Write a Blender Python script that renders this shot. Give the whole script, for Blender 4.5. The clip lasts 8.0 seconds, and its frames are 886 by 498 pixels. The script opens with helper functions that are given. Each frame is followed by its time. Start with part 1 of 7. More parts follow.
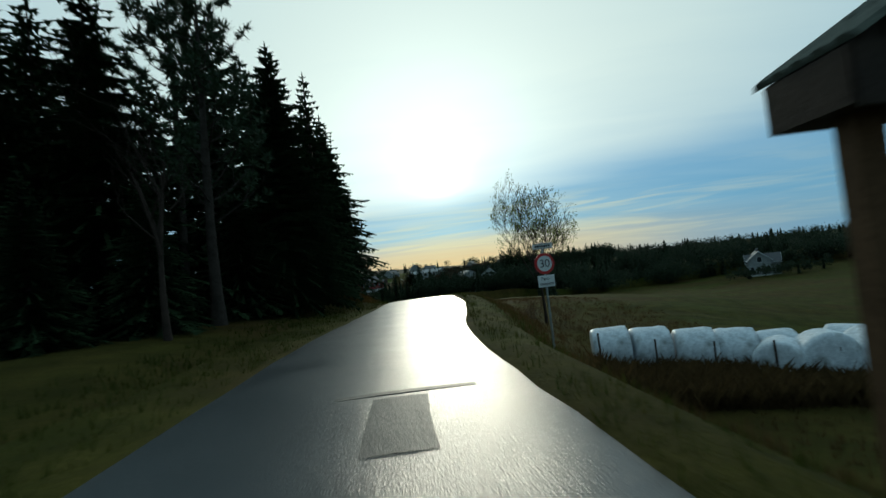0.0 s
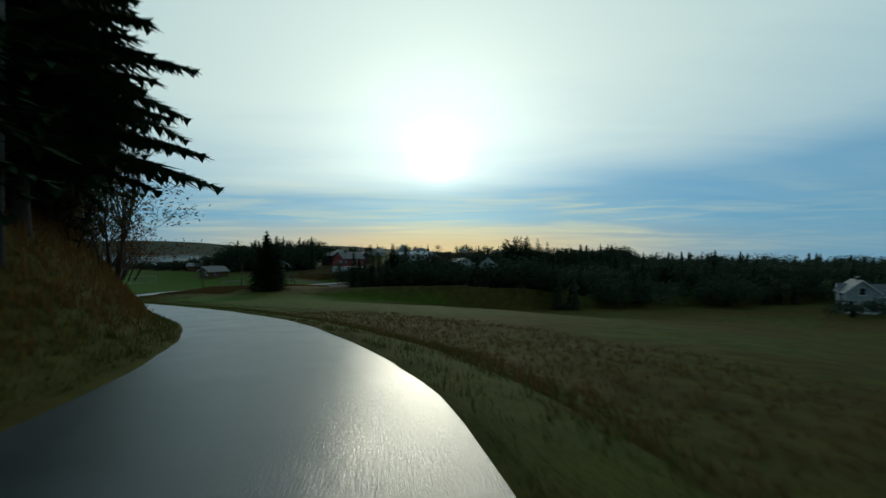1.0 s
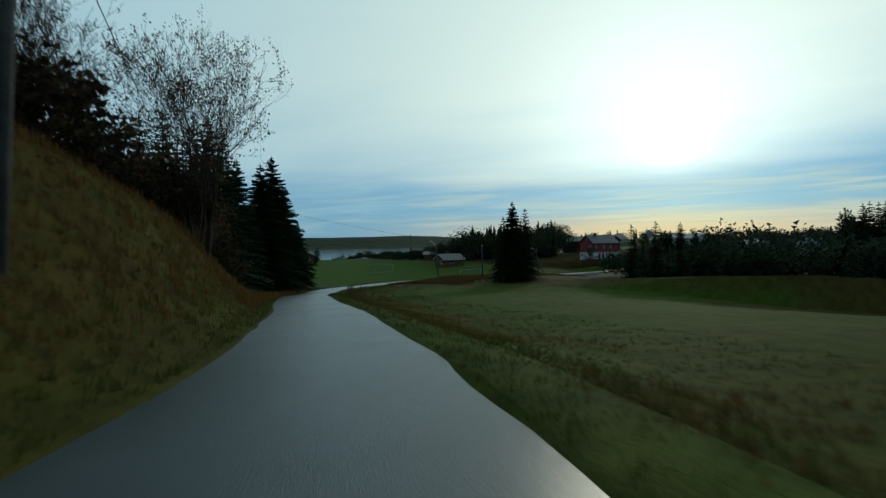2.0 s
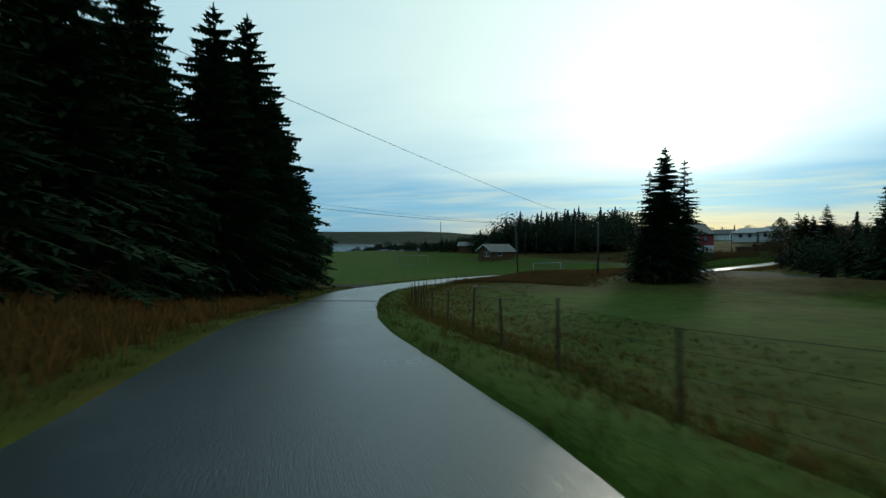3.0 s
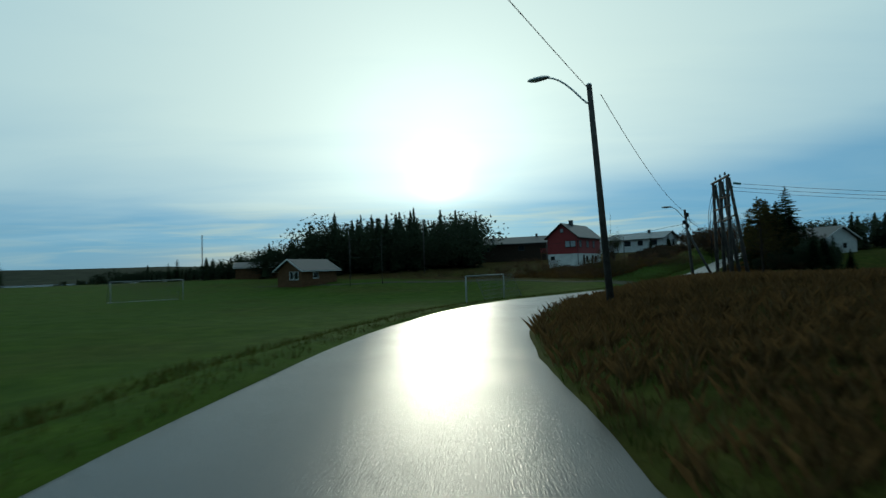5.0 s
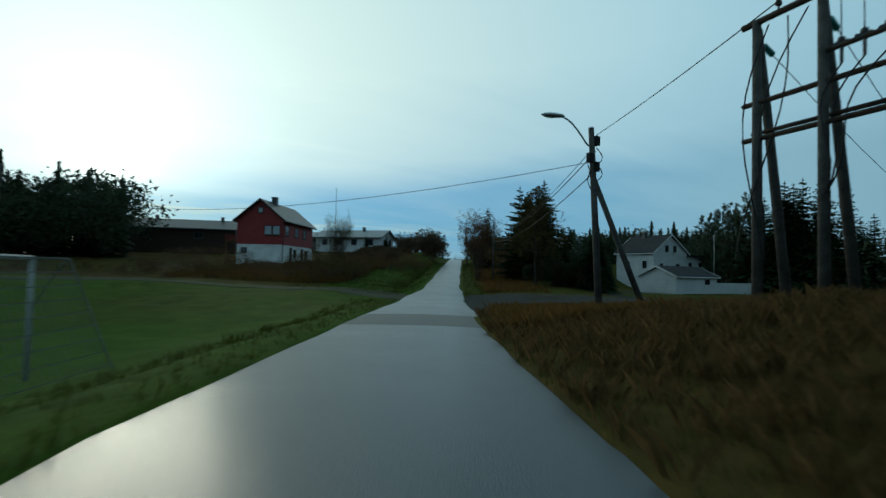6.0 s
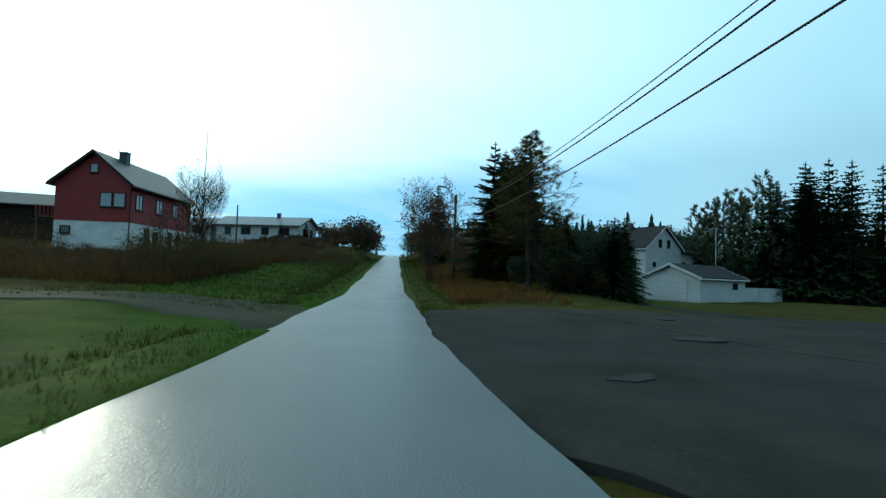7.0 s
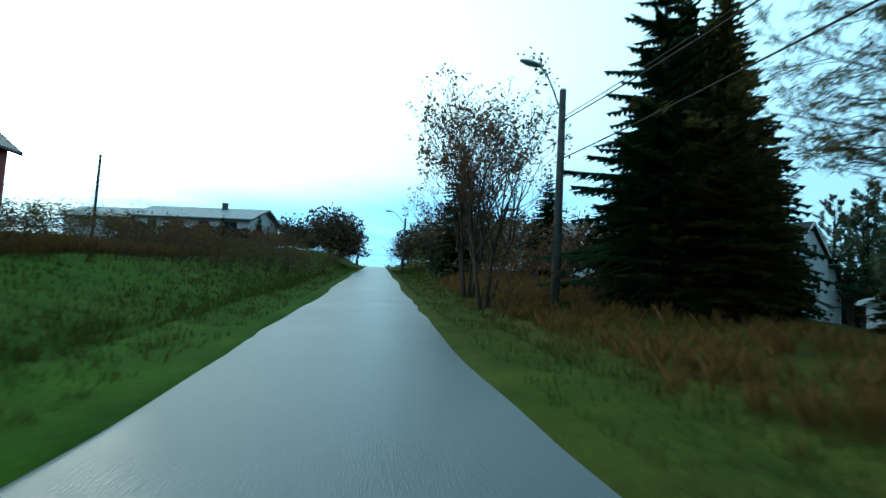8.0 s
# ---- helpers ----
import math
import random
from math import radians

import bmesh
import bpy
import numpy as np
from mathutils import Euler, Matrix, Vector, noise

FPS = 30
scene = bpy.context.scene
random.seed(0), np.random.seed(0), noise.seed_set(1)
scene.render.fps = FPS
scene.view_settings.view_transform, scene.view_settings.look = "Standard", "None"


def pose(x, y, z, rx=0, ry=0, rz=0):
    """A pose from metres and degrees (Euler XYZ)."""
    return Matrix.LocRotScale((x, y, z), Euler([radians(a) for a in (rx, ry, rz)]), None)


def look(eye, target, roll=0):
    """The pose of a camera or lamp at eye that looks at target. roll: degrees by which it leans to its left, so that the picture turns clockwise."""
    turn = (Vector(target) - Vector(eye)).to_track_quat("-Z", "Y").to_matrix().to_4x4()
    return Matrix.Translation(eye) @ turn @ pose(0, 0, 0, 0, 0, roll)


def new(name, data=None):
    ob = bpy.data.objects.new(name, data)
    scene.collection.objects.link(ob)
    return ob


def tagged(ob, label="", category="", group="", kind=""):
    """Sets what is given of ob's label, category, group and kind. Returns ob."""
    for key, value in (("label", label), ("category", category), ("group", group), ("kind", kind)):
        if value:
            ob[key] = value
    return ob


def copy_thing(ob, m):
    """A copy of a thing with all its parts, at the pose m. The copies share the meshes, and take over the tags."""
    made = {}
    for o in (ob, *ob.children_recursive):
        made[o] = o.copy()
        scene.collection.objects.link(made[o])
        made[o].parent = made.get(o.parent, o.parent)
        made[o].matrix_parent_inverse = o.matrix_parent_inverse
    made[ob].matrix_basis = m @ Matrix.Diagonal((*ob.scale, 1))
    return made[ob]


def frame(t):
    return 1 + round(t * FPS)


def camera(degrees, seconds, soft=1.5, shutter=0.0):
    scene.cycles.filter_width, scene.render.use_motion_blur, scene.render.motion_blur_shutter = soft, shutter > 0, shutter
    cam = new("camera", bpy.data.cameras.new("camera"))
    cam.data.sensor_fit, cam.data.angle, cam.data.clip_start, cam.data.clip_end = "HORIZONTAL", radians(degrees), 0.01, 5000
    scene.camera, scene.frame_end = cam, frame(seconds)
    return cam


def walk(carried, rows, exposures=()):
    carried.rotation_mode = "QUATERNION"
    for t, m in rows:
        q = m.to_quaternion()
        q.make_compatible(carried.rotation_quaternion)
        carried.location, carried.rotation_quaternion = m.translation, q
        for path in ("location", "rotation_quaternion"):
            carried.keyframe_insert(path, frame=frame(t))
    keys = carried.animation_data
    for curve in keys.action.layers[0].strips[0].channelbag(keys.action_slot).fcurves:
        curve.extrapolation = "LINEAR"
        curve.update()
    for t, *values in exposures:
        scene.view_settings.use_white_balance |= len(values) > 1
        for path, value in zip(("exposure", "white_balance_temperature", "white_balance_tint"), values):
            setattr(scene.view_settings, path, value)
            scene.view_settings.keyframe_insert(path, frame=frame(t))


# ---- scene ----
# ---- camera ----
cam = camera(80.0, 8.0, soft=1.4, shutter=0.1)
PATH = [
    (0, (0.000, -0.003, -0.450), (-0.015, 1.996, -0.384), -6.9),
    (0.1, (-0.303, 2.732, -0.581), (-0.298, 4.732, -0.546), -6.9),
    (0.2, (-0.565, 5.780, -0.640), (-0.525, 7.776, -0.528), -5.0),
    (0.3, (-0.805, 8.934, -0.715), (-0.728, 10.932, -0.650), -4.0),
    (0.5, (-1.038, 15.919, -0.504), (-0.789, 17.903, -0.453), -2.3),
    (0.7, (-0.832, 23.206, -0.722), (-0.511, 25.180, -0.681), -1.5),
    (1, (-0.896, 33.688, -1.054), (-0.881, 35.688, -1.044), 0.2),
    (1.2, (-2.492, 40.919, -1.490), (-2.812, 42.892, -1.532), -1.2),
    (1.5, (-6.503, 51.344, -2.408), (-7.142, 53.239, -2.441), -1.9),
    (1.8, (-10.087, 58.362, -3.016), (-10.819, 60.223, -2.976), -1.6),
    (2, (-13.833, 63.817, -3.337), (-14.635, 65.649, -3.355), -1.0),
    (2.2, (-17.783, 69.656, -3.854), (-18.603, 71.480, -3.884), -0.7),
    (2.4, (-21.891, 75.547, -4.353), (-22.724, 77.365, -4.390), -0.4),
    (2.6, (-26.393, 81.305, -4.827), (-27.233, 83.119, -4.866), -0.2),
    (2.8, (-31.181, 86.895, -5.281), (-32.023, 88.708, -5.317), 0.0),
    (3, (-36.043, 92.372, -5.723), (-36.884, 94.186, -5.753), 0.1),
    (3.3, (-42.696, 100.758, -6.388), (-43.529, 102.576, -6.408), -0.3),
    (3.5, (-46.358, 106.705, -6.902), (-47.182, 108.527, -6.915), -0.8),
    (3.8, (-51.244, 114.381, -7.594), (-52.064, 116.205, -7.591), -0.7),
    (4, (-53.446, 118.206, -7.874), (-54.241, 120.041, -7.855), -0.6),
    (4.2, (-55.117, 121.619, -7.979), (-55.866, 123.473, -7.916), -1.7),
    (4.4, (-56.698, 125.519, -8.136), (-57.336, 127.412, -8.047), -2.4),
    (4.6, (-58.207, 129.911, -8.357), (-58.662, 131.856, -8.263), -2.5),
    (4.8, (-59.443, 134.715, -8.589), (-59.673, 136.700, -8.502), -2.2),
    (5, (-60.207, 139.853, -8.798), (-60.203, 141.852, -8.720), -1.8),
    (5.3, (-60.030, 148.011, -8.991), (-59.736, 149.988, -8.915), -1.0),
    (5.5, (-58.955, 153.721, -9.026), (-58.522, 155.671, -8.942), -0.5),
    (5.7, (-57.469, 159.550, -9.127), (-56.826, 161.443, -9.052), 0.3),
    (5.9, (-55.619, 165.540, -9.276), (-54.674, 167.301, -9.199), 1.2),
    (6.1, (-52.686, 170.838, -9.461), (-51.517, 172.459, -9.372), 1.3),
    (6.3, (-49.945, 175.040, -9.516), (-48.690, 176.595, -9.428), 1.2),
    (6.5, (-47.916, 178.337, -9.506), (-46.647, 179.881, -9.422), 1.7),
    (6.7, (-46.168, 180.967, -9.531), (-44.900, 182.503, -9.353), 1.3),
    (7, (-43.915, 184.707, -9.713), (-42.639, 186.245, -9.621), 2.1),
    (7.3, (-41.064, 189.333, -9.974), (-39.786, 190.868, -9.868), 3.2),
    (7.5, (-38.702, 193.332, -10.084), (-37.415, 194.858, -9.967), 3.8),
    (7.7, (-35.742, 197.803, -9.930), (-34.451, 199.326, -9.803), 4.0),
    (8, (-31.008, 204.741, -9.863), (-29.684, 206.232, -9.708), 3.2),
]
walk(cam, [(t, look(eye, target, roll)) for t, eye, target, roll in PATH],
     [(0.0, -0.1, 5900, -1.0), (1.0, -0.2, 5900, -2.0), (2.0, -0.1, 5900, -3.0), (3.5, 0.25, 5900, -3.0), (4.2, 0.12, 5800, -5.0), (5.5, -0.18, 5750, -5.0), (6.0, 0.02, 5750, -5.0), (6.2, 0.42, 5750, -5.0), (6.6, 0.6, 5700, -5.0), (7.2, 0.92, 5520, -6.0), (8.0, 1.26, 5280, -8.0)])

# ---- sky and sun: low sun behind thin cloud ----
SUN_EL = radians(10.0)
world = bpy.data.worlds.new("evening_sky")
scene.world = world
world.use_nodes = True


def build_sky():
    nt = world.node_tree
    nodes, links = nt.nodes, nt.links
    nodes.clear()

    def node(kind):
        return nodes.new(kind)

    def math_(op, a, b=None, clamp=False):
        n = node("ShaderNodeMath")
        n.operation, n.use_clamp = op, clamp
        for i, v in enumerate((a, b)):
            if v is None:
                continue
            if isinstance(v, (int, float)):
                n.inputs[i].default_value = v
            else:
                links.new(v, n.inputs[i])
        return n.outputs[0]

    def mix(fac, a, b, blend="MIX"):
        n = node("ShaderNodeMix")
        n.data_type, n.blend_type, n.clamp_factor = "RGBA", blend, True
        for sock, v in ((n.inputs[0], fac), (n.inputs[6], a), (n.inputs[7], b)):
            if isinstance(v, (int, float)):
                sock.default_value = v
            elif isinstance(v, tuple):
                sock.default_value = (*v, 1)
            else:
                links.new(v, sock)
        return n.outputs[2]

    sky = node("ShaderNodeTexSky")
    sky.sky_type, sky.sun_disc = "NISHITA", False
    sky.sun_elevation, sky.sun_rotation = SUN_EL, 0.0
    sky.altitude, sky.air_density, sky.dust_density, sky.ozone_density = 30.0, 1.0, 0.6, 2.5
    tc = node("ShaderNodeTexCoord")
    sep = node("ShaderNodeSeparateXYZ")
    links.new(tc.outputs["Generated"], sep.inputs[0])
    up = math_("MAXIMUM", sep.outputs[2], 0.0)
    dot = node("ShaderNodeVectorMath")
    dot.operation = "DOT_PRODUCT"
    links.new(tc.outputs["Generated"], dot.inputs[0])
    dot.inputs[1].default_value = (0, math.cos(SUN_EL), math.sin(SUN_EL))
    d = math_("MAXIMUM", dot.outputs["Value"], 0.0)
    # cloud sheet, seen from below: streaks along the horizon
    lift = math_("ADD", up, 0.09)
    flat = node("ShaderNodeCombineXYZ")
    links.new(math_("DIVIDE", sep.outputs[0], lift), flat.inputs[0])
    links.new(math_("DIVIDE", sep.outputs[1], lift), flat.inputs[1])
    stretch = node("ShaderNodeMapping")
    stretch.inputs["Scale"].default_value = (0.30, 0.85, 1)
    stretch.inputs["Rotation"].default_value = (0, 0, 0.12)
    links.new(flat.outputs[0], stretch.inputs[0])

    def noise_(scale, detail, rough, dist=0.0):
        n = node("ShaderNodeTexNoise")
        n.inputs["Scale"].default_value, n.inputs["Detail"].default_value = scale, detail
        n.inputs["Roughness"].default_value, n.inputs["Distortion"].default_value = rough, dist
        links.new(stretch.outputs[0], n.inputs["Vector"])
        return n.outputs[0]

    def ramp(v, stops):
        n = node("ShaderNodeValToRGB")
        el = n.color_ramp.elements
        while len(el) < len(stops):
            el.new(0.5)
        for e, (p, c) in zip(el, stops):
            e.position, e.color = p, (c, c, c, 1)
        links.new(v, n.inputs[0])
        return n.outputs[0]

    broad = ramp(noise_(0.55, 4, 0.55, 0.4), [(0.30, 0.0), (0.70, 1.0)])
    fine = ramp(noise_(1.5, 5, 0.55, 0.8), [(0.35, 0.0), (0.75, 1.0)])
    # the edge of the cloud sheet stands low under the sun and climbs to the east
    east = math_("MAXIMUM", sep.outputs[0], -0.1)
    edge = math_("SUBTRACT", up, math_("MULTIPLY", east, 0.12))
    edge = math_("ADD", edge, math_("MULTIPLY", math_("SUBTRACT", broad, 0.5), 0.07))
    veil = ramp(edge, [(0.0, 0.04), (0.085, 0.10), (0.155, 0.62), (0.30, 0.92), (0.6, 1.0)])
    wisps = math_("MULTIPLY", math_("ADD", math_("MULTIPLY", broad, 0.5), math_("MULTIPLY", fine, 0.5)), 0.30)
    cover = math_("ADD", veil, math_("MULTIPLY", wisps, ramp(up, [(0.0, 0.3), (0.12, 1.0), (0.4, 0.6)])), True)
    clear = mix(1.0, sky.outputs[0], (0.030, 0.045, 0.060), "MULTIPLY")
    clear = mix(0.70, clear, (0.098, 0.345, 0.605))
    # far round from the sun the blue is thin and milky
    clear = mix(math_("MULTIPLY", math_("SUBTRACT", 0.88, d), 2.2, True), clear, (0.26, 0.40, 0.48))
    cloud = mix(math_("POWER", d, 2.5), (0.35, 0.52, 0.62), (0.78, 0.83, 0.75))
    col = mix(cover, clear, cloud)
    # warm band along the horizon below the sun
    low = ramp(up, [(0.0, 1.0), (0.025, 0.85), (0.06, 0.0)])
    warm = math_("MULTIPLY", low, math_("POWER", d, 14.0))
    col = mix(math_("MULTIPLY", warm, 0.9), col, (1.00, 0.58, 0.17))
    # thin lit streaks of cloud just above it
    bars = node("ShaderNodeMapping")
    bars.inputs["Scale"].default_value = (2.6, 2.6, 36.0)
    links.new(tc.outputs["Generated"], bars.inputs[0])
    tex = node("ShaderNodeTexNoise")
    tex.inputs["Scale"].default_value, tex.inputs["Detail"].default_value, tex.inputs["Distortion"].default_value = 1.6, 5.0, 0.7
    links.new(bars.outputs[0], tex.inputs["Vector"])
    streak = math_("MULTIPLY", ramp(tex.outputs[0], [(0.44, 0.0), (0.60, 1.0)]), ramp(up, [(0.0, 0.3), (0.03, 0.95), (0.085, 0.75), (0.135, 0.0)]))
    streak = math_("MULTIPLY", streak, math_("ADD", math_("MULTIPLY", fine, 0.75), 0.12))
    col = mix(math_("MULTIPLY", streak, math_("ADD", math_("POWER", d, 6.0), 0.02, True)), col, (0.90, 0.78, 0.44))
    # light scattered through the cloud round the sun
    glow = math_("ADD", math_("ADD", math_("MULTIPLY", math_("POWER", d, 3000.0), 3.0), math_("MULTIPLY", math_("POWER", d, 700.0), 0.45)),
                 math_("ADD", math_("MULTIPLY", math_("POWER", d, 60.0), 0.36), math_("MULTIPLY", math_("POWER", d, 14.0), 0.24)))
    thin = math_("ADD", math_("MULTIPLY", cover, 0.25), ramp(up, [(0.0, 0.05), (0.095, 0.12), (0.15, 0.60), (0.22, 0.75), (0.4, 0.75)]))
    halo = mix(1.0, (1.0, 0.97, 0.84), math_("MULTIPLY", glow, thin), "MULTIPLY")
    col = mix(1.0, col, halo, "ADD")
    # the sky away from the sun is dimmer
    away = math_("ADD", math_("MULTIPLY", dot.outputs["Value"], 0.30), 0.82, True)
    col = mix(1.0, col, away, "MULTIPLY")
    bg, out = node("ShaderNodeBackground"), node("ShaderNodeOutputWorld")
    links.new(col, bg.inputs[0])
    bg.inputs[1].default_value = 1.0
    links.new(bg.outputs[0], out.inputs[0])


build_sky()
sun = new("sun", bpy.data.lights.new("sun", "SUN"))
sun.data.energy, sun.data.angle, sun.data.color = 0.9, radians(6), (1.0, 0.86, 0.66)
sun.matrix_basis = look((0, 0, 0), (0, -math.cos(SUN_EL), -math.sin(SUN_EL)))


# ---- materials ----
def material(name, low, high, scale=4.0, rough=0.8, bump=0.2, fine=40.0, metal=0.0, spots=None, island=False, spec=0.4, piece=False, thin=0.0):
    """Two tones mixed by broad noise, finer grain on top, relief from the grain. spots: a third tone in patches."""
    m = bpy.data.materials.new(name)
    m.use_nodes = True
    nt = m.node_tree
    n, l = nt.nodes, nt.links
    b = n["Principled BSDF"]
    tc = n.new("ShaderNodeTexCoord")

    def noise_(s, detail):
        t = n.new("ShaderNodeTexNoise")
        t.inputs["Scale"].default_value, t.inputs["Detail"].default_value, t.inputs["Roughness"].default_value = s, detail, 0.6
        l.new(tc.outputs["Object"], t.inputs["Vector"])
        return t.outputs[0]

    def spread(v, a, z):
        r = n.new("ShaderNodeMapRange")
        r.inputs["From Min"].default_value, r.inputs["From Max"].default_value = a, z
        l.new(v, r.inputs["Value"])
        return r.outputs[0]

    def mix(f, a, c, blend="MIX"):
        x = n.new("ShaderNodeMix")
        x.data_type, x.blend_type = "RGBA", blend
        for s, v in ((x.inputs[0], f), (x.inputs[6], a), (x.inputs[7], c)):
            if isinstance(v, tuple):
                s.default_value = (*v, 1)
            elif isinstance(v, float):
                s.default_value = v
            else:
                l.new(v, s)
        return x.outputs[2]

    big, small = noise_(scale, 4), noise_(fine, 3)
    if island:
        geo = n.new("ShaderNodeNewGeometry")
        fac = geo.outputs["Random Per Island"]
    elif piece:
        fac = n.new("ShaderNodeObjectInfo").outputs["Random"]
    else:
        fac = spread(big, 0.35, 0.65)
    col = mix(fac, low, high)
    col = mix(0.35, col, mix(spread(small, 0.3, 0.7), tuple(0.6 * c for c in low), tuple(min(1.0, 1.15 * c) for c in high)))
    if spots:
        col = mix(spread(noise_(scale * 0.37, 5), 0.52, 0.66), col, spots)
    l.new(col, b.inputs["Base Color"])
    r = n.new("ShaderNodeMapRange")
    r.inputs["To Min"].default_value, r.inputs["To Max"].default_value = max(0.03, rough - 0.12), min(1.0, rough + 0.12)
    l.new(big, r.inputs["Value"])
    l.new(r.outputs[0], b.inputs["Roughness"])
    b.inputs["Metallic"].default_value = metal
    b.inputs["Specular IOR Level"].default_value = spec
    if bump:
        bp = n.new("ShaderNodeBump")
        bp.inputs["Strength"].default_value, bp.inputs["Distance"].default_value = bump, 0.02
        l.new(small, bp.inputs["Height"])
        l.new(bp.outputs[0], b.inputs["Normal"])
    if thin:
        # leaves and blades let part of the light through
        tr, ms = n.new("ShaderNodeBsdfTranslucent"), n.new("ShaderNodeMixShader")
        l.new(col, tr.inputs["Color"])
        ms.inputs[0].default_value = thin
        l.new(b.outputs[0], ms.inputs[1])
        l.new(tr.outputs[0], ms.inputs[2])
        l.new(ms.outputs[0], n["Material Output"].inputs["Surface"])
    return m


def ground_material():
    """Turf: lush, dry and bare tones by the attributes of the sheet, broken up at two scales."""
    m = bpy.data.materials.new("turf")
    m.use_nodes = True
    n, l = m.node_tree.nodes, m.node_tree.links
    b = n["Principled BSDF"]
    tc = n.new("ShaderNodeTexCoord")

    def noise_(s, detail, rough=0.6):
        t = n.new("ShaderNodeTexNoise")
        t.inputs["Scale"].default_value, t.inputs["Detail"].default_value, t.inputs["Roughness"].default_value = s, detail, rough
        l.new(tc.outputs["Object"], t.inputs["Vector"])
        return t.outputs[0]

    def spread(v, a, z, c=0.0, d=1.0):
        r = n.new("ShaderNodeMapRange")
        for k, x in (("From Min", a), ("From Max", z), ("To Min", c), ("To Max", d)):
            r.inputs[k].default_value = x
        l.new(v, r.inputs["Value"])
        return r.outputs[0]

    def mix(f, a, c):
        x = n.new("ShaderNodeMix")
        x.data_type = "RGBA"
        for s, v in ((x.inputs[0], f), (x.inputs[6], a), (x.inputs[7], c)):
            if isinstance(v, tuple):
                s.default_value = (*v, 1)
            elif isinstance(v, float):
                s.default_value = v
            else:
                l.new(v, s)
        return x.outputs[2]

    lush = n.new("ShaderNodeAttribute")
    lush.attribute_name = "lush"
    broad, mid, grain = noise_(0.09, 5), noise_(0.9, 5), noise_(14.0, 4)
    add = n.new("ShaderNodeMath")
    add.operation, add.use_clamp = "ADD", True
    l.new(lush.outputs["Fac"], add.inputs[0])
    l.new(spread(broad, 0.3, 0.7, -0.28, 0.28), add.inputs[1])
    green = mix(spread(mid, 0.3, 0.7), (0.029, 0.062, 0.005), (0.064, 0.108, 0.010))
    dry = mix(spread(mid, 0.3, 0.7), (0.036, 0.024, 0.007), (0.084, 0.053, 0.015))
    col = mix(add.outputs[0], dry, green)
    wood = n.new("ShaderNodeAttribute")
    wood.attribute_name = "wood"
    col = mix(wood.outputs["Fac"], col, mix(spread(noise_(0.02, 6), 0.35, 0.65), (0.014, 0.022, 0.014), (0.030, 0.042, 0.024)))
    col = mix(spread(grain, 0.25, 0.75, 0.0, 0.45), col, (0.016, 0.017, 0.006))
    l.new(col, b.inputs["Base Color"])
    b.inputs["Roughness"].default_value = 0.95
    b.inputs["Specular IOR Level"].default_value = 0.03
    bp = n.new("ShaderNodeBump")
    bp.inputs["Strength"].default_value, bp.inputs["Distance"].default_value = 0.6, 0.08
    l.new(grain, bp.inputs["Height"])
    l.new(bp.outputs[0], b.inputs["Normal"])
    return m


def asphalt_material(name, low, high, rough):
    """Damp asphalt: dark binder with paler chippings, wheel-worn gloss in broad patches."""
    m = material(name, low, high, scale=0.5, rough=rough, bump=0.0, fine=60.0, spec=0.46)
    n, l = m.node_tree.nodes, m.node_tree.links
    b = n["Principled BSDF"]
    tc = n.new("ShaderNodeTexCoord")
    v = n.new("ShaderNodeTexVoronoi")
    v.inputs["Scale"].default_value = 75.0
    l.new(tc.outputs["Object"], v.inputs["Vector"])
    t = n.new("ShaderNodeTexNoise")
    t.inputs["Scale"].default_value, t.inputs["Detail"].default_value = 9.0, 5.0
    l.new(tc.outputs["Object"], t.inputs["Vector"])
    bp = n.new("ShaderNodeBump")
    bp.inputs["Strength"].default_value, bp.inputs["Distance"].default_value = 0.38, 0.012
    l.new(v.outputs["Distance"], bp.inputs["Height"])
    bq = n.new("ShaderNodeBump")
    bq.inputs["Strength"].default_value, bq.inputs["Distance"].default_value = 0.15, 0.03
    l.new(t.outputs[0], bq.inputs["Height"])
    l.new(bp.outputs[0], bq.inputs["Normal"])
    l.new(bq.outputs[0], b.inputs["Normal"])
    return m


def glass_material(name, tint):
    m = bpy.data.materials.new(name)
    m.use_nodes = True
    b = m.node_tree.nodes["Principled BSDF"]
    b.inputs["Base Color"].default_value = (*tint, 1)
    b.inputs["Roughness"].default_value = 0.06
    b.inputs["Specular IOR Level"].default_value = 0.8
    return m


TURF = ground_material()
ASPHALT = asphalt_material("damp_asphalt", (0.024, 0.032, 0.036), (0.044, 0.053, 0.057), 0.33)
PALE_ASPHALT = asphalt_material("pale_asphalt", (0.052, 0.063, 0.066), (0.088, 0.100, 0.104), 0.36)
DAMP_GRAVEL = material("damp_gravel", (0.018, 0.019, 0.018), (0.036, 0.037, 0.034), 3.0, 0.85, 0.5, 40.0, spec=0.1)
PATCH = asphalt_material("asphalt_patch", (0.018, 0.020, 0.019), (0.034, 0.037, 0.034), 0.55)
GRAVEL = material("gravel", (0.022, 0.022, 0.019), (0.044, 0.042, 0.037), 0.7, 0.92, 0.9, 32.0, spots=(0.020, 0.022, 0.014), spec=0.05)
PALE_GRAVEL = material("grassed_gravel", (0.044, 0.046, 0.026), (0.074, 0.070, 0.046), 0.5, 0.95, 0.9, 32.0, spots=(0.034, 0.046, 0.012), spec=0.04)
NEEDLES = material("spruce_needles", (0.016, 0.030, 0.014), (0.038, 0.058, 0.024), 1.2, 0.9, 0.1, 30.0, island=True, spec=0.03)
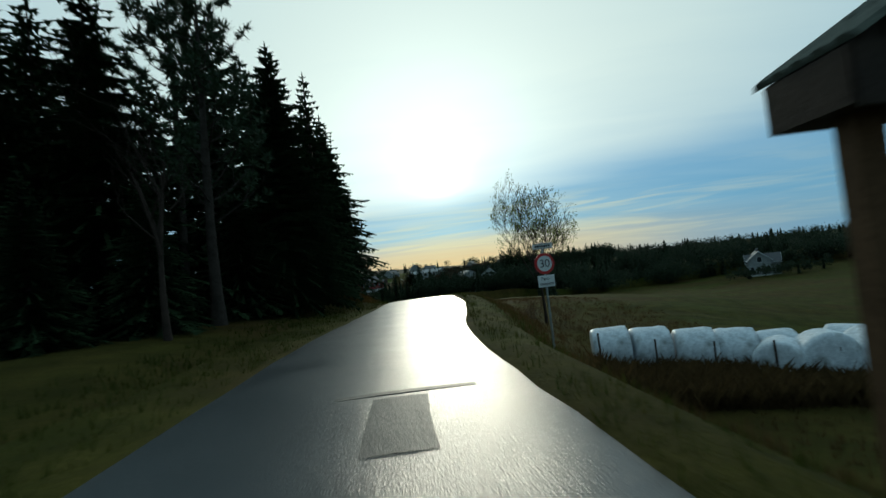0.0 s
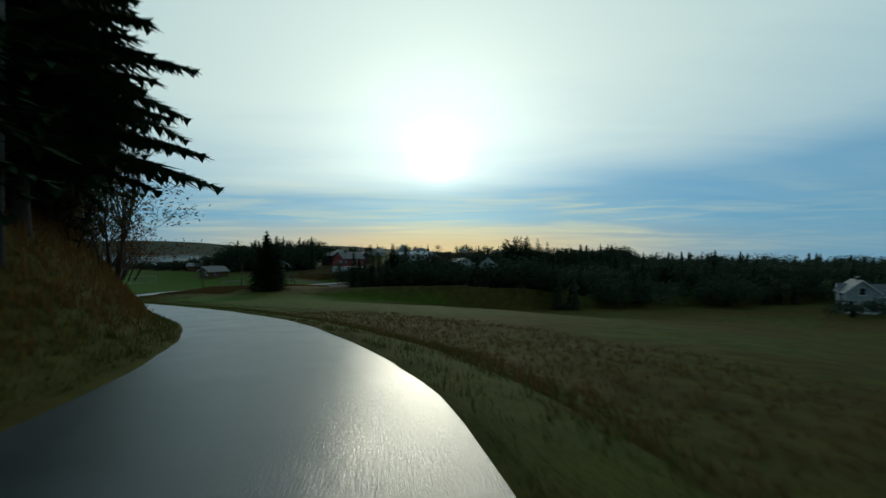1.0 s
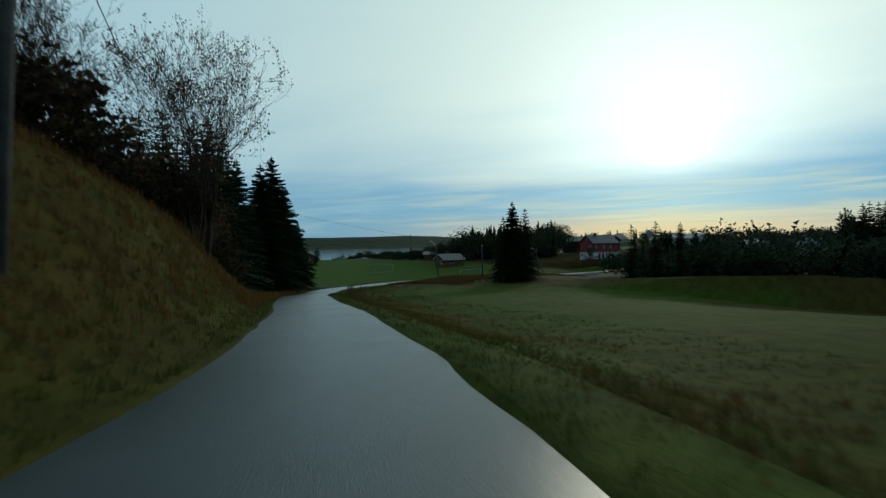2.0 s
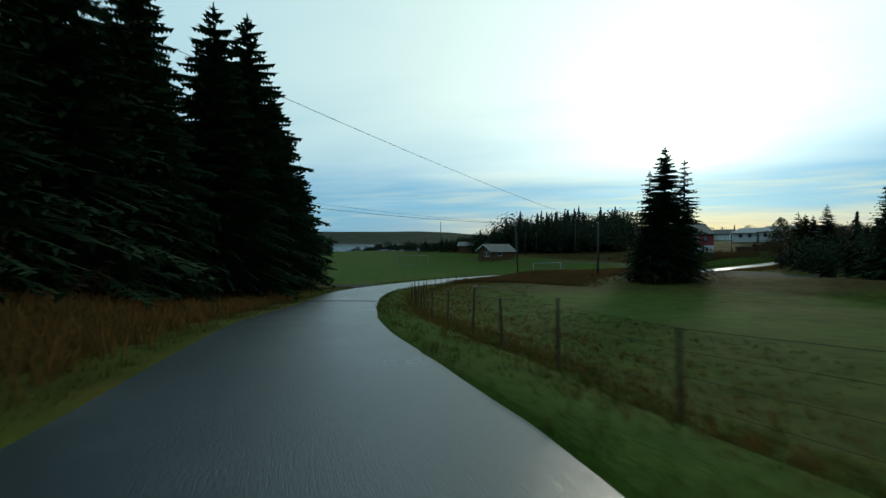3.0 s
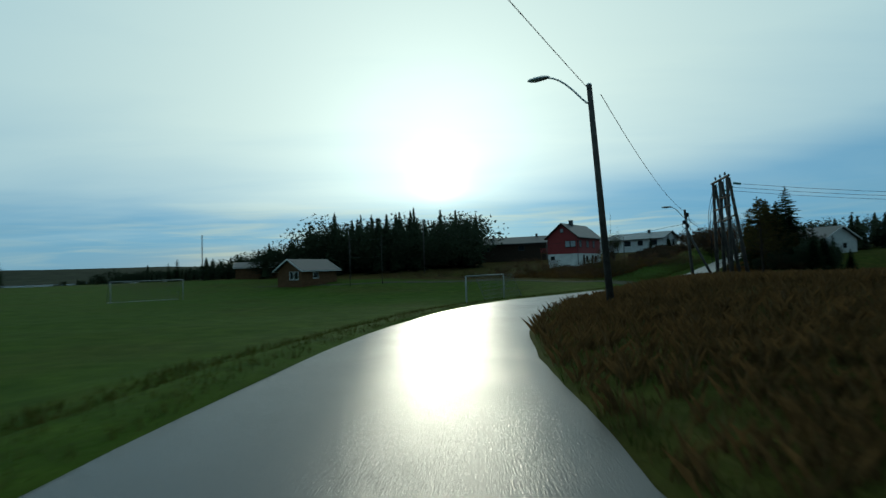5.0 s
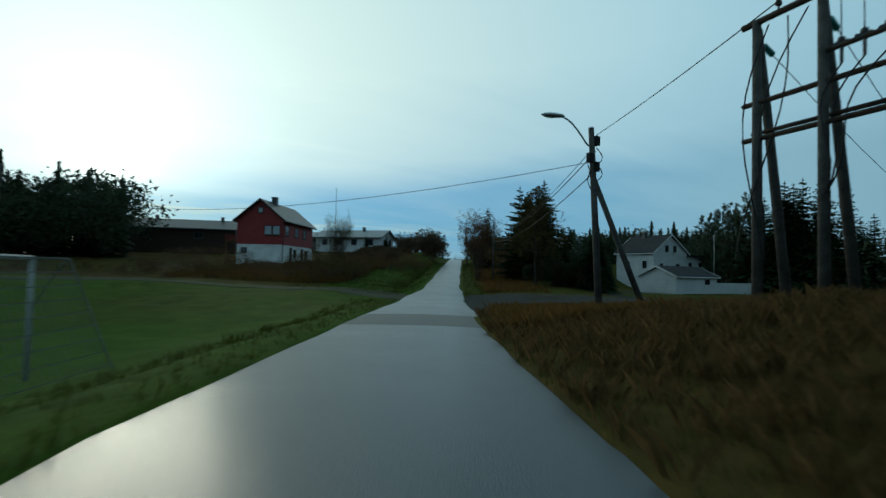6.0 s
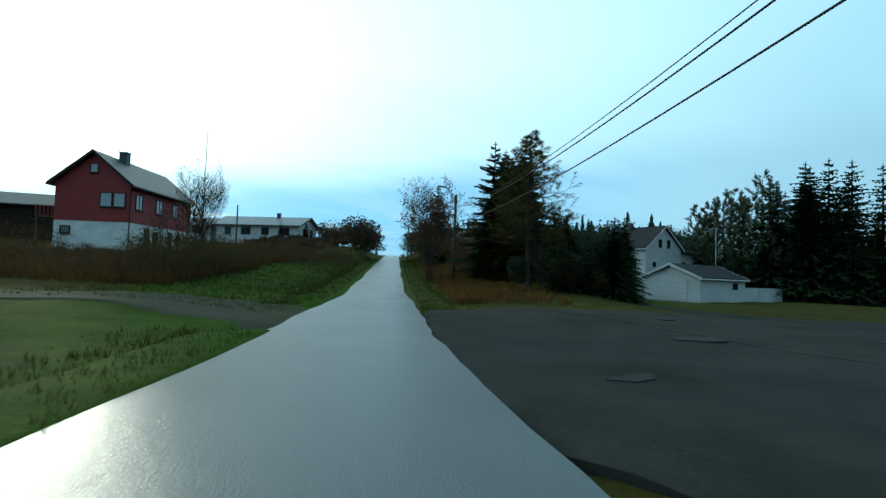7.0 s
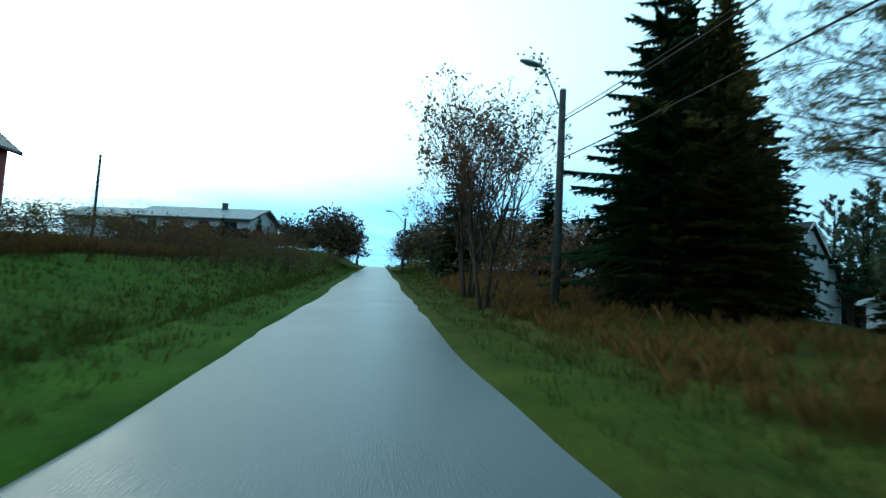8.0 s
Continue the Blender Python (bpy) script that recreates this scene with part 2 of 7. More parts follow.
# lit copy of the needles, warm light in its colour; also the larch's own yellow
NEEDLES_LIT = material("yellow_lit_needles", (0.036, 0.036, 0.010), (0.092, 0.074, 0.022), 1.2, 0.9, 0.1, 30.0, island=True, spec=0.03, thin=0.4)
PINE = material("pine_needles", (0.016, 0.032, 0.014), (0.040, 0.060, 0.024), 1.2, 0.7, 0.1, 30.0, island=True, spec=0.2)
FAR_WOOD = material("far_needles", (0.012, 0.020, 0.010), (0.030, 0.040, 0.018), 0.4, 0.9, 0.0, 8.0, island=True, spec=0.1)
FAR_BROWN = material("bare_thicket", (0.026, 0.018, 0.012), (0.072, 0.046, 0.024), 0.4, 0.9, 0.0, 8.0, island=True, spec=0.05)
BARK = material("bark", (0.026, 0.020, 0.016), (0.060, 0.049, 0.040), 5.0, 0.9, 0.7, 28.0, spec=0.06)
TWIG = material("twigs", (0.026, 0.019, 0.015), (0.062, 0.045, 0.035), 3.0, 0.85, 0.2, 40.0, spec=0.06)
LEAF = material("late_leaves", (0.105, 0.150, 0.026), (0.220, 0.235, 0.048), 2.0, 0.7, 0.0, 20.0, island=True, spec=0.2, thin=0.4)
RUST_LEAF = material("rust_leaves", (0.045, 0.026, 0.013), (0.120, 0.062, 0.024), 2.0, 0.75, 0.0, 20.0, island=True, spec=0.2, thin=0.4)
GRASS = material("verge_grass", (0.024, 0.050, 0.006), (0.070, 0.062, 0.016), 1.0, 0.9, 0.0, 20.0, island=True, spec=0.1, thin=0.45)
STRAW = material("dry_grass", (0.056, 0.032, 0.009), (0.140, 0.082, 0.025), 1.0, 0.9, 0.0, 20.0, island=True, spec=0.1, thin=0.45)
DEAD_GRASS = material("dead_grass", (0.046, 0.029, 0.011), (0.112, 0.072, 0.029), 1.0, 0.9, 0.0, 20.0, island=True, spec=0.1, thin=0.45)
POLE_WOOD = material("weathered_pole", (0.034, 0.031, 0.028), (0.085, 0.080, 0.073), 3.0, 0.85, 0.5, 30.0, spec=0.12)
DARK_WOOD = material("dark_stained_wood", (0.020, 0.014, 0.010), (0.050, 0.034, 0.024), 3.0, 0.7, 0.4, 25.0, spec=0.15)
BROWN_WOOD = material("brown_board", (0.075, 0.040, 0.019), (0.130, 0.072, 0.036), 2.0, 0.8, 0.4, 25.0, spec=0.1)
POST_WOOD = material("fence_post_wood", (0.036, 0.028, 0.020), (0.080, 0.064, 0.048), 4.0, 0.9, 0.5, 30.0, spec=0.08)
RED_PAINT = material("red_house_paint", (0.170, 0.014, 0.016), (0.240, 0.026, 0.026), 1.1, 0.65, 0.15, 30.0)
# white paint greyed down: the dimness of shaded far walls is in its colour
DIMMED_WHITE = material("dimmed_white_paint", (0.18, 0.19, 0.19), (0.30, 0.31, 0.30), 1.0, 0.8, 0.1, 25.0)
WHITE_PAINT = material("white_paint", (0.42, 0.44, 0.45), (0.56, 0.57, 0.56), 1.0, 0.6, 0.1, 25.0)
PLASTER = material("white_plaster", (0.50, 0.50, 0.48), (0.74, 0.74, 0.71), 0.9, 0.85, 0.3, 30.0, spots=(0.36, 0.36, 0.33))
ROOF = material("dark_roof", (0.022, 0.024, 0.026), (0.044, 0.047, 0.050), 1.5, 0.48, 0.25, 25.0, spec=0.45)
ROOF_MATT = material("matt_dark_roof", (0.016, 0.017, 0.019), (0.032, 0.034, 0.037), 1.5, 0.85, 0.3, 25.0, spec=0.12)
ROOF_PALE = material("sheet_roof", (0.15, 0.165, 0.17), (0.26, 0.275, 0.28), 1.2, 0.55, 0.15, 20.0)
TILE = material("mossy_tile", (0.040, 0.050, 0.036), (0.085, 0.090, 0.066), 6.0, 0.85, 0.5, 40.0, piece=True)
METAL = material("galvanised", (0.30, 0.32, 0.33), (0.46, 0.48, 0.49), 4.0, 0.42, 0.05, 30.0, metal=0.8)
BLACK = material("black_cable", (0.012, 0.012, 0.013), (0.030, 0.030, 0.032), 4.0, 0.75, 0.0, 30.0, spec=0.1)
CERAMIC = material("insulator", (0.030, 0.160, 0.150), (0.060, 0.240, 0.220), 6.0, 0.2, 0.0, 30.0)
BALE_WRAP = material("bale_wrap", (0.46, 0.50, 0.53), (0.74, 0.77, 0.79), 4.0, 0.42, 0.9, 11.0, spots=(0.26, 0.27, 0.26))
SIGN_RED = material("sign_red", (0.42, 0.02, 0.02), (0.52, 0.03, 0.03), 3.0, 0.4, 0.0, 30.0)
SIGN_WHITE = material("sign_white", (0.62, 0.63, 0.62), (0.76, 0.77, 0.75), 3.0, 0.4, 0.0, 30.0)
SIGN_BLACK = material("sign_black", (0.012, 0.012, 0.013), (0.022, 0.022, 0.023), 3.0, 0.5, 0.0, 30.0)
NET = material("net_cord", (0.08, 0.085, 0.08), (0.14, 0.145, 0.14), 3.0, 0.9, 0.0, 30.0)
PANE = glass_material("window_glass", (0.020, 0.024, 0.028))
PALE_PANE = glass_material("curtained_glass", (0.24, 0.27, 0.30))
LAMP_GLASS = glass_material("lamp_glass", (0.30, 0.32, 0.32))


def water_material():
    m = bpy.data.materials.new("water")
    m.use_nodes = True
    n, l = m.node_tree.nodes, m.node_tree.links
    b = n["Principled BSDF"]
    b.inputs["Base Color"].default_value = (0.02, 0.03, 0.035, 1)
    b.inputs["Roughness"].default_value = 0.08
    t = n.new("ShaderNodeTexNoise")
    t.inputs["Scale"].default_value, t.inputs["Detail"].default_value = 0.8, 5.0
    tc = n.new("ShaderNodeTexCoord")
    l.new(tc.outputs["Object"], t.inputs["Vector"])
    bp = n.new("ShaderNodeBump")
    bp.inputs["Strength"].default_value, bp.inputs["Distance"].default_value = 0.12, 0.1
    l.new(t.outputs[0], bp.inputs["Height"])
    l.new(bp.outputs[0], b.inputs["Normal"])
    return m


WATER = water_material()


# ---- building blocks ----
def mesh_of(name, verts, faces, mats, slots=None, smooth=False):
    me = bpy.data.meshes.new(name)
    me.from_pydata([tuple(v) for v in verts], [], [tuple(f) for f in faces])
    for m in mats if isinstance(mats, (list, tuple)) else (mats,):
        me.materials.append(m)
    if slots is not None:
        me.polygons.foreach_set("material_index", np.asarray(slots, dtype=np.int32))
    if smooth:
        me.polygons.foreach_set("use_smooth", np.ones(len(me.polygons), dtype=bool))
    me.update()
    return me


def part(name, bm, mat, parent, label="", smooth=False):
    """Links a bmesh, or a ready mesh, as one mesh object under a thing or a part."""
    if isinstance(bm, bpy.types.Mesh):
        me = bm
    else:
        me = bpy.data.meshes.new(name)
        bm.to_mesh(me)
        bm.free()
        me.materials.append(mat)
        if smooth:
            for p in me.polygons:
                p.use_smooth = True
    ob = new(name, me)
    ob.parent = parent
    return tagged(ob, label)


def thing(name, label, category, m=None, group="", kind="", data=None):
    ob = new(name, data)
    if m is not None:
        ob.matrix_basis = m
    return tagged(ob, label, category, group, kind)


def box(bm, x0, y0, z0, x1, y1, z1, bevel=0.0):
    made = bmesh.ops.create_cube(bm, size=1, matrix=Matrix.Translation(((x0 + x1) / 2, (y0 + y1) / 2, (z0 + z1) / 2))
                                 @ Matrix.Diagonal((abs(x1 - x0), abs(y1 - y0), abs(z1 - z0), 1)))
    if bevel:
        edges = list({e for v in made["verts"] for e in v.link_edges})
        bmesh.ops.bevel(bm, geom=edges, offset=bevel, segments=1, affect="EDGES")
    return bm


def one_box(*a, **k):
    return box(bmesh.new(), *a, **k)


def rod(bm, a, b, r0, r1=None, seg=8, caps=True):
    """A tapered round bar from a to b."""
    a, b = Vector(a), Vector(b)
    q = (b - a).to_track_quat("Z", "Y").to_matrix().to_4x4()
    bmesh.ops.create_cone(bm, cap_ends=caps, segments=seg, radius1=r0, radius2=r0 if r1 is None else r1, depth=(b - a).length,
                          matrix=Matrix.Translation((a + b) / 2) @ q)
    return bm


def one_rod(*a, **k):
    return rod(bmesh.new(), *a, **k)


def ball(bm, c, r, seg=8, scale=(1, 1, 1)):
    bmesh.ops.create_uvsphere(bm, u_segments=seg, v_segments=max(4, seg // 2 + 1), radius=r,
                              matrix=Matrix.Translation(c) @ Matrix.Diagonal((*scale, 1)))
    return bm


def prism(bm, outline, y0, y1):
    """An outline in x and z, carried along y."""
    a = [bm.verts.new((x, y0, z)) for x, z in outline]
    b = [bm.verts.new((x, y1, z)) for x, z in outline]
    n = len(a)
    bm.faces.new(a)
    bm.faces.new(b[::-1])
    for i in range(n):
        bm.faces.new((a[i], b[i], b[(i + 1) % n], a[(i + 1) % n]))
    bmesh.ops.recalc_face_normals(bm, faces=bm.faces)
    return bm


def tube_along(points, radius, mat, name, parent=None, label="", category="", seg=5):
    """A thin round cable through points, as a mesh."""
    verts, faces = [], []
    pts = [Vector(p) for p in points]
    for i, p in enumerate(pts):
        d = (pts[min(i + 1, len(pts) - 1)] - pts[max(i - 1, 0)]).normalized()
        u = d.cross(Vector((0, 0, 1)))
        u = u.normalized() if u.length > 1e-4 else Vector((1, 0, 0))
        w = d.cross(u)
        for k in range(seg):
            a = 2 * math.pi * k / seg
            verts.append(p + (u * math.cos(a) + w * math.sin(a)) * radius)
        if i:
            for k in range(seg):
                j = (k + 1) % seg
                faces.append(((i - 1) * seg + k, (i - 1) * seg + j, i * seg + j, i * seg + k))
    me = mesh_of(name, verts, faces, mat, smooth=True)
    if parent:
        return part(name, me, mat, parent, label)
    return thing(name, label, category, data=me)


def sag(a, b, drop, n=16):
    a, b = Vector(a), Vector(b)
    return [a.lerp(b, i / n) - Vector((0, 0, drop * 4 * (i / n) * (1 - i / n))) for i in range(n + 1)]


# ---- the road's line and the lie of the land ----
ROAD_NODES = [
    (6.5, -66.0, -1.50), (3.4, -39.9, -1.70), (0.7, -14.0, -1.70), (-0.6, -1.1, -1.70), (-1.6, 11.6, -1.88), (-1.6, 24.6, -2.02), (-2.6, 37.9, -2.55),
    (-6.6, 49.9, -3.54), (-12.8, 61.2, -4.44), (-20.07, 72.19, -5.37), (-28.08, 82.54, -6.22), (-36.65, 92.69, -7.01), (-44.6, 102.8, -7.84),
    (-51.6, 113.6, -8.81), (-57.4, 125.3, -9.38), (-60.6, 137.7, -9.97), (-60.4, 150.4, -10.25), (-57.1, 163.2, -10.46), (-51.0, 174.7, -10.76),
    (-44.2, 185.6, -10.99), (-37.2, 196.8, -11.20), (-29.9, 207.6, -11.00), (-22.6, 218.4, -10.50), (-8.0, 239.9, -9.10), (6.7, 261.4, -7.80),
    (21.3, 282.9, -6.50), (26.5, 290.5, -6.20), (31.5, 298.0, -6.40), (41.0, 312.0, -7.60), (58.0, 337.0, -10.00), (90.0, 384.0, -11.00)]


def catmull(nodes, step):
    out = []
    p = [np.array(n) for n in nodes]
    p = [2 * p[0] - p[1]] + p + [2 * p[-1] - p[-2]]
    for i in range(1, len(p) - 2):
        n = max(2, int(np.linalg.norm(p[i + 1] - p[i]) / step))
        for k in range(n):
            t = k / n
            out.append(0.5 * (2 * p[i] + (p[i + 1] - p[i - 1]) * t + (2 * p[i - 1] - 5 * p[i] + 4 * p[i + 1] - p[i + 2]) * t * t
                              + (3 * p[i] - p[i - 1] - 3 * p[i + 1] + p[i + 2]) * t ** 3))
    out.append(p[-2])
    return np.array(out)


LINE = catmull(ROAD_NODES, 1.0)
TAN = np.gradient(LINE[:, :2], axis=0)
TAN /= np.linalg.norm(TAN, axis=1)[:, None]
LEFT = np.c_[-TAN[:, 1], TAN[:, 0]]
STATION = np.r_[0, np.cumsum(np.linalg.norm(np.diff(LINE[:, :2], axis=0), axis=1))] - 65.0
# past the bend the lane keeps a little further to the right
LINE[:, :2] -= LEFT * np.interp(STATION, [203, 222, 260, 340], [0.0, 0.42, 0.6, 1.2])[:, None]
HALF = 2.0
# the asphalt narrows on the way up to the crest
LANE = np.interp(STATION, [227, 235], [HALF, 1.70])


def smooth(v, a, b):
    t = np.clip((v - a) / (b - a), 0, 1)
    return t * t * (3 - 2 * t)


def along(x, y):
    """Station, signed offset (left positive) and the road's height for places in the plan."""
    x, y = np.atleast_1d(x).astype(float), np.atleast_1d(y).astype(float)
    s, off, z = np.empty_like(x), np.empty_like(x), np.empty_like(x)
    for i in range(0, len(x), 4000):
        dx, dy = x[i:i + 4000, None] - LINE[None, :, 0], y[i:i + 4000, None] - LINE[None, :, 1]
        d2 = dx * dx + dy * dy
        k = d2.argmin(1)
        r = np.arange(len(k))
        s[i:i + 4000] = STATION[k]
        side = np.sign(dx[r, k] * LEFT[k, 0] + dy[r, k] * LEFT[k, 1])
        off[i:i + 4000] = np.sqrt(d2[r, k]) * np.where(side == 0, 1, side)
        w = 1 / (d2 + 4.0) ** 2
        z[i:i + 4000] = (w * LINE[None, :, 2]).sum(1) / w.sum(1)
    return s, off, z


def wave(x, y):
    return (np.sin(x * 0.31 + 1.3 * np.sin(y * 0.17)) * np.cos(y * 0.27 + 0.8 * np.sin(x * 0.13)) * 0.10
            + np.sin(x * 0.9 + y * 0.6) * np.cos(y * 1.1 - x * 0.4) * 0.035)


def height(x, y, bed=True):
    """The ground's height: the road's grade, its banks and verges, the low pitch, the shore and the far hills."""
    x, y = np.atleast_1d(x).astype(float), np.atleast_1d(y).astype(float)
    s, off, z = along(x, y)
    far = np.abs(off)
    bank_l = np.interp(s, [-60, 20, 33, 46, 68, 80, 95, 104, 113, 120, 140, 158, 172, 205, 215, 222, 245, 262, 290, 340, 380],
                       [0.3, 0.5, 1.3, 3.6, 4.0, 4.7, 4.1, 2.9, 1.3, 0.7, 0.2, -0.4, -0.9, -0.9, -0.4, 0.3, 1.0, 1.1, 2.0, 2.0, 0.5])
    bank_r = np.interp(s, [-60, 0, 12, 24, 40, 70, 110, 140, 163, 174, 196, 204, 212, 232, 245, 290, 340, 380],
                       [-1.0, -2.4, -2.8, -2.3, -1.1, -0.7, -0.75, -0.5, 0.2, 0.8, 0.9, 0.2, -0.1, 0.1, 0.6, 1.2, 1.6, 0.5])
    steep = np.interp(s, [-60, 30, 45, 90, 110, 380], [7.5, 7.5, 6.2, 6.2, 8.0, 8.0])
    up = np.where(off > 0, bank_l * smooth(far, 2.1, steep), bank_r * smooth(far, 2.1, 7.0))
    fall = -4.5 * smooth(far, np.interp(s, [30, 60], [5, 8]), np.interp(s, [30, 60], [38, 70])) * np.interp(s, [-60, 60, 120, 160], [1, 1, 0.4, 0]) * (off < 0)
    # the open fields lie lower than the middle stretch of the road
    fall -= np.interp(s, [30, 50, 85, 113, 142, 150, 170], [0.0, 0.3, 0.95, 1.5, 1.7, 1.7, 0.0]) * smooth(far, 25, 80) * (off < 0)
    z = z + up * (1 - smooth(far, 60, 140)) + fall
    # level ground round the white house
    w = smooth(-off, 10, 19) * smooth(s, 205, 220) * (1 - smooth(y, 219, 229)) * (1 - smooth(x, 40, 70))
    z = z * (1 - w) - 11.35 * w
    plain = np.where(y < 60, -7.7, -10.6)
    z = z * (1 - smooth(far, 70, 210)) + plain * smooth(far, 70, 210)
    z += wave(x, y) * smooth(far, 2.4, 5.0)
    # shore to the north-west, hills beyond the water and the rise with the village
    west = smooth(-x * 0.75 + y * 0.66, 300, 420) * smooth(-x, 130, 260)
    z -= 7.0 * west
    r = np.hypot(x, y - 150)
    z += 8.5 * np.exp(-((x + 40) / 190) ** 2 - ((y - 500) / 70) ** 2)
    z += smooth(r, 1700, 2600) * (50 + 12 * np.sin(np.arctan2(x, y - 150) * 9 + 0.7) + 7 * np.sin(np.arctan2(x, y - 150) * 23)) * smooth(-x, -200, 600)
    z -= 75.0 * smooth(r, 450, 2500) * smooth(x, 60, 600)
    # the bed of the road lies just below its surface
    if bed:
        open_ = ((off < 0) & (s > 208.0) & (s < 228)) | ((off > 0) & (s > 147) & (s < 157.5)) | ((off > 0) & (s > 221) & (s < 230))
        z -= 0.34 * (1 - smooth(far, np.where(open_, HALF + 0.2, HALF + 0.5), np.where(open_, HALF + 1.2, HALF + 1.7))) * (s > -64)
    return z


def ground_at(x, y):
    return float(height(x, y, False)[0])


def lushness(x, y):
    s, off, _ = along(x, y)
    far = np.abs(off)
    left = np.interp(s, [-60, 40, 90, 130, 150, 163, 205, 215, 245, 300, 380], [0.40, 0.12, 0.14, 0.30, 0.55, 1.0, 1.0, 0.75, 0.95, 0.6, 0.5])
    right = np.interp(s, [-60, 10, 30, 60, 85, 110, 145, 160, 172, 206, 215, 235, 380], [0.25, 0.2, 0.2, 0.3, 0.5, 0.74, 0.72, 0.35, 0.12, 0.12, 0.4, 0.35, 0.3])
    v = np.where(off > 0, left, right)
    v = np.where((far > 40) & (s < 130) & (off < 0), 0.22, v)
    v = np.where((off > 8.5) & (s > 226) & (s < 300), 0.12, v)
    v = np.where(np.hypot(x, y - 150) > 350, 0.15, v)
    return np.clip(v, 0, 1)


def axis(fine0, fine1, step, far):
    core = list(np.arange(fine0, fine1 + 0.01, step))
    out, d = [], step
    v = fine1
    while v < far:
        d *= 1.17
        v += d
        out.append(v)
    low, d, v = [], step, fine0
    while v > -far:
        d *= 1.17
        v -= d
        low.append(v)
    return np.array(low[::-1] + core + out)


def build_ground():
    gx, gy = axis(-118, 44, 1.0, 3600), axis(-16, 300, 1.0, 3600)
    X, Y = np.meshgrid(gx, gy)
    x, y = X.ravel(), Y.ravel()
    z = height(x, y)
    nx = len(gx)
    i = np.arange(len(gy) - 1)[:, None] * nx + np.arange(nx - 1)[None, :]
    i = i.ravel()
    faces = np.c_[i, i + 1, i + nx + 1, i + nx]
    me = mesh_of("ground", np.c_[x, y, z].tolist(), faces.tolist(), TURF, smooth=True)
    at = me.attributes.new("lush", "FLOAT", "POINT")
    at.data.foreach_set("value", lushness(x, y).astype(np.float32))
    at = me.attributes.new("wood", "FLOAT", "POINT")
    at.data.foreach_set("value", smooth(np.hypot(x, y - 150), 420, 700).astype(np.float32))
    thing("ground", "rough autumn turf of green and dry brown grass", "ground", kind="structure", data=me)


build_ground()


def strip(name, line, half, mat, label, category, lift=0.03, across=8, ragged=0.12, crown=0.0, kind="structure", sunk=False, seed=3):
    """A band laid over the ground along a line of (x, y) or (x, y, z), with an uneven edge."""
    rng = random.Random(seed)
    line = np.array(line, float)
    t = np.gradient(line[:, :2], axis=0)
    t /= np.linalg.norm(t, axis=1)[:, None]
    n = np.c_[-t[:, 1], t[:, 0]]
    verts, faces = [], []
    half = np.broadcast_to(half, (len(line),))
    wob = [[sum(rng.uniform(-1, 1) for _ in range(2)) * 0.5 for _ in range(len(line))] for _ in range(2)]
    for i in range(len(line)):
        edge = [half[i] + ragged * (0.5 * wob[k][i] + 0.3 * wob[k][i - 1] + 0.35 * math.sin(i * 0.21 + 2 * k)) for k in range(2)]
        for k in range(across + 1):
            u = 2 * k / across - 1
            o = u * (edge[0] if u > 0 else edge[1])
            p = line[i, :2] + n[i] * o
            verts.append([p[0], p[1], line[i, 2] + lift + crown * (1 - u * u) if line.shape[1] > 2 else 0.0])
    verts = np.array(verts)
    if line.shape[1] < 3:
        verts[:, 2] = height(verts[:, 0], verts[:, 1], False) + lift
    w = across + 1
    if sunk:
        for k in (0, across):
            verts[k::w, 2] -= 0.16
        # tuck the gravel under the asphalt where they meet
        verts[:, 2] -= 0.30 * (1 - smooth(np.abs(along(verts[:, 0], verts[:, 1])[1]), HALF - 0.3, HALF + 0.15))
    for i in range(len(line) - 1):
        for k in range(across):
            a = i * w + k
            faces.append((a, a + w, a + w + 1, a + 1))
    # turn the rim down into the ground, so that the band has thickness
    rim = [i * w for i in range(len(line))] + [(len(line) - 1) * w + k for k in range(1, w)] + [i * w + across for i in range(len(line) - 2, -1, -1)] + list(range(across - 1, 0, -1))
    base, m = len(verts), len(rim)
    low = verts[rim].copy()
    low[:, 2] -= 0.14
    verts = np.r_[verts, verts[rim], low]
    for j in range(m):
        k = (j + 1) % m
        faces.append((base + j, base + m + j, base + m + k, base + k))
    me = mesh_of(name, verts.tolist(), faces, mat, smooth=True)
    return thing(name, label, category, kind=kind, data=me)


JOIN = int(np.argmin(abs(STATION - 209.3)))
strip("road", LINE[:JOIN + 1], np.broadcast_to(LANE, (len(LINE),))[:JOIN + 1], ASPHALT, "narrow damp grey asphalt road with ragged edges", "road", lift=0.0, crown=0.04, ragged=0.16)
strip("road", LINE[JOIN:], np.broadcast_to(LANE, (len(LINE),))[JOIN:], PALE_ASPHALT, "paler asphalt road climbing past a gravel yard", "road", lift=0.0, crown=0.04, ragged=0.16)


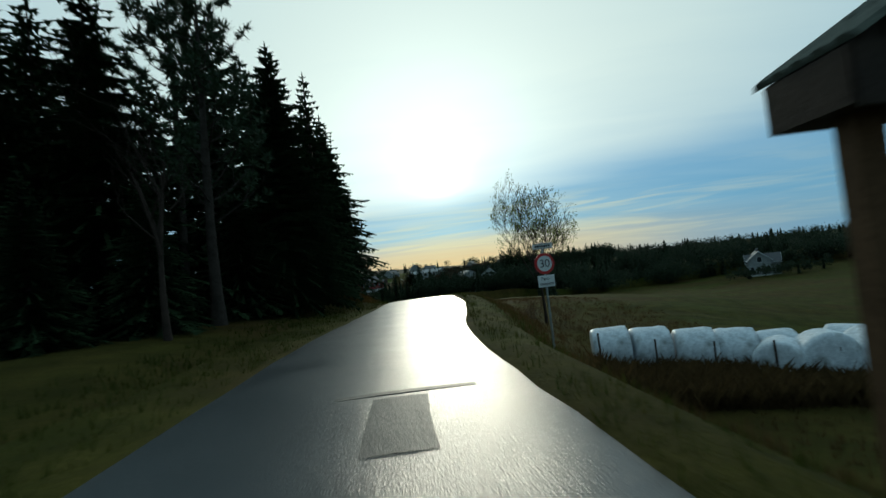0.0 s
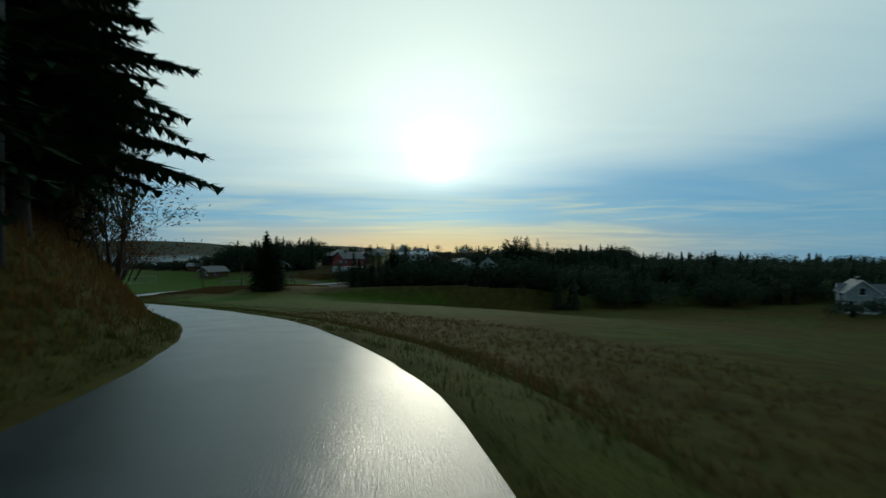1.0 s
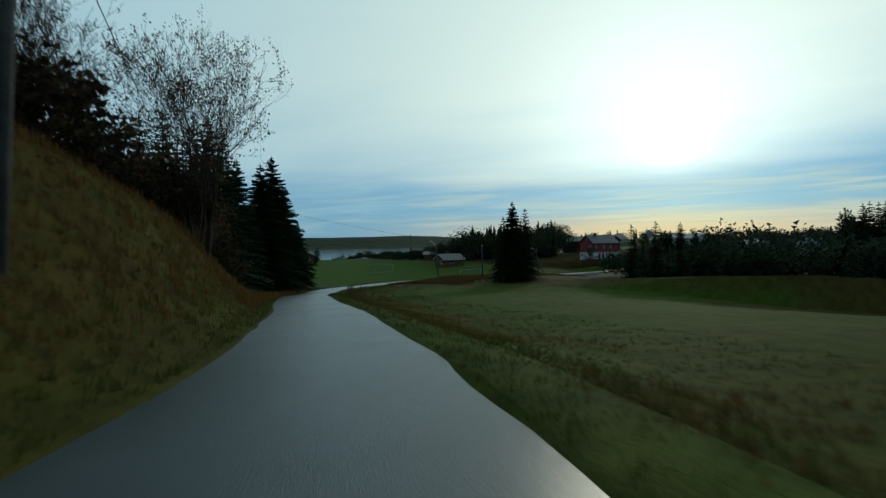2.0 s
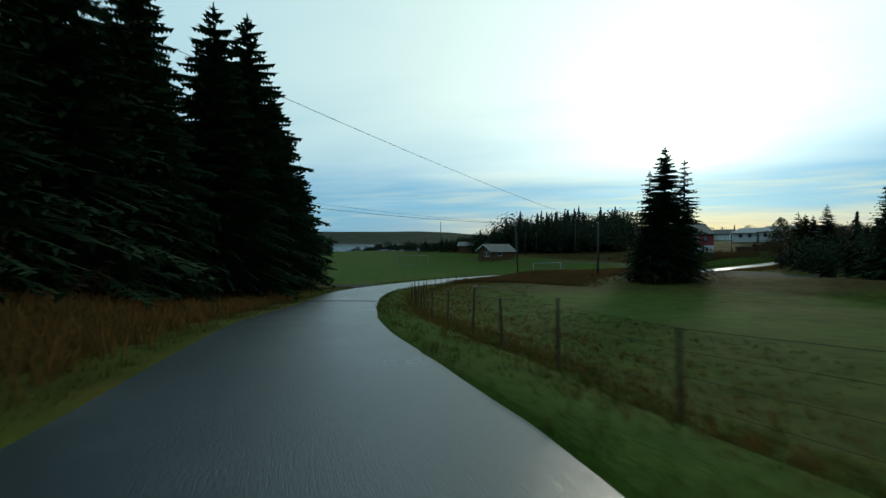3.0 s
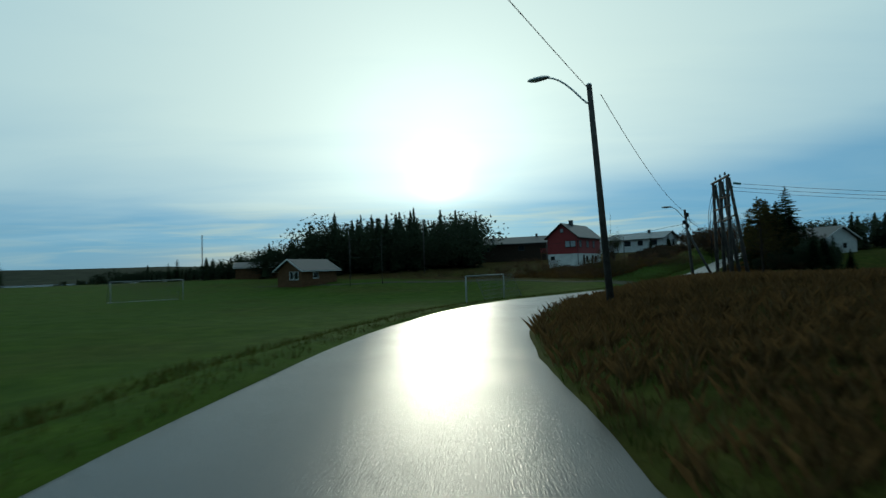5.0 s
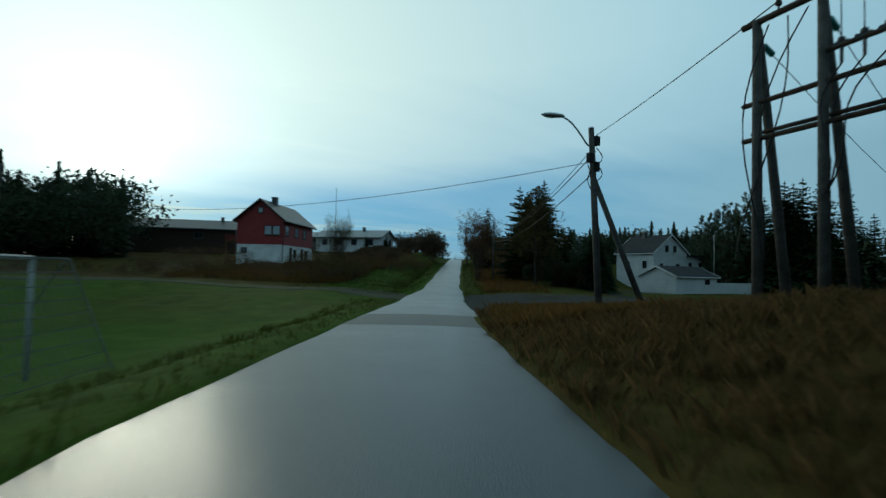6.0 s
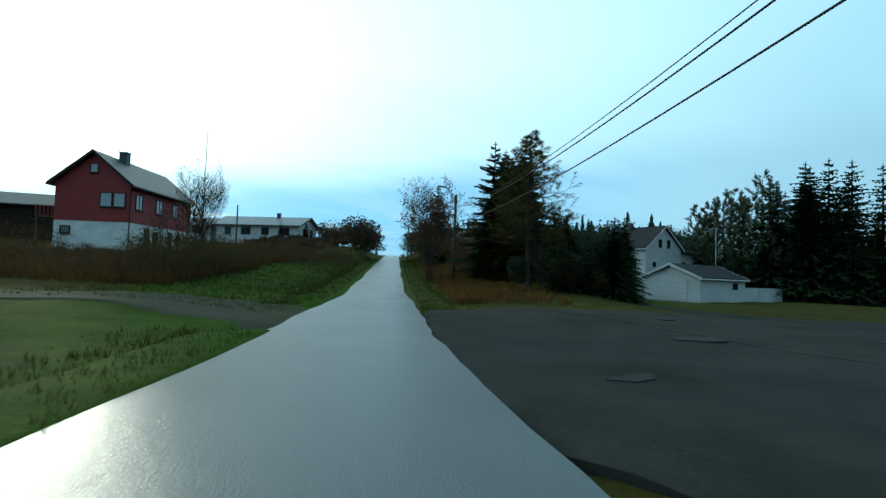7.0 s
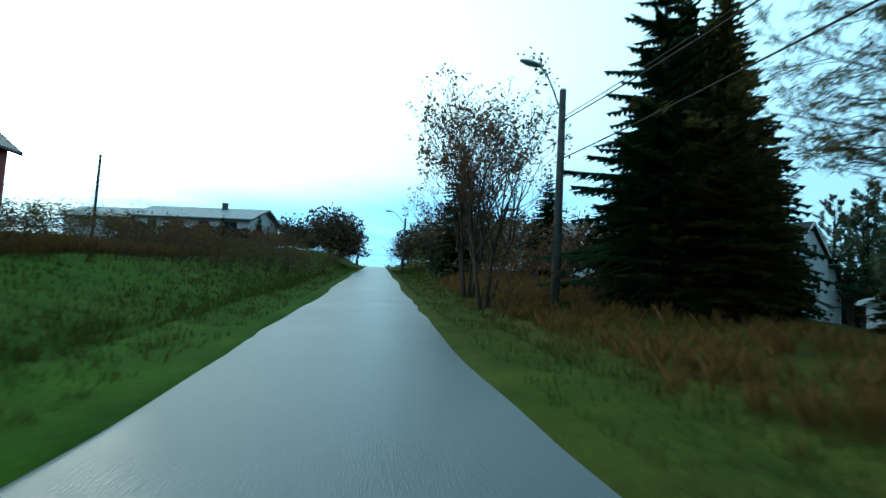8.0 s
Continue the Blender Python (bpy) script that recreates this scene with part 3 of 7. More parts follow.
def verge(name, side):
    """The shoulder: soil and grass that climbs from the asphalt's edge to the field."""
    k = np.arange(4, len(LINE) - 4)
    offs = (1.78, 1.98, 2.2, 2.5, 2.9, 3.4, 4.0)
    cols = []
    for j, o in enumerate(offs):
        w = o + LANE[k] - HALF + 0.10 * np.sin(k * 0.37 + 3 * j + side) * (j > 0)
        x, y = LINE[k, 0] + LEFT[k, 0] * w * side, LINE[k, 1] + LEFT[k, 1] * w * side
        raw = height(x, y, False)
        edge = LINE[k, 2] - 0.015
        f = (0.0, 0.0, 0.15, 0.4, 0.75, 1.0, 1.0)[j]
        z = edge * (1 - f) + raw * f + (0.0, 0.035, 0.05, 0.05, 0.04, 0.03, -0.22)[j] * (1 + 0.4 * np.sin(k * 1.3 + j))
        for s0, s1, sd in ((208.0, 228, -1), (147, 157.5, 1), (221, 230, 1)):
            if sd == side:
                z = z - 0.5 * smooth(STATION[k], s0 - 1, s0 + 1) * (1 - smooth(STATION[k], s1 - 1, s1 + 1))
        cols.append(np.c_[x, y, z if j else z - 0.10])
    verts = np.stack(cols, 1).reshape(-1, 3)
    n = len(offs)
    i = (np.arange(len(k) - 1)[:, None] * n + np.arange(n - 1)[None, :]).ravel()
    f = np.c_[i, i + n, i + n + 1, i + 1] if side < 0 else np.c_[i, i + 1, i + n + 1, i + n]
    me = mesh_of(name, verts.tolist(), f.tolist(), TURF, smooth=True)
    at = me.attributes.new("lush", "FLOAT", "POINT")
    at.data.foreach_set("value", np.clip(lushness(verts[:, 0], verts[:, 1]) + 0.1, 0, 1).astype(np.float32))
    thing(name, "soft grassy verge along the asphalt edge", "road verge", kind="structure", data=me)


verge("verge_left", 1)
verge("verge_right", -1)


def stretch_of(s0, s1, off=0.0, step=1):
    k = np.where((STATION >= s0) & (STATION <= s1))[0][::step]
    return np.c_[LINE[k, 0] + LEFT[k, 0] * off, LINE[k, 1] + LEFT[k, 1] * off, LINE[k, 2]]


def fine_line(s0, s1, off=0.0, step=0.25):
    s = np.arange(s0, s1 + 1e-6, step)
    return np.c_[[np.interp(s, STATION, LINE[:, c]) + (np.interp(s, STATION, LEFT[:, c]) * off if c < 2 else 0.0) for c in range(3)]].T


# darker repairs across the road
for s0, s1, half, off in ((5.1, 7.0, 0.62, -0.48), (7.1, 7.28, 1.35, -0.3), (202.5, 207.0, 1.92, 0.0), (131.8, 132.7, 1.9, 0.0)):
    strip("asphalt_patch", fine_line(s0, s1, off, 0.08), half, PATCH, "dark square asphalt repair across the road", "road repair", lift=0.005, crown=0.04, ragged=0.03, across=8)


def smooth_line(nodes, step=1.0):
    return catmull([(a, b, 0.0) for a, b in nodes], step)[:, :2]


SIDE_ROAD = smooth_line([(-58.6, 133.2), (-63.0, 133.2), (-67.5, 134.2), (-76.0, 137.4), (-92.0, 143.5), (-112.0, 151.0)])
strip("side_road", SIDE_ROAD, np.interp(np.arange(len(SIDE_ROAD)), [0, 4, 9, 16], [6.2, 4.0, 2.6, 2.1]), GRAVEL, "worn grey gravel side road joining the asphalt", "gravel road", lift=0.05, ragged=0.3, across=14, sunk=True)
GRAVEL_PATH = smooth_line([(-36.0, 199.8), (-40.0, 202.5), (-46.0, 206.0), (-56.0, 212.5), (-72.0, 219.0), (-90.0, 224.0)], 0.7)
strip("gravel_path", GRAVEL_PATH, np.interp(np.arange(len(GRAVEL_PATH)), [0, 3, 8, 18], [4.0, 2.8, 1.6, 1.1]), PALE_GRAVEL,
      "pale gravel path beside the football pitch", "gravel path", lift=0.035, ragged=0.3, across=14, sunk=True)
yard = stretch_of(206, 227.5, -9.4)[:, :2]
strip("gravel_yard", yard, np.interp(np.arange(len(yard)), [0, 3, 6, 60], [3.0, 6.4, 7.7, 7.7]), GRAVEL,
      "wide dark gravel yard open to the road", "gravel yard", lift=0.05, ragged=0.4, across=30, sunk=True)
strip("gravel_yard", smooth_line([(-30.0, 191.6), (-24.0, 189.8), (-15.0, 187.2), (-4.0, 183.5)], 0.7), 6.0, GRAVEL,
      "far end of the dark gravel yard", "gravel yard", lift=0.06, ragged=0.4, across=24, sunk=True)
strip("gravel_drive", smooth_line([(-17.0, 190.0), (-15.5, 199.0), (-13.0, 206.5), (-6.0, 209.5), (4.0, 210.5)]), 1.4, GRAVEL,
      "narrow gravel drive leading to the white house", "gravel drive", lift=0.05, ragged=0.3, across=8, sunk=True)

water_plane = bmesh.new()
bmesh.ops.create_grid(water_plane, x_segments=8, y_segments=8, size=1300, matrix=Matrix.Translation((-1480, 1250, -15.2)))
wm = bpy.data.meshes.new("water")
water_plane.to_mesh(wm)
water_plane.free()
wm.materials.append(WATER)
thing("water", "pale still fjord beyond the shore", "water", kind="structure", data=wm)


# ---- trees ----
def trunk_mesh(name, h, r, seed, seg=8, lean=0.02, mat=None):
    rng = random.Random(seed)
    verts, faces = [], []
    n = 9
    for i in range(n):
        t = i / (n - 1)
        rad = r * (1 - t) ** 0.8 + 0.012 + r * 0.45 * math.exp(-t * 28)
        cx, cy = lean * h * math.sin(t * 2 + seed), lean * h * math.sin(t * 1.6 + 2 * seed) * 0.7
        for k in range(seg):
            a = 2 * math.pi * k / seg
            q = rad * rng.uniform(0.9, 1.1)
            verts.append((cx + q * math.cos(a), cy + q * math.sin(a), -0.25 + t * (h + 0.25)))
        if i:
            for k in range(seg):
                j = (k + 1) % seg
                faces.append(((i - 1) * seg + k, (i - 1) * seg + j, i * seg + j, i * seg + k))
    return mesh_of(name, verts, faces, mat or BARK, smooth=True)


def spruce_crown(h, radius, seed, mat, levels=26, per=8, droop=0.35, bottom=0.05, twig=9, ragged=0.25, open_=0.0):
    """Whorls of drooping boughs, each a spine with side sprays of needles."""
    rng = random.Random(seed)
    verts, faces = [], []

    def tri(a, b, c):
        i = len(verts)
        verts.extend((a, b, c))
        faces.append((i, i + 1, i + 2))

    def quad(a, b, c, d):
        i = len(verts)
        verts.extend((a, b, c, d))
        faces.append((i, i + 1, i + 2, i + 3))

    up = Vector((0, 0, 1))
    for lv in range(levels):
        t = bottom + (1 - bottom) * (lv + rng.uniform(-0.3, 0.3)) / levels
        t = min(max(t, bottom), 0.985)
        z = t * h
        reach = radius * (1 - t) ** 0.85 * min(1.0, 0.55 + 4 * t) + 0.10
        count = max(4, int(per * (0.55 + 0.6 * (1 - t))))
        a0 = rng.uniform(0, 6.28)
        for k in range(count):
            if rng.random() < open_:
                continue
            a = a0 + 2 * math.pi * k / count + rng.uniform(-0.25, 0.25)
            length = reach * (1 + rng.uniform(-ragged, ragged))
            out = Vector((math.cos(a), math.sin(a), 0))
            side = Vector((-math.sin(a), math.cos(a), 0))
            lift = 0.25 * t + rng.uniform(-0.05, 0.08)
            z0 = z + rng.uniform(-0.12, 0.12)

            def spine(u):
                return out * (length * u) + up * (z0 + length * (lift * u - droop * (1 - 0.6 * t) * u * u + 0.10 * max(0, u - 0.75)))

            n = max(4, int(twig * min(1.0, length / 1.2)))
            prev = spine(0.0)
            for i in range(1, n + 1):
                u = i / n
                p = spine(u)
                w = 0.05 + 0.05 * (1 - u)
                quad(prev - side * w, prev + side * w, p + side * w * 0.7, p - side * w * 0.7)
                spread = length * (0.34 * (1 - u) + 0.10) * rng.uniform(0.75, 1.2) * (0.8 if twig > 18 else 1.0)
                base = (p - prev) * 0.26
                for sgn in (-1, 1):
                    for _ in range(4 if twig > 8 else 3 if twig > 4 else 2):
                        q = p - (p - prev) * rng.random()
                        far = spread * rng.uniform(0.55, 1.2)
                        tip = q + side * (sgn * far) + out * (far * rng.uniform(0.30, 0.95)) - up * (far * rng.uniform(0.05, 0.55))
                        dip = up * (0.02 + 0.05 * far)
                        tri(q - base - dip, q + base + dip * 0.4, tip)
                if i % 2 == 0:
                    hang = p - up * (0.14 + 0.16 * length * (1 - u)) + side * rng.uniform(-0.08, 0.08)
                    tri(p - out * 0.10, p + out * 0.10, hang)
                prev = p
            tri(prev - side * 0.07, prev + side * 0.07, prev + out * 0.16 + up * 0.02)
    # leader
    for k in range(5):
        a = k * 1.256
        o = Vector((math.cos(a), math.sin(a), 0))
        tri(Vector((0, 0, h * 0.965)) + o * 0.05, Vector((0, 0, h * 0.965)) - o * 0.05, Vector((0, 0, h + 0.25)) + o * 0.02)
        tri(Vector((0, 0, h - 0.1)), Vector((0, 0, h - 0.02)), Vector((0, 0, h + 0.02)) + o * 0.22)
    return mesh_of("crown", verts, faces, mat)


SPRUCES = {}


def spruce(x, y, h, kind="dense", label="dark green spruce with drooping boughs", group="roadside spruces", turn=None, sink=0.0):
    """A spruce at a place, of a height; alike trees share their meshes and are scaled."""
    forms = {"dense": (10.0, 2.5, 11, NEEDLES, 32, 9, 0.35, 0.03, 8, 0.22, 0.0),
             "broad": (10.0, 3.2, 12, NEEDLES, 32, 10, 0.42, 0.02, 9, 0.25, 0.0),
             "slim": (10.0, 1.9, 13, NEEDLES, 32, 8, 0.30, 0.04, 7, 0.30, 0.05),
             "lit": (10.0, 2.45, 14, NEEDLES_LIT, 32, 12, 0.30, 0.03, 11, 0.22, 0.0),
             "near_dense": (10.0, 2.8, 16, NEEDLES, 40, 12, 0.36, 0.06, 22, 0.26, 0.0),
             "far_dense": (10.0, 2.5, 17, NEEDLES, 32, 8, 0.30, 0.03, 4, 0.30, 0.0),
             "far_broad": (10.0, 3.2, 18, NEEDLES, 30, 9, 0.34, 0.02, 4, 0.30, 0.0),
             "golden": (10.0, 1.95, 20, NEEDLES_LIT, 38, 13, 0.16, 0.02, 16, 0.14, 0.0),
             "raised": (10.0, 2.9, 19, NEEDLES, 36, 12, 0.30, 0.13, 22, 0.30, 0.0),
             "layered": (10.0, 2.7, 25, NEEDLES, 21, 9, 0.16, 0.05, 20, 0.34, 0.06)}
    if kind not in SPRUCES:
        f = forms[kind]
        ob = thing("spruce", label, "spruce", group=group)
        part("trunk", trunk_mesh("trunk", f[0], 0.17, f[2], lean=0.0), None, ob)
        part("crown", spruce_crown(*f), None, ob)
        SPRUCES[kind] = ob
        first = True
    else:
        first = False
    k = h / 10.0
    rng = random.Random(int(x * 31 + y * 57))
    wide = k * rng.uniform(0.92, 1.1) if h > 9 else k * rng.uniform(1.0, 1.15)
    m = pose(x, y, ground_at(x, y) - 0.1 - sink, 0, 0, rng.uniform(0, 360) if turn is None else turn)
    if first:
        ob = SPRUCES[kind]
        ob.matrix_basis = m @ Matrix.Diagonal((wide, wide, k, 1))
    else:
        ob = copy_thing(SPRUCES[kind], m)
        ob.matrix_basis = m @ Matrix.Diagonal((wide, wide, k, 1))
        tagged(ob, label, "spruce", group)
    return ob


def limbs(rng, start, way, length, radius, depth, verts, faces, tips, bend=0.25, split=3, seg=5, rise=0.10, shrink=0.68):
    """A limb as a tapered, crooked tube; forks again until depth runs out."""
    n = 4
    pts = [Vector(start)]
    d = Vector(way).normalized()
    for i in range(n):
        d = (d + Vector((rng.uniform(-1, 1), rng.uniform(-1, 1), rng.uniform(-0.5, 0.8))) * bend * 0.5 + Vector((0, 0, rise))).normalized()
        pts.append(pts[-1] + d * (length / n))
    ring = []
    for i, p in enumerate(pts):
        r = max(radius * (1 - 0.62 * i / n), 0.007)
        q = (pts[min(i + 1, n)] - pts[max(i - 1, 0)]).normalized()
        u = q.orthogonal().normalized()
        w = q.cross(u)
        ring.append(len(verts))
        for k in range(seg):
            a = 2 * math.pi * k / seg
            verts.append(p + (u * math.cos(a) + w * math.sin(a)) * r)
        if i:
            for k in range(seg):
                j = (k + 1) % seg
                faces.append((ring[i - 1] + k, ring[i - 1] + j, ring[i] + j, ring[i] + k))
    if depth <= 0:
        tips.extend(pts[2:])
        return
    for i in range(split):
        at = rng.choice((1, 2, 2, 3, 3, 4)) if i else 4
        p = pts[at]
        e = (pts[at] - pts[at - 1]).normalized()
        o = e.orthogonal()
        o.rotate(Matrix.Rotation(rng.uniform(0, 6.28), 3, e))
        w = (e * rng.uniform(0.7, 1.0) + o.normalized() * rng.uniform(0.45, 0.95)).normalized()
        limbs(rng, p, w, length * shrink * rng.uniform(0.75, 1.15), radius * (1 - 0.62 * at / n) * 0.72, depth - 1, verts, faces, tips,
              bend, split, max(3, seg - 1), rise, shrink)


def bare_tree(x, y, h, spread, seed, label, stems=1, depth=4, leaf=None, leaf_share=0.0, leaf_size=0.09, group="", split=3, name="bare_tree", sink=0.1, clear=0.28, rad=None, fit=None):
    """A leafless or half-leafless broadleaf: crooked stems that fork to fine twigs, a few leaves at the tips."""
    rng = random.Random(seed)
    ob = thing(name, label, "tree", pose(x, y, ground_at(x, y) - sink, 0, 0, rng.uniform(0, 360)), group)
    verts, faces, tips = [], [], []
    for k in range(stems):
        a = 2 * math.pi * k / stems + rng.uniform(-0.4, 0.4)
        tilt = 0.0 if stems == 1 else spread / h * rng.uniform(0.25, 0.75)
        limbs(rng, (0.12 * math.cos(a) * (stems > 1), 0.12 * math.sin(a) * (stems > 1), -0.2), (tilt * math.cos(a), tilt * math.sin(a), 1), h * clear * 1.15, (rad or 0.020 * h) / max(1, stems ** 0.4), 0,
              verts, faces, [], bend=0.10, seg=7)
        top = Vector(verts[-4])
        for j in range(split + 2 if stems == 1 else split):
            b = 2 * math.pi * j / (split + 2) + rng.uniform(-0.5, 0.5) + a
            w = spread / h * rng.uniform(0.4, 1.5)
            limbs(rng, top - Vector((0, 0, h * clear * 0.25 * rng.random())), (w * math.cos(b), w * math.sin(b), 1.0), h * 0.34 * rng.uniform(0.8, 1.15), (rad or 0.020 * h) * 0.5 / max(1, stems ** 0.3), depth - 1,
                  verts, faces, tips, bend=0.32, split=split, seg=5, rise=0.12)
    top = max(v.z for v in verts)
    k = h / max(top, 0.1)
    verts = [Vector((v.x * (0.5 + 0.5 * k), v.y * (0.5 + 0.5 * k), v.z * k)) for v in verts]
    def shaped(v):
        """Draws stray twigs back towards a rounded crown."""
        if not fit:
            return v
        wide, mid, tall = fit
        lim = wide * math.sqrt(max(0.04, 1 - ((v.z - mid) / tall) ** 2))
        r = math.hypot(v.x, v.y)
        if r <= lim:
            return v
        f = (lim + 0.22 * (r - lim)) / r
        return Vector((v.x * f, v.y * f, v.z))

    verts = [shaped(v) for v in verts]
    part("trunk", mesh_of("trunk", verts, faces, TWIG, smooth=True), None, ob)
    if leaf and leaf_share:
        lv, lf = [], []
        for p in tips:
            p = shaped(Vector((p.x * (0.5 + 0.5 * k), p.y * (0.5 + 0.5 * k), p.z * k)))
            if rng.random() > leaf_share:
                continue
            for _ in range(3):
                c = p + Vector((rng.uniform(-1, 1), rng.uniform(-1, 1), rng.uniform(-1, 0.6))) * 0.16
                u = Vector((rng.uniform(-1, 1), rng.uniform(-1, 1), rng.uniform(-1, 1))).normalized() * leaf_size * rng.uniform(0.6, 1.3)
                w = u.orthogonal().normalized() * u.length * 0.6
                i = len(lv)
                lv.extend((c - u, c + w, c + u, c - w))
                lf.append((i, i + 1, i + 2, i + 3))
        if lf:
            part("foliage", mesh_of("leaves", lv, lf, leaf), None, ob)
    return ob


def shrub_mesh(seed, h, w, leaf_mat, leaves, stems=7):
    rng = random.Random(seed)
    verts, faces, tips = [], [], []
    for k in range(stems):
        a, r = rng.uniform(0, 6.28), w * 0.35 * math.sqrt(rng.random())
        p = (r * math.cos(a), r * math.sin(a), -0.1)
        tilt = rng.uniform(0.1, 0.7) * w / h
        limbs(rng, p, (tilt * math.cos(a), tilt * math.sin(a), 1), h * rng.uniform(0.35, 0.6), 0.022, 2, verts, faces, tips, bend=0.35, split=2, seg=3, rise=0.06)
    a = mesh_of("stems", verts, faces, TWIG)
    lv, lf = [], []
    for p in tips:
        for _ in range(leaves):
            c = p + Vector((rng.uniform(-1, 1), rng.uniform(-1, 1), rng.uniform(-1, 0.5))) * 0.34
            u = Vector((rng.uniform(-1, 1), rng.uniform(-1, 1), rng.uniform(-1, 1))).normalized() * rng.uniform(0.025, 0.065)
            v = u.orthogonal().normalized() * u.length * 0.7
            i = len(lv)
            lv.extend((c - u, c + v * 1.3, c + u * 1.2))
            lf.append((i, i + 1, i + 2))
    return a, mesh_of("leaves", lv, lf, leaf_mat)


SHRUBS = {}


def shrub(x, y, h, kind="brown", wide=1.0, label="", group="roadside shrubs"):
    """A tangled thicket bush of many thin stems."""
    forms = {"brown": (21, 2.4, 2.6, RUST_LEAF, 10), "twiggy": (22, 3.0, 2.4, RUST_LEAF, 4), "green": (23, 2.2, 2.6, LEAF, 10), "dark": (24, 2.4, 2.8, NEEDLES_LIT, 13)}
    f = forms[kind]
    text = label or {"brown": "brown leafy shrub on rough grass", "twiggy": "tall bare twiggy shrub on the bank", "green": "yellow-green autumn shrub by the road", "dark": "dense dark evergreen shrub on grass"}[kind]
    rng = random.Random(int(x * 17 + y * 91))
    m = pose(x, y, ground_at(x, y) - 0.08, 0, 0, rng.uniform(0, 360))
    k = h / f[1]
    if kind not in SHRUBS:
        ob = thing("shrub", text, "shrub", group=group)
        a, b = shrub_mesh(*f)
        tagged(part("branchwork", a, None, ob), kind="stuff")
        tagged(part("foliage", b, None, ob), kind="stuff")
        SHRUBS[kind] = ob
    else:
        ob = copy_thing(SHRUBS[kind], m)
        tagged(ob, text, "shrub", group)
    ob.matrix_basis = m @ Matrix.Diagonal((k * wide, k * wide, k, 1))
    return ob


def pine(x, y, h, seed, label="tall pine with tufted needle clumps", group="roadside pines", low=0.30):
    """A pine: bare lower trunk, upturned limbs that carry round tufts of needles."""
    rng = random.Random(seed)
    ob = thing("pine", label, "pine", pose(x, y, ground_at(x, y) - 0.1), group)
    part("trunk", trunk_mesh("trunk", h, 0.20, seed), None, ob)
    verts, faces, tips = [], [], []
    for i in range(34):
        t = low + (0.98 - low) * (i / 33)
        a = i * 2.4 + rng.uniform(-0.3, 0.3)
        r = (h * 0.19) * (1.15 - t) ** 0.6
        limbs(rng, (0, 0, t * h), (math.cos(a), math.sin(a), 0.35), r, 0.035, 1, verts, faces, tips, bend=0.2, split=4, seg=4, rise=0.16)
    part("branchwork", mesh_of("limbs", verts, faces, BARK), None, ob)
    nv, nf = [], []
    for p in tips:
        for _ in range(22):
            u = Vector((rng.uniform(-1, 1), rng.uniform(-1, 1), rng.uniform(-0.3, 1.2))).normalized() * rng.uniform(0.20, 0.36)
            w = u.orthogonal().normalized() * 0.035
            j = len(nv)
            nv.extend((p - w, p + w, p + u))
            nf.append((j, j + 1, j + 2))
    part("foliage", mesh_of("needles", nv, nf, PINE), None, ob)
    return ob


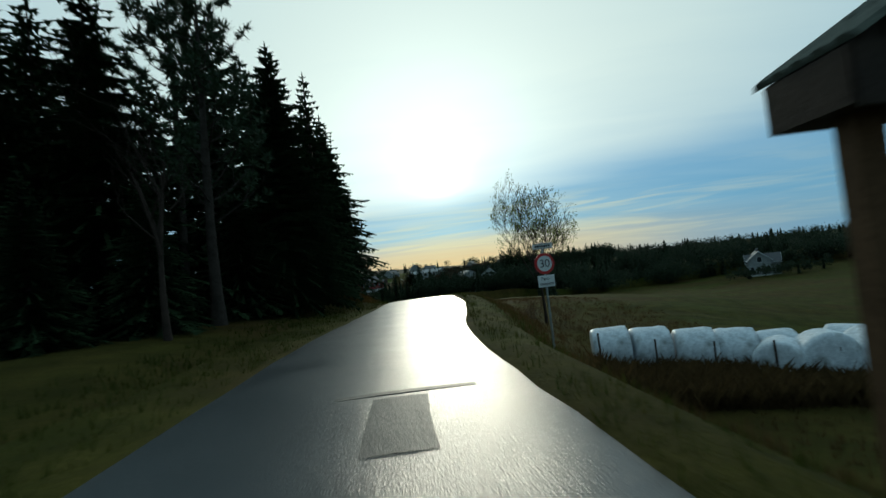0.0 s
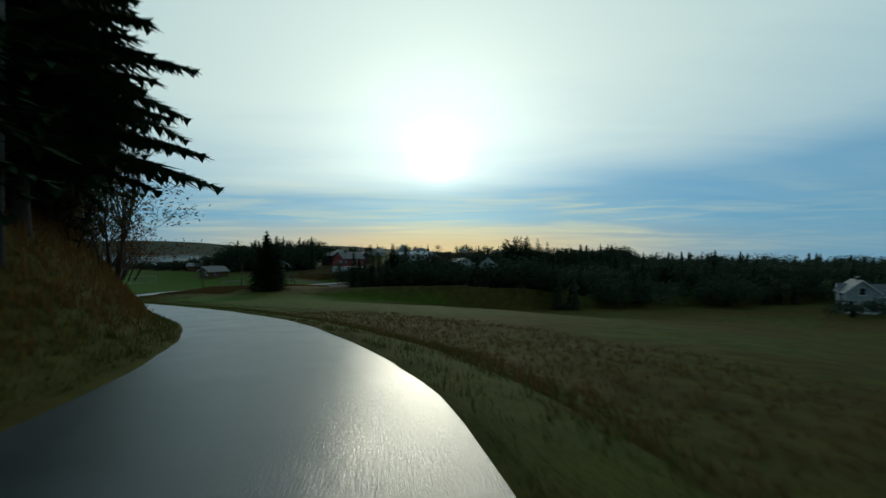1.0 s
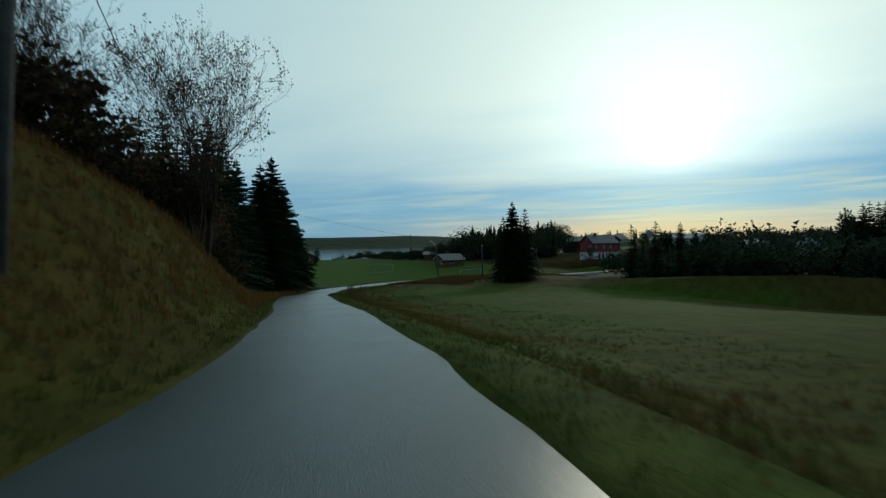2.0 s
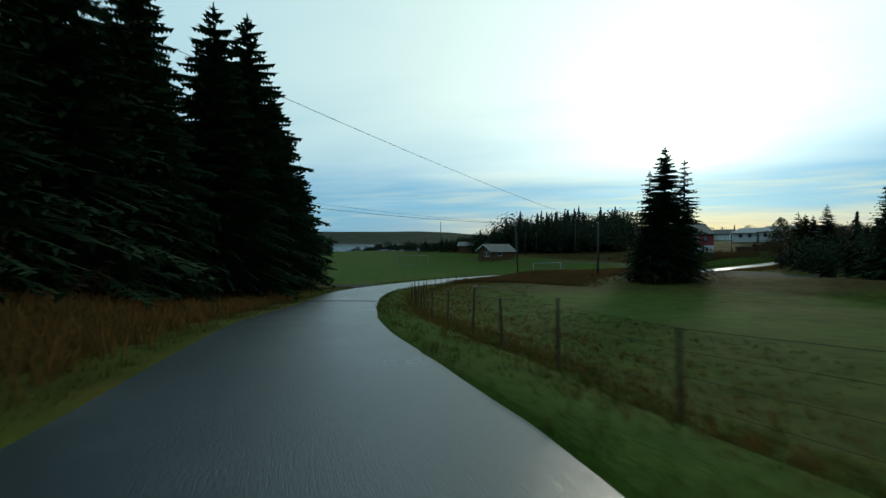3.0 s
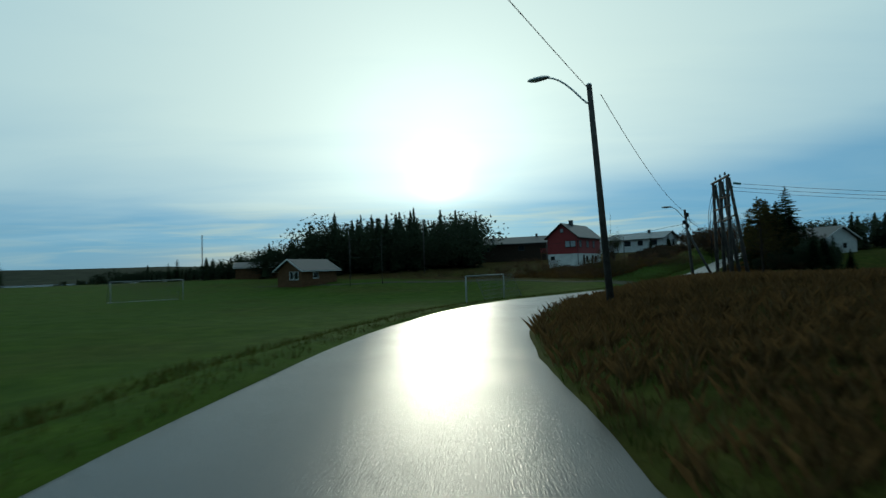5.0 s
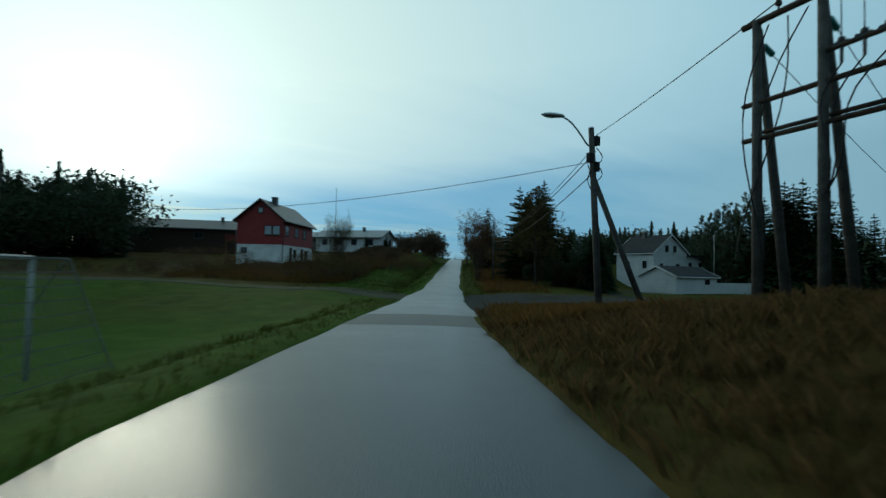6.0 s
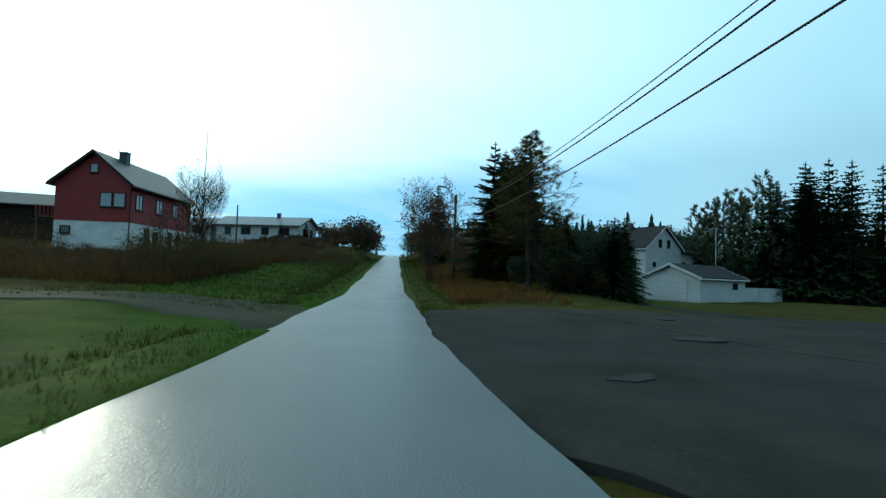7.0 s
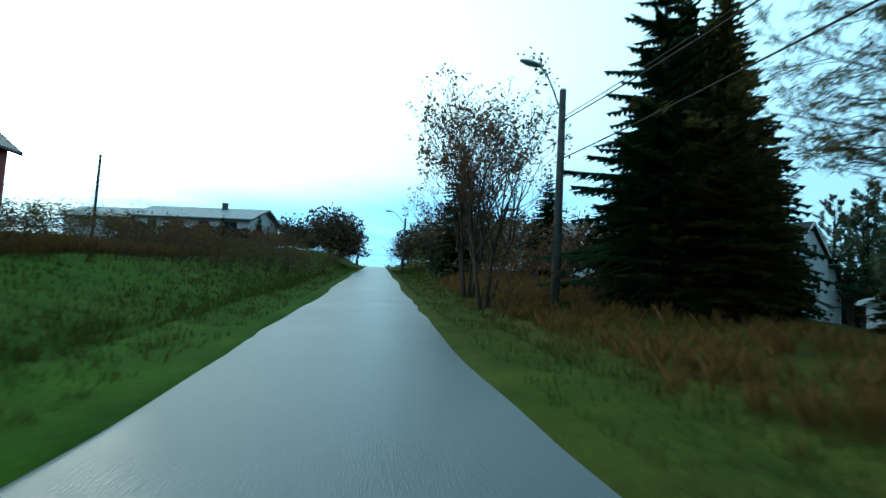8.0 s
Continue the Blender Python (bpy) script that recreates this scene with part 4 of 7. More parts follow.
def far_forest(name, places, label, seed, mat=FAR_WOOD, form=0.22, fine=0.30, sprays=48):
    """Many far trees in one mesh: each a dark core wrapped in narrow drooping sprays, or a heap of leafy clumps."""
    rng = random.Random(seed)
    verts, faces = [], []
    xs, ys = np.array([p[0] for p in places]), np.array([p[1] for p in places])
    zs = height(xs, ys)

    def cone(x, y, z0, z1, r, top):
        j, k = len(verts), 6
        turn = rng.uniform(0, 1)
        for q in range(k):
            a = 6.283 * (q + turn) / k
            w = r * rng.uniform(0.8, 1.2)
            verts.append(Vector((x + w * math.cos(a), y + w * math.sin(a), z0)))
        for q in range(k):
            a = 6.283 * (q + turn) / k
            verts.append(Vector((x + top * math.cos(a), y + top * math.sin(a), z1)))
        for q in range(k):
            faces.append((j + q, j + (q + 1) % k, j + k + (q + 1) % k, j + k + q))

    for (x, y, h, round_), z in zip(places, zs):
        r0 = h * form * rng.uniform(0.8, 1.25) * (1.5 if round_ else 1.0)
        if round_:
            blobs = [(Vector((x, y, z + h * 0.55)), r0 * 1.25, h * 0.42)]
            for _ in range(4):
                a, q = rng.uniform(0, 6.28), r0 * rng.uniform(0.5, 1.1)
                blobs.append((Vector((x + q * math.cos(a), y + q * math.sin(a), z + h * rng.uniform(0.35, 0.72))), r0 * rng.uniform(0.5, 0.85), h * rng.uniform(0.16, 0.28)))
            for c, rw, rh in blobs:
                for _ in range(int(sprays * min(max(rw / 1.1, 0.8), 2.4))):
                    v = Vector((rng.gauss(0, 1), rng.gauss(0, 1), rng.gauss(0, 1))).normalized()
                    p = c + Vector((v.x * rw, v.y * rw, v.z * rh)) * rng.uniform(0.15, 1.0) ** 0.6 * 1.05
                    u = Vector((rng.gauss(0, 1), rng.gauss(0, 1), rng.gauss(0, 1))).normalized() * (0.07 * rw + fine) * rng.uniform(0.6, 1.2)
                    w = u.orthogonal().normalized() * u.length * rng.uniform(0.3, 0.6)
                    j = len(verts)
                    verts.extend((p - w, p + w, p + u))
                    faces.append((j, j + 1, j + 2))
            continue
        cone(x, y, z + 0.06 * h, z + 0.94 * h, r0 * 0.52, 0.03)
        levels = 18
        for i in range(levels):
            t = (i + 0.3) / levels
            r = (r0 * (1 - t) ** 0.85 + 0.12) * rng.uniform(0.78, 1.2)
            for k in range(10):
                a = rng.uniform(0, 6.28)
                rr = r * rng.uniform(0.65, 1.2)
                o, s = Vector((math.cos(a), math.sin(a), 0)), Vector((-math.sin(a), math.cos(a), 0))
                c = Vector((x, y, z + (t + rng.uniform(-0.02, 0.02)) * h))
                j = len(verts)
                drop = h * rng.uniform(0.01, 0.06)
                wid = 0.17 * rr + 0.07
                verts.extend((c + o * rr * 0.3 + s * wid + Vector((0, 0, h * 0.03)), c + o * rr * 0.3 - s * wid + Vector((0, 0, h * 0.01)), c + o * rr - Vector((0, 0, drop))))
                faces.append((j, j + 1, j + 2))
        j = len(verts)
        verts.extend((Vector((x - 0.10, y, z + h * 0.88)), Vector((x + 0.10, y, z + h * 0.88)), Vector((x, y, z + h * 1.03))))
        faces.append((j, j + 1, j + 2))
        verts.extend((Vector((x, y - 0.10, z + h * 0.88)), Vector((x, y + 0.10, z + h * 0.88)), Vector((x, y, z + h * 1.03))))
        faces.append((j + 3, j + 4, j + 5))
    thing(name, label, "forest", kind="stuff", data=mesh_of(name, verts, faces, mat))


def band(nodes, depth, count, h0, h1, seed, round_share=0.2, profile=None):
    """Places for far trees: along a line, spread over a depth behind it."""
    rng = random.Random(seed)
    line = catmull([(a, b, 0.0) for a, b in nodes], 2.0)
    t = np.gradient(line[:, :2], axis=0)
    t /= np.linalg.norm(t, axis=1)[:, None]
    out = []
    for _ in range(count):
        u = rng.random()
        i = min(int(u * len(line)), len(line) - 1)
        o = depth * rng.random() ** 1.3
        h = float(np.interp(u, np.linspace(0, 1, len(profile)), profile)) if profile else h0 + (h1 - h0) * u
        h *= rng.uniform(0.60, 1.14)
        out.append((line[i, 0] - t[i, 1] * o + rng.uniform(-2, 2), line[i, 1] + t[i, 0] * o + rng.uniform(-2, 2), h, rng.random() < round_share))
    return out


# forest beside the first stretch, on the uphill side
for x, y, h, k in ((-13.8, 16.4, 12.0, "dense"), (-11.4, 17.6, 12.6, "broad"), (-16.4, 17.5, 10.4, "dense"), (-8.3, 14.6, 4.6, "broad"), (-9.8, 12.2, 4.4, "broad"), (-8.0, 20.4, 6.0, "broad"), (-12.2, 12.6, 5.2, "dense"), (-6.8, 22.5, 11.6, "near_dense"), (-6.6, 27.9, 12.2, "slim"), (-7.6, 31.5, 12.0, "dense"),
                   (-7.6, 35.5, 11.6, "broad"), (-8.6, 40.0, 11.5, "dense"), (-9.9, 45.0, 13.0, "raised"), (-12.5, 43.0, 14.0, "far_dense"), (-11.5, 37.0, 14.5, "far_broad"),
                   (-10.8, 30.5, 14.0, "far_dense"), (-10.5, 25.5, 14.5, "far_broad"), (-12.6, 21.5, 8.2, "far_dense"),
                   (-14.8, 19.6, 13.2, "far_broad"), (-16.6, 21.6, 13.8, "far_dense"), (-17.6, 16.4, 12.8, "far_broad"), (-15.0, 28.0, 13.0, "far_dense"), (-16.0, 36.0, 15.5, "far_broad"), (-15.5, 48.5, 13.5, "far_dense"), (-13.2, 47.6, 12.0, "far_broad"), (-13.6, 51.0, 9.0, "far_dense"), (-20.0, 24.0, 12.5, "far_dense"), (-19.5, 14.0, 11.5, "far_broad"), (-21.0, 19.0, 10.5, "far_broad"), (-16.0, 9.5, 8.5, "far_dense"), (-15.0, 3.0, 8.5, "far_broad")):
    spruce(x, y, h, k, "tall dark spruce in a roadside row", "spruces by the first stretch")
pine(-7.4, 17.2, 11.6, 5)
pine(-9.6, 19.2, 12.6, 6)
bare_tree(-10.2, 18.0, 10.0, 2.0, 31, "slender bare birch among dark spruces", depth=4, clear=0.45)
bare_tree(-7.2, 13.2, 6.5, 1.4, 32, "thin bare sapling before the spruces", depth=3, clear=0.5)

# round tree past the speed sign
bare_tree(4.65, 27.4, 8.2, 4.6, 41, "rounded half-bare tree with sparse yellow-green leaves", fit=(2.05, 5.5, 2.9), stems=1, depth=5, leaf=LEAF, leaf_share=0.38, leaf_size=0.036, split=4, name="broadleaf_tree", clear=0.36, rad=0.11)

for x, y, h in ((4.4, 28.0, 1.5), (5.2, 27.0, 1.2), (3.9, 27.0, 0.9)):
    shrub(x, y, h, "brown", 1.1, "low dark brown shrub at the foot of a round tree")

# bank with shrubs and bare trees
for x, y, h, k in ((-12.6, 52.6, 3.0, "dark"), (-13.8, 54.6, 2.8, "brown"), (-15.4, 57.2, 2.8, "twiggy"), (-17.0, 59.8, 2.8, "brown"), (-18.8, 62.2, 2.8, "twiggy"), (-11.8, 50.2, 3.0, "dark"), (-11.2, 48.2, 2.8, "brown"), (-14.6, 50.6, 3.4, "dark")):
    shrub(x, y, h, k, 1.15, group="shrubs on the bank")
for x, y, h, k in ((-15.7, 53.3, 2.4, "brown"), (-19.0, 56.0, 2.3, "twiggy"), (-21.5, 56.0, 2.8, "twiggy"), (-21.8, 60.0, 2.6, "brown"), (-25.0, 61.0, 2.4, "twiggy"),
                   (-27.5, 64.5, 2.6, "brown"), (-29.5, 67.5, 2.2, "twiggy"), (-31.0, 72.0, 2.8, "brown"), (-33.0, 76.0, 3.0, "dark"), (-37.0, 79.5, 3.4, "dark"), (-39.5, 81.5, 3.4, "dark"), (-41.5, 84.0, 3.6, "dark"), (-43.5, 87.5, 3.0, "dark"),
                   (-33.5, 80.0, 3.2, "dark"), (-30.0, 66.0, 3.0, "twiggy"), (-34.0, 73.0, 3.0, "brown"), (-37.0, 82.0, 3.6, "dark"), (-39.0, 85.5, 3.4, "brown"), (-17.0, 50.0, 3.4, "brown")):
    shrub(x, y, h, k, 1.15, group="shrubs on the bank")
bare_tree(-14.3, 55.7, 8.6, 3.0, 51, "bare tree with a few clinging leaves on the bank", stems=3, depth=5, leaf=RUST_LEAF, leaf_share=0.3, leaf_size=0.045)
bare_tree(-20.5, 57.5, 6.4, 2.6, 52, "bare reddish tree on the grassy bank", stems=3, depth=4, leaf=RUST_LEAF, leaf_share=0.25, leaf_size=0.05)
bare_tree(-25.0, 65.6, 6.2, 2.2, 53, "bare twiggy tree on the grassy bank", stems=7, depth=5, leaf=RUST_LEAF, leaf_share=0.06, leaf_size=0.04)
bare_tree(-28.2, 71.8, 5.6, 2.2, 55, "slender bare tree rising out of the thicket", stems=5, depth=4, leaf=RUST_LEAF, leaf_share=0.25, leaf_size=0.04)
bare_tree(-30.6, 73.6, 5.2, 2.0, 56, "slender bare tree rising out of the thicket", stems=5, depth=4, leaf=RUST_LEAF, leaf_share=0.25, leaf_size=0.04)
bare_tree(-32.9, 80.8, 12.8, 5.0, 54, "tall bare tree with dark fine twigs", fit=(3.7, 7.6, 5.4), stems=6, depth=5, leaf=RUST_LEAF, leaf_share=0.5, leaf_size=0.05, sink=1.4)
spruce(-40.0, 74.5, 8.0, "slim", "slim dark spruce behind shrubs", "spruces by the bend")
spruce(-36.5, 78.0, 4.6, "lit", "yellow-lit young spruce behind shrubs", "spruces by the bend")

# tall spruces on the inside of the bend
for x, y, h, k in ((-64.5, 126.3, 9.9, "raised"), (-63.3, 121.8, 14.6, "near_dense"), (-61.0, 117.2, 17.0, "raised"), (-58.4, 112.3, 15.0, "near_dense"), (-56.3, 106.5, 14.0, "near_dense"),
                   (-53.8, 102.2, 15.5, "dense"), (-50.7, 97.7, 14.5, "dense"), (-47.5, 93.7, 12.0, "dense"), (-45.6, 90.0, 7.8, "dense"), (-66.5, 120.5, 14.5, "far_broad"), (-63.5, 112.5, 16.0, "far_dense"),
                   (-59.5, 105.5, 16.0, "far_broad"), (-55.0, 99.5, 15.5, "far_dense"), (-51.0, 93.5, 14.0, "far_broad"), (-69.5, 126.5, 11.5, "far_dense"), (-47.0, 88.5, 10.8, "far_dense"), (-72.5, 117.5, 15.0, "far_broad"), (-68.0, 108.0, 16.0, "far_dense")):
    spruce(x, y, h, k, "tall dense dark spruce beside the bend", "spruces by the bend")
for x, y, h, k in ((-66.8, 131.0, 1.7, "brown"), (-65.5, 129.2, 1.7, "brown"), (-64.0, 127.6, 1.5, "brown"), (-62.6, 126.0, 1.3, "brown"), (-61.6, 123.6, 1.2, "brown"), (-63.2, 124.6, 1.5, "dark"), (-47.5, 97.0, 1.3, "brown"), (-51.0, 101.5, 1.2, "brown")):
    shrub(x, y, h, k, 1.2)

# thicket along the top of the bank
rng = random.Random(78)
for s in np.arange(60, 106, 2.8):
    for o in (7.4,):
        k = int(np.argmin(abs(STATION - s)))
        oo = o + rng.uniform(-0.7, 0.9)
        shrub(LINE[k, 0] + LEFT[k, 0] * oo, LINE[k, 1] + LEFT[k, 1] * oo, rng.uniform(1.9, 2.7) if s < 76 else rng.uniform(2.2, 3.2), rng.choice(("brown", "twiggy", "dark", "brown")), 1.1, group="shrubs on the bank")

# lone firs in the paddock
spruce(-38.1, 147.9, 13.0, "near_dense", "lone broad fir standing in the paddock", "paddock firs")
spruce(-36.4, 149.4, 11.8, "dense", "fir growing close beside a broader one", "paddock firs")
spruce(-39.4, 147.0, 10.6, "dense", "fir growing close beside a broader one", "paddock firs")
for x, y, h in ((-20.0, 152.0, 8.5), (-16.5, 155.0, 9.0), (-13.0, 156.0, 7.5), (-9.0, 160.0, 9.0)):
    spruce(x, y, h, "far_dense", "small dark fir at the field edge", "paddock firs")

for x, y, h in ((-34.6, 146.0, 1.7), (-33.2, 147.0, 1.4), (-40.6, 145.4, 1.5), (-39.2, 144.6, 1.2)):
    shrub(x, y, h, "brown", 1.3, "low brown bush at the foot of the firs", "paddock firs")

# group between yard and crest
spruce(-17.1, 211.5, 9.9, "layered", "tall dark spruce beside the gravel yard", "yard spruces")
spruce(-14.8, 211.1, 9.0, "near_dense", "dense dark spruce beside the yard", "yard spruces")
spruce(-12.3, 212.9, 11.0, "broad", "broad tall spruce behind a conifer group", "yard spruces")
spruce(-15.9, 211.6, 9.4, "near_dense", "dark spruce in a dense group", "yard spruces")
spruce(-16.3, 202.2, 4.9, "broad", "low bushy dark spruce at the yard edge", "yard spruces")
spruce(-15.6, 206.2, 4.8, "lit", "yellow-lit conifer in a dense group", "yard spruces")
spruce(-13.0, 206.2, 4.8, "broad", "low broad dark spruce in a dense group", "yard spruces")
spruce(-8.4, 206.8, 3.6, "broad", "low broad dark spruce in a dense group", "yard spruces")
spruce(-13.7, 204.4, 5.0, "broad", "dark spruce in a dense group", "yard spruces")
spruce(-14.6, 202.6, 5.2, "broad", "low bushy dark spruce at the yard edge", "yard spruces")
for x, y, h in ((-10.0, 211.2, 6.4), (-11.6, 210.4, 6.0), (-7.0, 211.6, 5.2)):
    spruce(x, y, h, "dense", "dark spruce at the back of a dense group", "yard spruces")
spruce(-8.5, 228.5, 8.5, "dense", "dark spruce behind autumn trees", "yard spruces")
spruce(-3.0, 226.0, 7.0, "broad", "dark spruce behind autumn trees", "yard spruces")


def larch(x, y, h, seed):
    """A larch: straight trunk, long sparse boughs that carry short yellowing tufts."""
    rng = random.Random(seed)
    ob = thing("larch", "airy larch with sparse spreading yellow-green branches", "larch", pose(x, y, ground_at(x, y) - 0.1))
    part("trunk", trunk_mesh("trunk", h, 0.17, seed, lean=0.01), None, ob)
    verts, faces, nv, nf = [], [], [], []
    for i in range(92):
        t = 0.27 + 0.71 * (i / 91) ** 1.15
        a = i * 2.4 + rng.uniform(-0.4, 0.4)
        r = (h * 0.43) * (1.04 - t) ** 0.85 * rng.uniform(0.55, 1.15)
        tips = []
        limbs(rng, (0, 0, t * h), (math.cos(a), math.sin(a), 0.10), r, 0.026, 1, verts, faces, tips, bend=0.22, split=7, seg=4, rise=0.05, shrink=0.42)
        for p in tips:
            for _ in range(13):
                q = p + Vector((rng.uniform(-1, 1), rng.uniform(-1, 1), rng.uniform(-1, 0.3))) * 0.10
                u = Vector((rng.uniform(-1, 1), rng.uniform(-1, 1), rng.uniform(-1.2, 0.4))).normalized() * rng.uniform(0.09, 0.20)
                w = u.orthogonal().normalized() * 0.018
                j = len(nv)
                nv.extend((q - w, q + w, q + u))
                nf.append((j, j + 1, j + 2))
    part("branchwork", mesh_of("limbs", verts, faces, TWIG), None, ob)
    part("foliage", mesh_of("needles", nv, nf, NEEDLES_LIT), None, ob)


larch(-20.7, 204.9, 9.3, 66)
spruce(-17.6, 204.4, 4.0, "broad", "low broad dark spruce under the larch", "yard spruces")
spruce(-16.9, 210.0, 8.7, "golden", "dense rounded yellow-brown conifer by the yard", "yard spruces")
bare_tree(-19.0, 216.2, 8.0, 3.0, 61, "sparse autumn tree with rust and yellow leaves", fit=(2.3, 5.0, 3.4), stems=5, depth=4, leaf=RUST_LEAF, leaf_share=1.0, leaf_size=0.060)
bare_tree(-16.8, 219.2, 8.6, 2.6, 62, "slender autumn tree behind the street lamp", stems=5, depth=4, leaf=RUST_LEAF, leaf_share=1.0, leaf_size=0.060)
bare_tree(-7.2, 232.2, 7.0, 2.6, 63, "rust-leaved tree by the roadside", stems=3, depth=4, leaf=RUST_LEAF, leaf_share=0.6, leaf_size=0.09)
bare_tree(-35.4, 216.6, 6.8, 3.0, 64, "fan-shaped bare tree beside the red house", fit=(1.25, 5.0, 2.6), stems=12, depth=4, leaf=LEAF, leaf_share=0.12, leaf_size=0.04, clear=0.4)
for x, y, h, k in ((-36.2, 216.9, 4.2, "twiggy"), (-36.8, 217.4, 3.6, "brown"), (-37.6, 217.2, 3.0, "brown"), (-35.6, 217.4, 2.6, "dark")):
    shrub(x, y, h, k, 0.75, "tall dense brown bush below the red house", "shrubs below the red house")
for x, y, h, k in ((-20.2, 214.6, 1.6, "brown"), (-19.0, 213.0, 1.3, "brown"), (-15.6, 217.6, 3.4, "brown"), (-12.0, 222.0, 3.2, "brown"), (-10.0, 226.0, 3.2, "dark"), (-19.0, 204.5, 2.4, "brown"), (-20.2, 205.3, 1.2, "brown"), (-18.2, 202.8, 1.6, "brown")):
    shrub(x, y, h, k, 1.3, group="shrubs by the yard spruces")

# dark firs by the white house
for x, y, h, k in ((27.0, 222.0, 8.0, "far_broad"), (24.0, 227.0, 7.0, "far_broad"), (30.5, 219.0, 9.0, "far_broad"), (33.5, 215.0, 9.5, "far_broad"), (23.4, 203.8, 15.2, "broad"), (27.5, 204.5, 15.5, "broad"), (21.0, 206.5, 13.0, "far_broad"), (25.0, 200.0, 15.2, "far_broad"), (26.0, 197.6, 14.6, "far_dense"), (24.0, 201.8, 15.5, "far_broad"), (30.5, 201.5, 14.5, "far_dense"), (34.0, 203.5, 13.5, "slim"),
                   (29.0, 207.5, 13.0, "far_broad"), (37.0, 200.0, 11.0, "far_dense"), (22.5, 199.0, 10.5, "far_dense"), (33.0, 197.0, 11.0, "far_broad"), (41.0, 197.0, 10.0, "far_dense"), (46.0, 195.0, 10.5, "far_broad"), (52.0, 192.0, 10.0, "far_dense"), (24.5, 207.0, 13.5, "far_broad"), (32.0, 205.5, 13.0, "far_broad"), (27.0, 201.5, 12.0, "far_dense"), (36.0, 205.0, 12.0, "far_broad"), (40.0, 201.0, 11.0, "far_broad"), (44.0, 199.0, 10.0, "far_dense")):
    spruce(x, y, h, k, "tall dark fir beyond the white house", "firs by the white house")
rng = random.Random(44)
for i in range(11):
    u = 0.28 + 0.72 * i / 10
    pine(27.5 - 6.5 * u + rng.uniform(-0.8, 0.9), 220.5 - 14.0 * u + rng.uniform(-0.5, 0.5), (9.4 + 3.6 * u) * rng.uniform(0.9, 1.1), 300 + i, "dark pine in a close row by the white house", "pines by the white house", low=0.12)

# shrub belts before the red house and up to the crest
rng = random.Random(5)
for i in range(26):
    u = i / 25
    x, y = -70 + 34 * u + rng.uniform(-1.5, 1.5), 225.5 - 6 * u + rng.uniform(-1.8, 1.8)
    shrub(x, y, rng.uniform(0.9, 1.5), rng.choice(("brown", "dark", "brown", "twiggy")), 1.6, group="shrubs below the red house")
for i in range(14):
    u = i / 13
    x, y = -36 + 12 * u + rng.uniform(-1, 1), 222.5 + 10 * u + rng.uniform(-1.5, 1.5)
    shrub(x, y, rng.uniform(1.4, 2.4), rng.choice(("brown", "dark", "twiggy")), 1.25, group="shrubs below the red house")
for i in range(110):
    x, y = rng.uniform(-64, -27), rng.uniform(206, 229)
    s0, o0, _ = along(x, y)
    if o0[0] > 8.5 + 2.5 * rng.random() and s0[0] > 228 and math.hypot(x + 35.4, y - 217.4) > 2:
        shrub(x, y, rng.uniform(0.7, 1.25), rng.choice(("brown", "dark", "brown", "brown")), 2.0, group="shrubs below the red house")
for x, y, h in ((-43.6, 229.4, 2.2), (-45.2, 228.6, 2.4), (-46.8, 229.2, 2.3), (-41.8, 228.4, 1.8), (-48.6, 228.0, 2.2), (-35.4, 229.2, 1.6), (-33.6, 231.6, 1.7), (-32.0, 234.4, 1.8)):
    shrub(x, y, h, "brown", 1.4, "tall brown bush before the red house", "shrubs below the red house")
for s in np.arange(230, 269, 1.3):
    for j in range(2):
        k = int(np.argmin(abs(STATION - s)))
        oo = float(np.interp(s, [230, 241, 248, 256, 268], [7.8, 8.4, 6.9, 5.0, 3.4])) + 1.7 * j + rng.uniform(-0.4, 0.6)
        shrub(LINE[k, 0] + LEFT[k, 0] * oo, LINE[k, 1] + LEFT[k, 1] * oo, rng.uniform(1.1, 1.7) * (1.0 if s > 240 else 1.2), rng.choice(("brown", "brown", "twiggy", "dark")), 1.3, "brown leafy bush in a loose hedge above the lawn", "hedge above the lawn")
for x, y, h in ((-9.5, 268.0, 3.6), (-6.4, 265.0, 4.0)):
    spruce(x, y, h, "dense", "small garden spruce before the long house", "garden spruces")
for s in np.arange(258, 336, 4.5):
    for side, o in ((1, 5.6), (-1, -5.2)):
        if side < 0 and s < 268:
            continue
        k = int(np.argmin(abs(STATION - s)))
        oo = o + rng.uniform(-0.8, 1.2) * side
        shrub(LINE[k, 0] + LEFT[k, 0] * oo, LINE[k, 1] + LEFT[k, 1] * oo, (rng.uniform(1.3, 2.0) if side > 0 else rng.uniform(1.6, 2.6)) if s < 296 else rng.uniform(3.2, 4.8), rng.choice(("brown", "dark", "green", "twiggy")), 1.05,
              group="hedge shrubs by the crest")
for s in np.arange(262, 338, 7.0):
    k = int(np.argmin(abs(STATION - s)))
    for o, h in ((10.5, 2.1), (-9.5, 4.2)):
        oo = o + rng.uniform(-1.5, 1.5)
        shrub(LINE[k, 0] + LEFT[k, 0] * oo, LINE[k, 1] + LEFT[k, 1] * oo, h * rng.uniform(0.8, 1.2), rng.choice(("brown", "dark", "twiggy")), 1.2, group="hedge shrubs by the crest")

